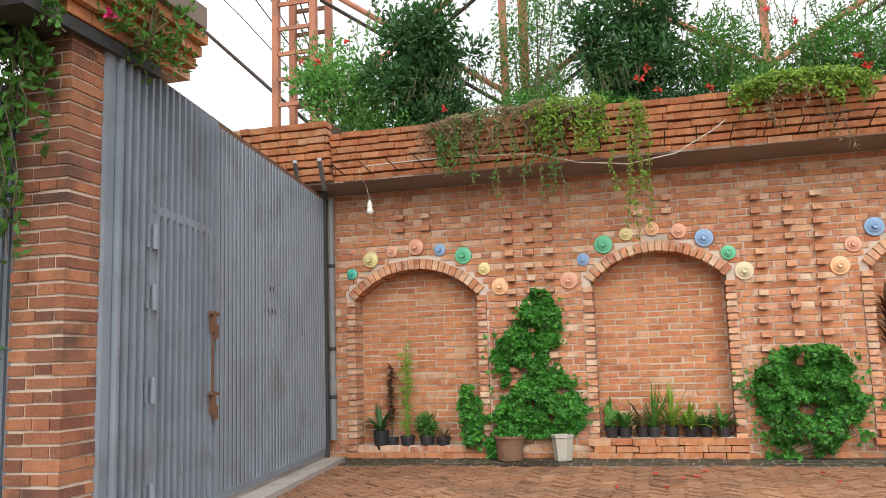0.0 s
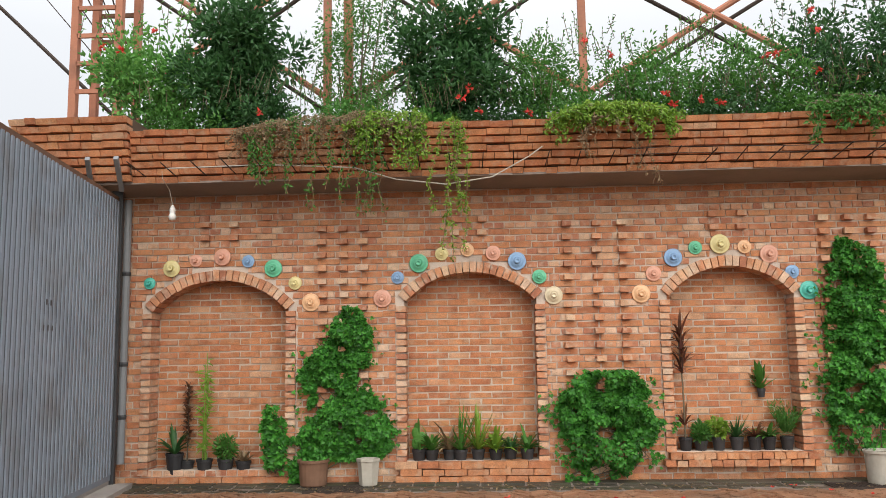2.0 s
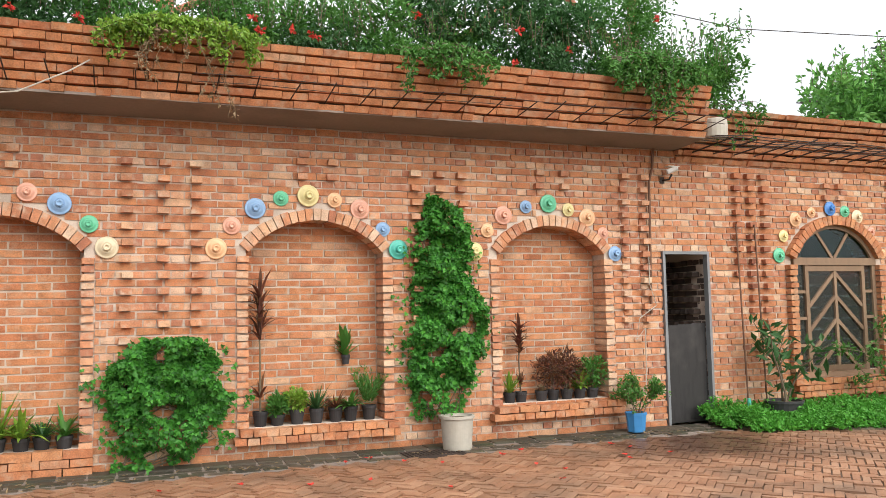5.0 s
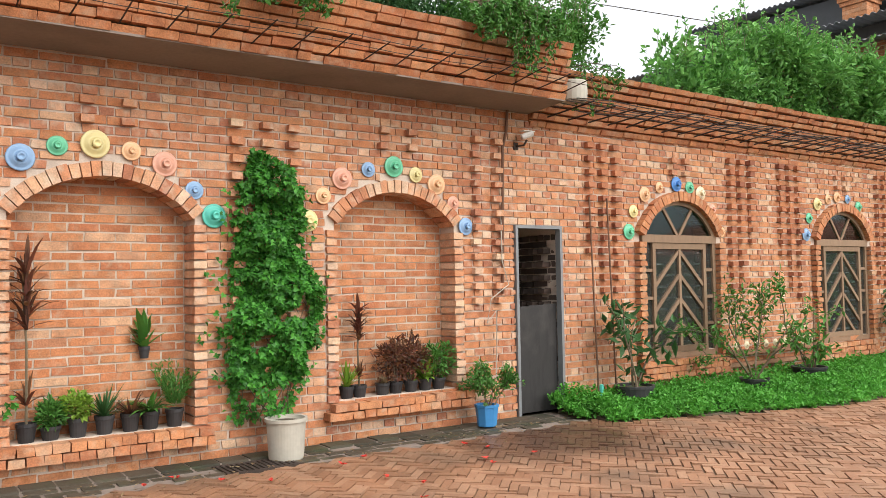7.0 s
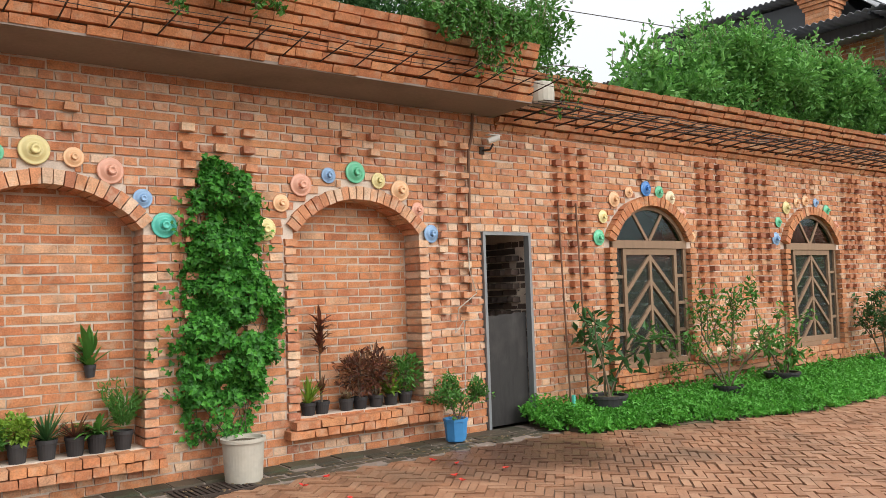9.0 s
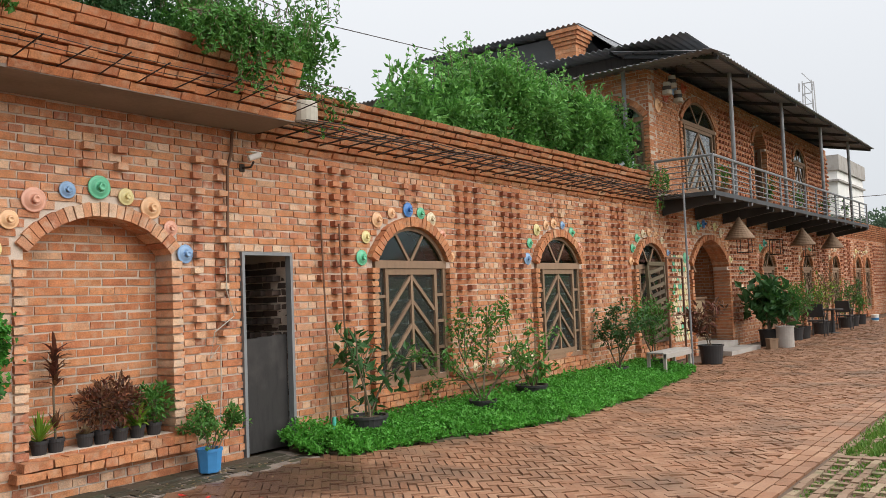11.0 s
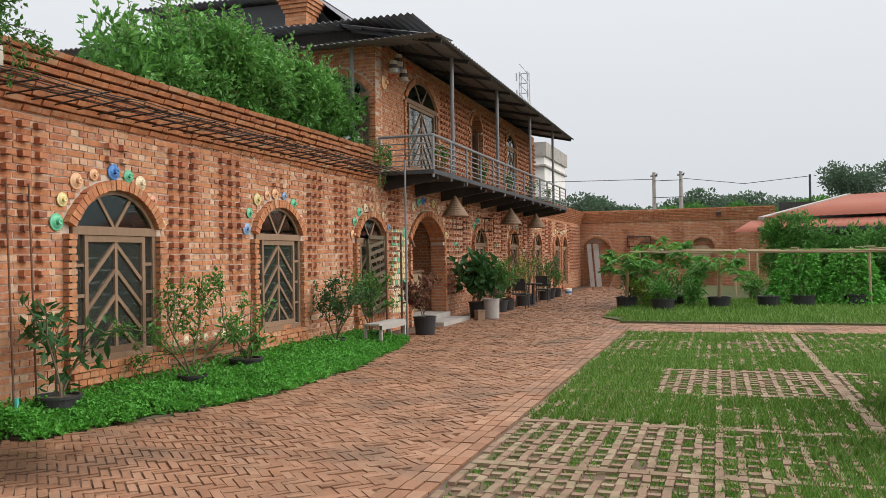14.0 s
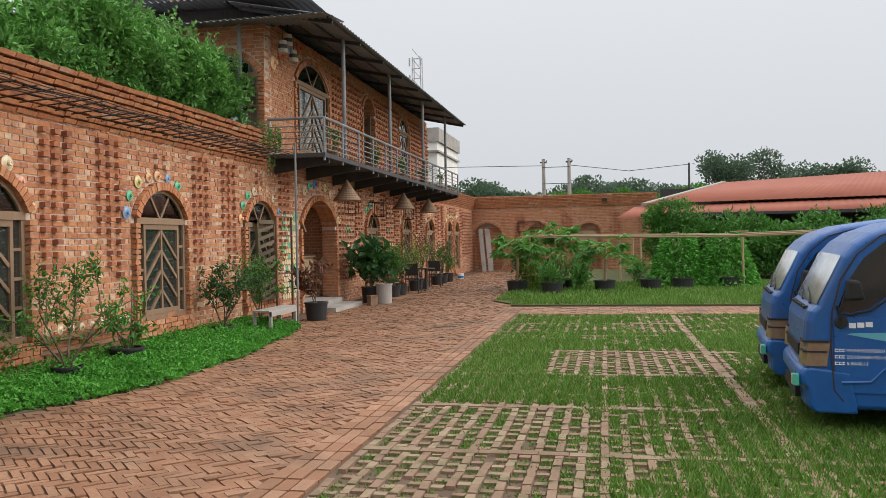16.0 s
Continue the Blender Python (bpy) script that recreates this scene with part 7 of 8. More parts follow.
    part("cargo_bed", Mesh().box(x0 - 0.01, x0 + 1.46, y0 - 3.75, y0 - 1.86, 0.50, 0.60).box(x0 - 0.01, x0 + 0.03, y0 - 3.75, y0 - 1.86, 0.60, 0.95).box(x0 + 1.42, x0 + 1.46, y0 - 3.75, y0 - 1.86, 0.60, 0.95).box(x0 + .03, x0 + 1.42, y0 - 1.90, y0 - 1.86, 0.60, 0.95), TRUCK_BLUE, t)
    return t


truck(11.55, -8.42, "blue light truck with amber headlamps parked on the grass")
truck(13.40, -8.50, "blue light truck parked behind another on the grass")

# ---- garden with trellis ----
def papaya(label, at, h, seed, mat, group="plants in the garden", leaf=0.34):
    """A bare stem with long stalks at its head, each ending in a drooping hand of leaflets."""
    r = random.Random(seed)
    t = thing("papaya_tree", label, "plant", group)
    p0 = Vector(at)
    lean = Vector((r.uniform(-.12, .12), r.uniform(-.12, .12), 1)) * h
    part("trunk", Mesh().tube([p0, p0 + lean * 0.5 + unit(r) * 0.03, p0 + lean], 0.05, 8, 0.028), BAMBOO, t)
    st, fo = Mesh(), Mesh()
    for k in range(38):
        b = p0 + lean * r.uniform(0.55, 1.0)
        a = r.uniform(0, 6.283)
        d = Vector((math.cos(a), math.sin(a), r.uniform(-.15, .7))).normalized()
        tip = b + d * r.uniform(0.35, 0.75) - Vector((0, 0, 0.06))
        st.tube([b, b.lerp(tip, 0.5) + Vector((0, 0, 0.05)), tip], 0.010, 5, 0.006)
        side = d.cross(Vector((0, 0, 1))).normalized()
        for j in range(9):
            u = (j - 4) * 0.42
            v = (d * math.cos(u) + side * math.sin(u) - Vector((0, 0, r.uniform(0.25, 0.8)))).normalized()
            l = leaf * r.uniform(0.75, 1.1)
            fo.leaf(tip, v, (Vector((0, 0, 1)) + unit(r) * 0.3).normalized(), l, l * 0.34, 0.2)
    part("stalk", st, LEAF_LIME, t, kind="stuff")
    part("foliage", fo, mat, t, kind="stuff")
    return t


for i, (x, y, h, n, mt, lab) in enumerate(((29.65, -4.2, 1.9, 420, LEAF_HEDGE, "papaya tree with broad leaves in a black tub"), (30.7, -5.3, 2.1, 420, LEAF_HEDGE, "papaya tree with broad leaves in a black tub"), (31.3, -4.7, 2.1, 380, LEAF_HEDGE, "tall leafy garden plant in a black tub"),
                                           (29.65, -6.85, 1.55, 330, LEAF_HEDGE, "small papaya tree in a black tub"), (30.0, -5.4, 1.4, 420, LEAF_HEDGE, "dense leafy plant among the papayas"), (30.3, -4.3, 1.3, 420, LEAF, "dense leafy plant among the papayas"), (28.6, -5.3, 0.8, 260, LEAF, "leafy dark garden plant beside the road"), (29.9, -4.8, 1.0, 260, LEAF_LIME, "yellow-green leafy plant beside the road"), (30.4, -6.1, 0.8, 220, LEAF_HEDGE, "arching strap-leaved garden plant"), (33.5, -7.9, 0.9, 240, LEAF_HEDGE, "leafy garden plant under the trellis"), (33.0, -6.0, 1.1, 260, LEAF, "leafy garden plant under the trellis"))):
    if h > 1.5:
        papaya(lab, (x, y, 0.3), h * 0.72, 400 + i, mt, leaf=0.32)
    else:
        shrub("garden_plant", lab, (x, y, 0.03), h, 0.45, 320, 0.26, mt, 400 + i, "plant", 0.22, "plants in the garden", depth=1, stems=5)
for i, (x, y) in enumerate(((29.63, -4.21), (28.5, -5.34), (30.7, -5.56), (29.64, -6.85), (30.1, -8.21), (30.6, -9.2), (30.95, -10.64))):
    t = thing("garden_tub", "black plastic tub standing in the grass", "tub", "black tubs in the garden")
    pot(t, (x, y, 0.03), 0.29, 0.32, 0.32, PLASTIC_BLACK)
for i, y in enumerate((-9.15, -10.6)):
    t = thing("bean_tent", "green bean vines climbing a tall tent of sticks", "vine", "bean tents in the garden")
    st, fo = Mesh(), Mesh()
    rr = random.Random(430 + i)
    for k in range(10):
        a = 2 * math.pi * k / 10
        part("stick", Mesh().tube([(31.6 + 0.75 * math.cos(a), y + 0.75 * math.sin(a), 0.03), (31.6, y, 1.75)], 0.012, 5), BAMBOO, t)
    for _ in range(2600):
        z = 0.08 + 1.62 * rr.random() ** 1.1
        w = 0.85 * (1 - z / 2.9) * (0.75 + 0.5 * rr.random())
        a = rr.uniform(0, 6.283)
        fo.leaf(Vector((31.6 + w * math.cos(a), y + w * math.sin(a), z)), (Vector((math.cos(a), math.sin(a), -.5)) + unit(rr) * .7).normalized(), unit(rr), rr.uniform(.09, .17), 0.11)
    part("foliage", fo, LEAF_BRIGHT, t, kind="stuff")
tr = thing("bamboo_trellis", "bamboo pole trellis over the vegetable garden", "trellis")
for x, y in ((30.0, -4.6), (33.6, -5.2), (34.7, -7.4), (34.7, -7.86), (33.9, -8.1), (30.8, -11.0), (33.4, -11.4), (30.2, -14.6)):
    part("post", Mesh().tube([(x, y, 0), (x + .03, y + .02, 1.68)], 0.035, 7), BAMBOO, tr)
for k, (x, z) in enumerate(((30.0, 1.70), (30.5, 1.66), (31.8, 1.74), (33.6, 1.70))):
    part("pole", Mesh().tube([(x, -4.3 - 0.2 * k, z), (x + .1, -7.5, z - .03), (x + .05, -10.8, z - .07), (x, -15, z + 0.04)], 0.028, 6), BAMBOO, tr)
for y in (-5.2, -7.4, -9.0, -11.0):
    part("pole", Mesh().tube([(29.9, y, 1.74), (34.8, y - .2, 1.76)], 0.022, 6), BAMBOO, tr)
for i, (x, y, z, rx, rz, n, mt) in enumerate(((37.5, -9.6, 1.6, 1.3, 1.3, 5600, LEAF), (37.4, -12.0, 1.3, 1.7, 1.1, 5600, LEAF), (37.4, -14.8, 1.3, 1.8, 1.1, 5600, LEAF), (38, -18, 1.4, 2.0, 1.2, 4400, LEAF), (36, -13.5, 0.95, 1.8, 0.9, 3600, LEAF), (36.5, -16.5, 1.0, 1.8, 1.0, 3600, LEAF), (37.5, -21, 1.3, 2.2, 1.2, 1800, LEAF))):
    roof_bush("large dark green bush in front of the shed", (x, y, z), (1.1, rx, rz), n, 0.20, mt, 450 + i, 0.0, name="garden_bush", slim=0.35)

# shed with the red roof
shed = tagged(new("shed"), "long open shed with a faded red tin roof", "shed", kind="structure")
def slope(nm, a, b, c, d, mat):
    ob = tin(nm, "", (a, b, c, d), mat, 60, 0.007, category="")
    ob.parent = shed
    del ob["kind"]
    return ob
slope("roof_lower", (38.6, -7.35, 2.42), (38.6, -26, 2.75), (40.0, -26, 3.15), (40.0, -8.1, 2.90), ROOF_RED)
slope("roof_upper", (39.9, -8.6, 3.02), (39.9, -26, 3.22), (45.0, -26, 4.7), (45.0, -12.5, 4.15), ROOF_RED)
part("hip", Mesh().hexa([(39.9, -8.6, 2.95), (40.1, -8.4, 2.95), (45.2, -12.3, 4.05), (45, -12.5, 4.05), (39.9, -8.6, 3.06), (40.1, -8.4, 3.06), (45.2, -12.3, 4.2), (45, -12.5, 4.2)]), CONCRETE, shed)
part("back_wall", Mesh().box(45.0, 45.2, -26, -9.5, 0, 3.9), DARK, shed)
for k in range(6):
    part("post", Mesh().box(38.8, 38.92, -9.0 - 3.2 * k, -8.88 - 3.2 * k, 0, 2.6), STEEL, shed)
part("purlin", Mesh().box(38.6, 38.7, -26, -8.3, 2.45, 2.56), STEEL, shed)

# ---- things along the far part of the wall ----
pan = thing("loose_shutter", "loose dark weathered louvred wooden shutter leaning on the wall", "shutter")
Q = Matrix.Translation((19.75, -0.14, 0.475)) @ Matrix.Rotation(radians(-2), 4, "X")
for a, b, c, d in ((0, 0.07, 0, 1.62), (0.83, 0.9, 0, 1.62), (0, 0.9, 0, 0.08), (0, 0.9, 1.54, 1.62)):
    part("frame_bar", Mesh().box(a, b, -0.03, 0.03, c, d, Q), STEM, pan)
for k in range(9):
    q = Mesh().beam(Q @ Vector((0.07, 0, 0.1 + k * 0.16)), Q @ Vector((0.83, 0, 0.22 + k * 0.16)), 0.03, 0.07)
    part("slat", q, STEM, pan)
ben = thing("bench", "low grey weathered wooden bench on the planting strip", "bench")
part("seat", Mesh().box(17.95, 19.25, -1.10, -0.80, 0.41, 0.44), CONCRETE, ben)
part("apron", Mesh().box(18.0, 19.2, -1.13, -1.09, 0.33, 0.41), CONCRETE, ben)
for x in (18.0, 19.15):
    for y in (-1.12, -0.82):
        part("leg", Mesh().box(x, x + .05, y, y + .05, 0.05, 0.41), CONCRETE, ben)
fr = thing("metal_rack", "rusty square-tube rack standing before the wall", "rack")
for x in (19.5, 20.3):
    part("upright", Mesh().box(x, x + .035, -0.62, -0.585, 0, 2.15), RUST, fr)
for z in (0.35, 1.0, 1.75, 2.12):
    part("bar", Mesh().box(19.54, 20.3, -0.62, -0.59, z, z + .03), RUST, fr)
mos = thing("plate_mosaic", "mosaic of round cream plates set in the wall beside the arch", "mosaic")
rr = random.Random(77)
for i in range(7):
    for j in range(15):
        x, z = 21.3 + i * 0.13 + (0.065 if j % 2 else 0), 0.45 + j * 0.125
        face = Matrix.Translation((x, -0.004, z)) @ Matrix.Rotation(radians(90), 4, "X")
        part("plate", Mesh().lathe([(0.045, 0.0), (0.062, 0.012), (0.05, 0.02), (0.03, 0.012), (0.004, 0.012)], 10, face), GLAZE[rr.choice(("cream", "cream", "cream", "yellow", "green"))], mos)
cabi = thing("wooden_cabinet", "pale wooden cabinet standing in the arched porch", "cabinet")
part("body", Mesh().box(23.9, 24.7, 0.55, 1.0, 0.22, 1.25), WOOD, cabi)
part("door", Mesh().box(23.94, 24.66, 0.53, 0.55, 0.28, 1.2), BAMBOO, cabi)
part("top", Mesh().box(23.86, 24.74, 0.5, 1.02, 1.25, 1.29), WOOD, cabi)
structure("porch_ceiling", Mesh().hexa([(22.3, 0.4, 3.0), (24.0, 0.4, 3.0), (24.0, 2.4, 3.0), (22.3, 2.4, 3.0), (22.3, 0.4, 3.04), (24.0, 0.4, 3.04), (24.0, 2.4, 3.04), (22.3, 2.4, 3.04)]).hexa([(23.9, 0.45, 1.9), (24.0, 0.45, 1.9), (24.0, 2.3, 1.9), (23.9, 2.3, 1.9), (22.9, 0.45, 3.0), (23.0, 0.45, 3.0), (23.0, 2.3, 3.0), (22.9, 2.3, 3.0)]), WOOD, "brown boarded stair soffit inside the porch", "soffit")


def cone_shade(x, y, z):
    t = thing("basket_lamp", "conical woven basket shade hanging under the balcony", "lamp", "basket lamps under the balcony")
    prof = [(0.34, 0.0)]
    for k in range(10):
        prof += [(0.34 - 0.03 * k, 0.045 * k + 0.01), (0.33 - 0.03 * k, 0.045 * k + 0.035)]
    prof += [(0.03, 0.50)]
    part("shade", Mesh().lathe(prof, 22, Matrix.Translation((x, y, z))), WOOD, t)
    part("cord", Mesh().tube([(x, y, z + 0.48), (x, y, 3.41)], 0.008, 5), IRON, t)


for x in (23.6, 29.3, 33.0):
    cone_shade(x, -0.75, 2.62)
for x in (25.2, 28.0, 31.6):
    lt = thing("lantern_cage", "small wire cage lantern on the wall", "lamp", "wire lanterns")
    for a in (-.14, .14):
        for b in (-.50, -.22):
            part("wire", Mesh().tube([(x + a, b, 2.35), (x + a, b, 2.75)], 0.01, 4), IRON, lt)
    for z in (2.35, 2.75):
        part("ring", Mesh().box(x - .15, x + .15, -.51, -.49, z, z + .02).box(x - .15, x + .15, -.23, -.21, z, z + .02).box(x - .15, x - .13, -.49, -.23, z, z + .02).box(x + .13, x + .15, -.49, -.23, z, z + .02), IRON, lt)
    part("arm", Mesh().tube([(x, 0, 2.78), (x, -0.36, 2.78)], 0.012, 5), IRON, lt)
shrub("croton", "dark maroon and green croton beside the porch", (20.75, -0.95, 0.35), 0.85, 0.3, 360, 0.16, LEAF_RED, 501, "plant", 0.4, depth=2, stems=4)
planter("plant_pot", "black plastic pot beside the porch", (20.75, -0.95, 0.0), 0.20, 0.24, 0.38, PLASTIC_BLACK)
shrub("large_leaved_plant", "dark large-leaved plant in a black pot", (25.6, -0.75, 0.4), 1.0, 0.45, 330, 0.30, LEAF_DARK, 502, "plant", 0.6, depth=2, stems=3)
planter("plant_pot", "brown plastic pot by the porch", (25.6, -0.75, 0.0), 0.24, 0.28, 0.42, PLASTIC_BLACK)
shrub("palm_shrub", "bright green drooping palm shrub in a cement pot", (25.9, -1.15, 0.5), 0.95, 0.5, 900, 0.2, LEAF, 503, "plant", 0.16, depth=2, stems=6)
planter("plant_pot", "grey cement cylinder pot", (25.2, -1.2, 0.0), 0.20, 0.21, 0.52, CONCRETE)
planter("clay_block", "small square brown clay pot", (24.6, -1.05, 0.0), 0.14, 0.15, 0.26, WOOD, 4)
for i, (x, h, mt) in enumerate(((26.8, 0.8, LEAF_RED), (27.8, 0.9, LEAF_DARK), (28.6, 0.7, LEAF_RED), (30.8, 1.5, LEAF_LIME), (31.6, 1.9, LEAF_DRY), (34.2, 1.2, LEAF), (35.2, 1.4, LEAF_DARK), (36.4, 0.8, LEAF))):
    shrub("pot_plant", "leafy plant in a black pot by the wall", (x, -0.75, 0.3), h, 0.3, 220, 0.15, mt, 510 + i, "plant", 0.3, "pot plants along the far wall", depth=1, stems=4)
    planter("plant_pot", "black plastic pot by the wall", (x, -0.75, 0.0), 0.2, 0.24, 0.34, PLASTIC_BLACK)


def chair(x, y, turn):
    t = thing("garden_chair", "grey metal garden chair beside the wall", "chair", "chairs along the wall")
    m = Matrix.Translation((x, y, 0)) @ Matrix.Rotation(turn, 4, "Z")
    part("seat", Mesh().box(-.22, .22, -.22, .22, .42, .46, m), STEEL, t)
    part("backrest", Mesh().hexa([m @ Vector(p) for p in ((-.22, .20, .55), (.22, .20, .55), (.22, .24, .55), (-.22, .24, .55), (-.20, .28, .92), (.20, .28, .92), (.20, .32, .92), (-.20, .32, .92))]), STEEL, t)
    for a in (-.2, .2):
        for b in (-.2, .2):
            part("leg", Mesh().tube([m @ Vector((a, b, 0)), m @ Vector((a * .95, b, .44 if b < 0 else .9))], 0.016, 6), STEEL, t)
        part("armrest", Mesh().tube([m @ Vector((a, -.2, .44)), m @ Vector((a, -.2, .64)), m @ Vector((a, .24, .66))], 0.016, 6), STEEL, t)
    return t


c0 = chair(29.6, -0.95, radians(90))
copy_thing(c0, Matrix.Translation((33.1 - 29.6, 0, 0)))
tab = thing("side_table", "small dark round table between the chairs", "table")
part("tabletop", Mesh().lathe([(0.30, 0.68), (0.31, 0.70), (0.30, 0.72)], 20, Matrix.Translation((31.2, -1.0, 0))), DARK, tab)
part("pedestal", Mesh().lathe([(0.2, 0.0), (0.05, 0.03), (0.04, 0.68)], 12, Matrix.Translation((31.2, -1.0, 0))), STEEL, tab)
bk = thing("paint_bucket", "small white bucket with a blue band", "bucket")
part("shell", Mesh().lathe([(0.12, 0), (0.14, 0.24), (0.13, 0.25)], 16, Matrix.Translation((38.5, -0.9, 0))), PLASTER, bk)
part("band", Mesh().lathe([(0.131, 0.05), (0.14, 0.13)], 16, Matrix.Translation((38.5, -0.9, 0))), BLUE_TUB, bk)
for i, (y, w) in enumerate(((-0.62, 0.22), (-0.95, 0.26))):
    pk = thing("plank", "pale weathered plank leaning in the blind arch", "plank", "planks in the blind arch")
    part("board", Mesh().hexa([(46.6, y - w, 0), (46.65, y - w, 0), (46.65, y, 0), (46.6, y, 0), (47.3, y - w + .28, 2.2), (47.35, y - w + .28, 2.2), (47.35, y + .28, 2.2), (47.3, y + .28, 2.2)]), CONCRETE, pk)
st = thing("trestle", "leaning wooden ladder and metal trestle by the end wall", "trestle")
part("rail", Mesh().beam((46.4, -1.6, 0), (47.2, -2.4, 1.5), 0.06), WOOD, st)
part("rail", Mesh().beam((46.0, -2.3, 0.8), (46.0, -3.3, 0.8), 0.05), POST_PAINT, st)
for y in (-2.3, -3.3):
    part("leg", Mesh().beam((46.0, y, 0), (46.0, y, 1.4), 0.05), POST_PAINT, st)
bd = thing("board", "pale board standing in the end wall's arch", "board")
part("sheet", Mesh().hexa([(46.9, -6.5, 0.9), (46.95, -6.5, 0.9), (46.95, -5.5, 0.9), (46.9, -5.5, 0.9), (47.3, -6.4, 2.0), (47.35, -6.4, 2.0), (47.35, -5.6, 2.0), (47.3, -5.6, 2.0)]), BRICK_PALE, bd)
frm = thing("wall_frame", "empty dark iron frame hanging on the end wall", "frame")
for a, b, c, d in ((-3.6, -2.4, 2.5, 2.55), (-3.6, -2.4, 2.0, 2.04), (-3.6, -3.56, 2.0, 2.55), (-2.44, -2.4, 2.0, 2.55)):
    part("bar", Mesh().box(47.36, 47.42, a, b, c, d), IRON, frm)
fl = thing("flood_lamp", "small black flood lamp on the end wall parapet", "lamp")
part("head", Mesh().box(47.15, 47.42, -7.0, -6.75, 3.5, 3.65), IRON, fl)
# white boards behind the balcony doors, baskets at the corner
structure("curtain_upper", Mesh().box(22.3, 24.5, 0.22, 0.24, UZ0 + 0.1, 5.4).box(31.8, 33.2, 0.22, 0.24, UZ0 + 0.1, 5.4), PLASTER, "white curtains behind the balcony doors", "curtain")
for bx_, z in ((21.15, 5.82), (21.45, 5.55), (20.85, 5.62)):
    bs = thing("hanging_basket", "dark and white banded woven basket at the corner", "basket", "banded baskets")
    for k in range(3):
        if k == 0:
            part("cord", Mesh().tube([(bx_, -0.28, z + 0.2), (bx_, -0.28, 6.36)], 0.006, 5), IRON, bs)
        part("band", Mesh().lathe([(0.10 - 0.012 * k, 0), (0.105 - 0.012 * k, 0.085)], 16, Matrix.Translation((bx_, -0.28, z + 0.085 * k))), CREAM if k != 1 else DARK, bs)
for i, x in enumerate((22.2, 25.5, 28.8, 31.5, 34.5)):
    shrub("balcony_plant", "small potted plant on the balcony", (x, -0.9, 3.6), 0.6, 0.2, 140, 0.1, LEAF, 540 + i, "plant", 0.4, "plants on the balcony", depth=1, stems=3)
    planter("plant_pot", "small clay pot on the balcony", (x, -0.9, 3.46), 0.10, 0.13, 0.2, BRICK_PAVE)
# saucers along the low ledge between the windows
led = Mesh().box(13.35, 15.45, -0.13, 0.0, 0.44, 0.50)
structure("ledge_pipe", led.box(13.35, 15.45, -0.1, 0.0, 0.28, 0.33), BRICK_PAVE, "narrow brick ledge between the windows", "ledge")
for k in range(9):
    lid(13.5 + 0.22 * k, 0.56, "cream", 0.055, 0, -0.1)

# ---- distance ----
def tree(x, y, h, spread, seed, mat=LEAF_FAR, n=9000, size=0.26):
    rr = random.Random(seed)
    t = thing("tree", "hazy broad-crowned tree beyond the boundary wall", "tree", "trees beyond the wall")
    tk, fo = Mesh(), Mesh()
    tk.tube([(x, y, -0.1), (x + .2, y, h * 0.3), (x, y + .3, h * 0.6)], h * 0.035, 8, h * 0.015)
    for k in range(12):
        c = Vector((x + rr.uniform(-.6, .6) * spread, y + rr.uniform(-.8, .8) * spread, h * rr.uniform(0.5, 0.88)))
        tk.tube([(x, y, h * 0.45), c], h * 0.012, 5, h * 0.004)
        cloud(fo, c, (spread * 0.34, spread * 0.36, h * 0.13), n // 12, size, rr, 0.7)
    part("trunk", tk, STEM, t)
    part("crown", fo, mat, t, kind="stuff")


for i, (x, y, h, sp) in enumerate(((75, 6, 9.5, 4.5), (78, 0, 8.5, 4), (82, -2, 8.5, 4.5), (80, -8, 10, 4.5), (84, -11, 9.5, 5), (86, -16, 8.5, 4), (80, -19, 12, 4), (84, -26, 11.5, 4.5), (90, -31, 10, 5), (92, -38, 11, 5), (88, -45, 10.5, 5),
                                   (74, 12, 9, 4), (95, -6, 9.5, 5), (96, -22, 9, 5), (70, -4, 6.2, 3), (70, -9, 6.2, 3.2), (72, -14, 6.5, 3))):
    # LEAF_FAR carries the haze in its colour; the last three trees go without
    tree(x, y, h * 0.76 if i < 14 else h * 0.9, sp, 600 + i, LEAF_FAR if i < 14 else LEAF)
for i, (x, y) in enumerate(((38.2, 1.2), (39.6, 1.4))):
    roof_bush("green bush on the roof beyond the balcony", (x, y, 4.4), (0.8, 0.7, 0.8), 1500, 0.14, LEAF, 640 + i)
bld = thing("apartment_building", "pale stained concrete building far beyond the balcony", "building")
part("wall", Mesh().box(74, 84, 7.2, 15, 0, 10.2), PLASTER, bld)
part("parapet", Mesh().box(73.8, 84.2, 7.0, 15.2, 10.2, 11.4), CONCRETE, bld)
for z in (2.5, 5.4, 8.2):
    for y in (8.2, 11.0):
        w = part("window", Mesh().box(73.93, 74.02, y, y + 1.2, z - 0.7, z + 0.7), DARK, bld)
        part("sill", Mesh().box(73.85, 74.02, y - .1, y + 1.3, z - .8, z - .7), CONCRETE, w)
    part("ledge", Mesh().box(73.6, 84, 7.0, 15, z + 1.1, z + 1.25), CONCRETE, bld)
tw = thing("radio_tower", "far hazy red and white lattice radio tower", "tower")
# pale grey takes the place of haze in front of the tower
TG = material("hazy_grey_steel", [(0.42, 0.42, 0.43), (0.5, 0.5, 0.5)], rough=0.7, pieces=False, bump=0)
TX, TY, TH = 150, 26, 35
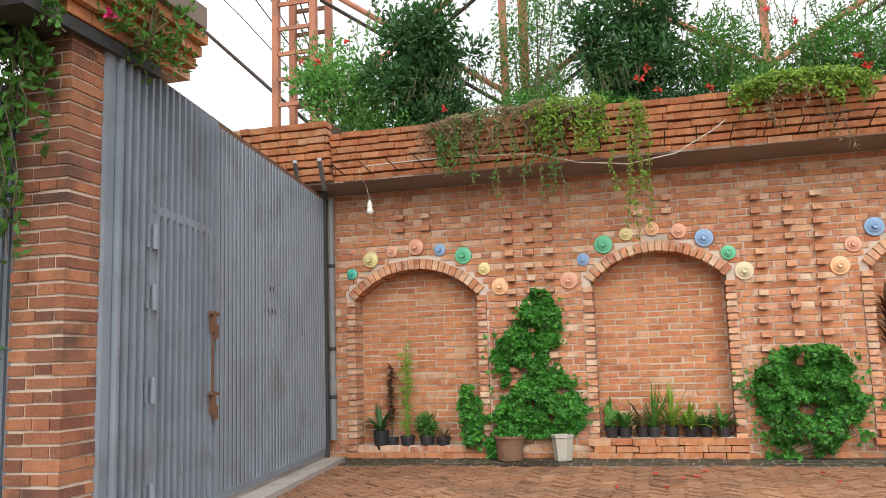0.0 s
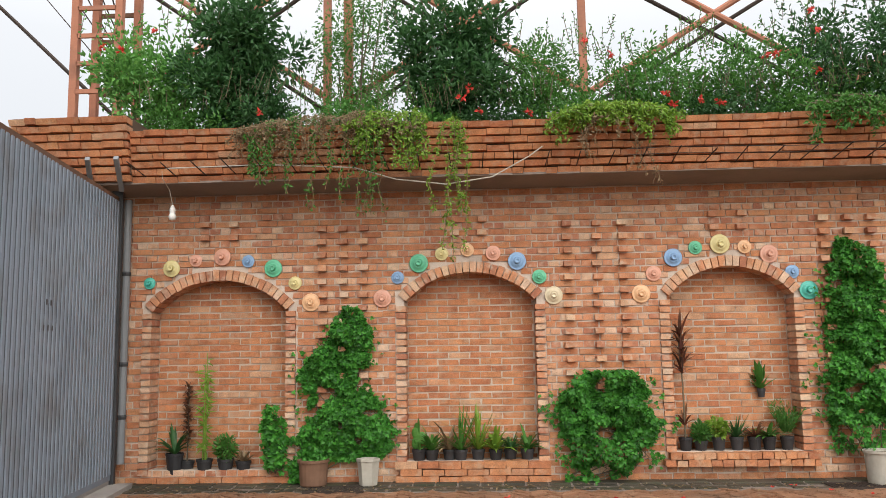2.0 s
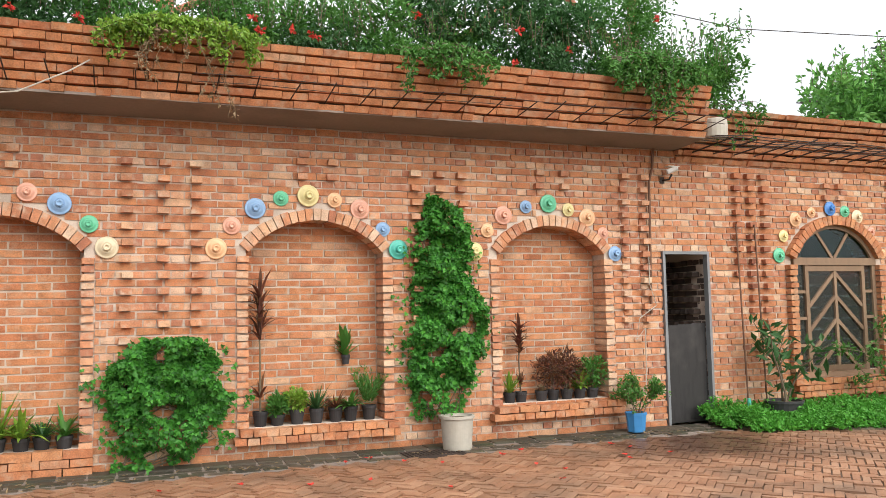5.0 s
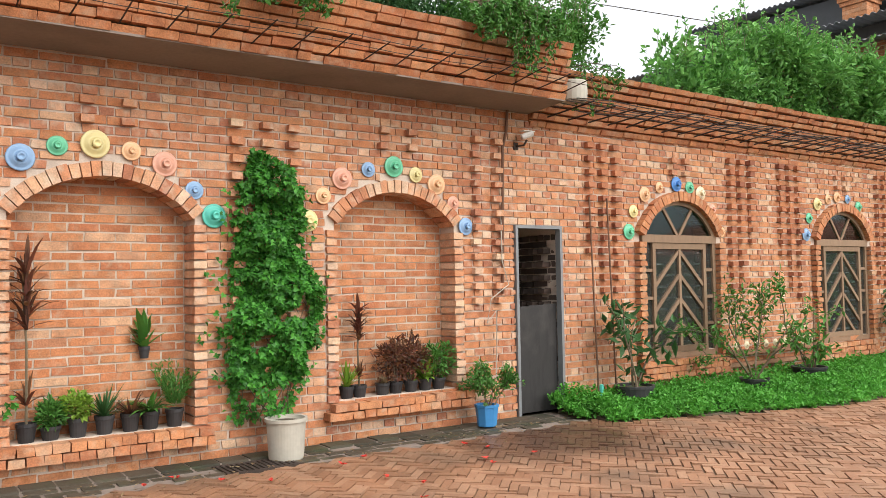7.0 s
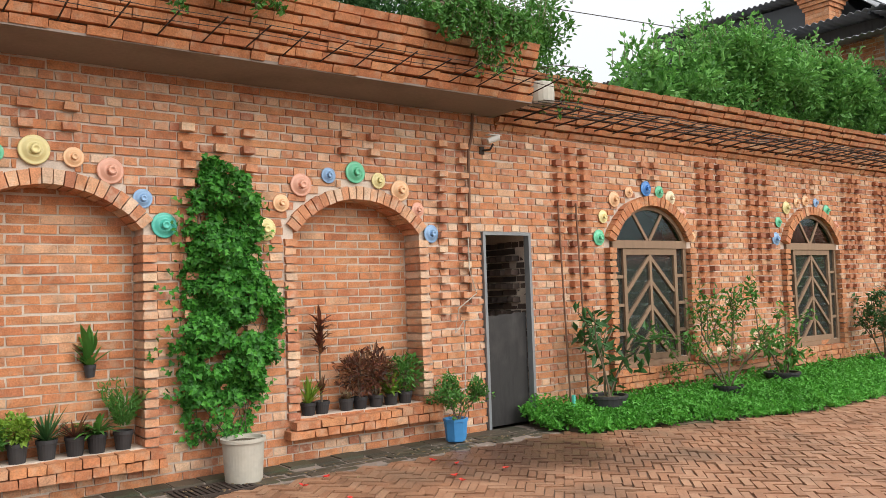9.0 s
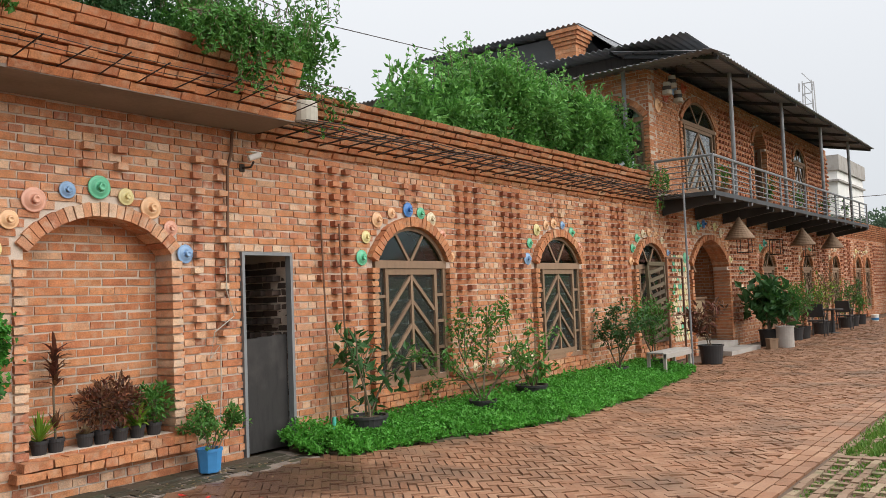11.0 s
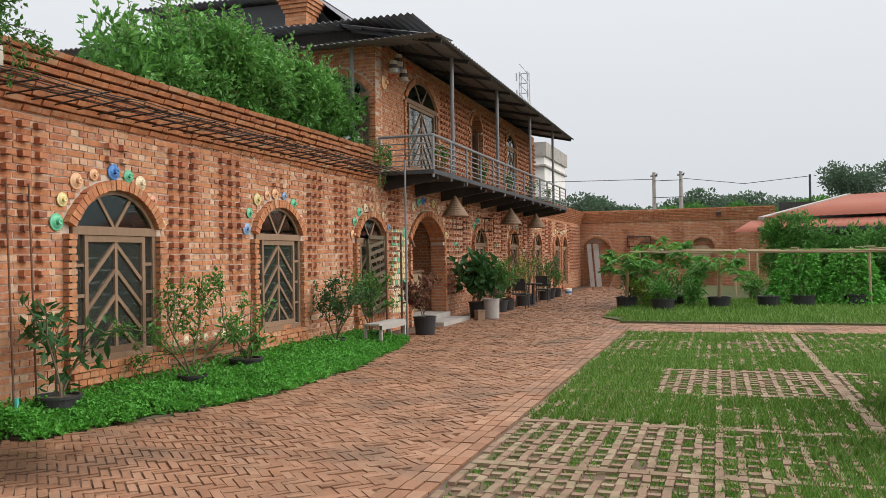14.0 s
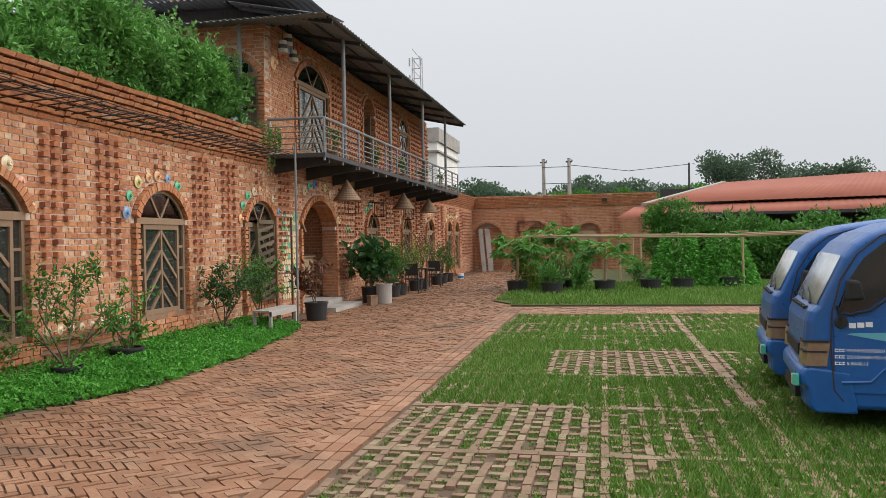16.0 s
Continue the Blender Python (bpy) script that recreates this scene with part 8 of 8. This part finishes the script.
for a, b in ((-1.2, -1.2), (1.2, -1.2), (1.2, 1.2), (-1.2, 1.2)):
    part("leg", Mesh().beam((TX + a * 1.1, TY + b * 1.1, 0), (TX + a * 0.6, TY + b * 0.6, TH), 0.13), TG, tw)
for k in range(18):
    z = 4 + k * 1.8
    f = 1.1 - 0.5 * z / TH
    part("ring", Mesh().beam((TX - 1.2 * f, TY - 1.2 * f, z), (TX - 1.2 * f, TY + 1.2 * f, z), 0.14).beam((TX - 1.2 * f, TY - 1.2 * f, z), (TX - 1.2 * f, TY + 1.2 * f, z + 1.8), 0.12), TG, tw)
for z in (TH - 1, TH - 4, TH - 8):
    for s in (-1.1, 0.9):
        part("antenna", Mesh().box(TX - 1.8, TX - 1.6, TY + s, TY + s + 0.25, z - 0.9, z + 0.5), TG, tw)
for y in (-2.9, -4.6):
    up = thing("utility_pole", "grey concrete utility pole beyond the end wall", "pole", "utility poles")
    part("shaft", Mesh().tube([(60, y, 0), (60, y, 7.0)], 0.16, 8, 0.11), CONCRETE, up)
    part("bracket", Mesh().box(59.92, 60.08, y - .22, y + .22, 6.72, 6.80), STEEL, up)
    part("insulator", Mesh().lathe([(0.03, 0.0), (0.06, 0.05), (0.03, 0.12)], 8, Matrix.Translation((60, y - .2, 6.8))), CONCRETE, up)
tie = thing("pole_tie", "steel bars tying two utility poles together", "steel bars")
for z in (5.3, 6.4):
    part("bar", Mesh().box(59.8, 59.84, -4.65, -2.85, z, z + 0.04), STEEL, tie)
up = thing("utility_pole", "thin dark utility pole beyond the end wall", "pole", "utility poles")
part("shaft", Mesh().tube([(62, -12.5, 0), (62, -12.5, 6.6)], 0.09, 8, 0.07), STEEL, up)
ln = thing("overhead_line", "thin overhead wire between the poles", "cable")
part("wire", Mesh().tube([(60, -4.6, 6.55), (61, -8.5, 6.1), (62, -12.5, 6.5)], 0.02, 4), IRON, ln)
part("wire", Mesh().tube([(60, -2.9, 6.55), (56, 3, 6.3), (50, 12, 7.0)], 0.02, 4), IRON, ln)
lw = thing("overhead_line", "thin overhead wire above the roof garden", "cable")
part("wire", Mesh().tube([(9, 6, 8.2), (16, 5.5, 7.4), (22, 5, 7.6)], 0.012, 4), IRON, lw)
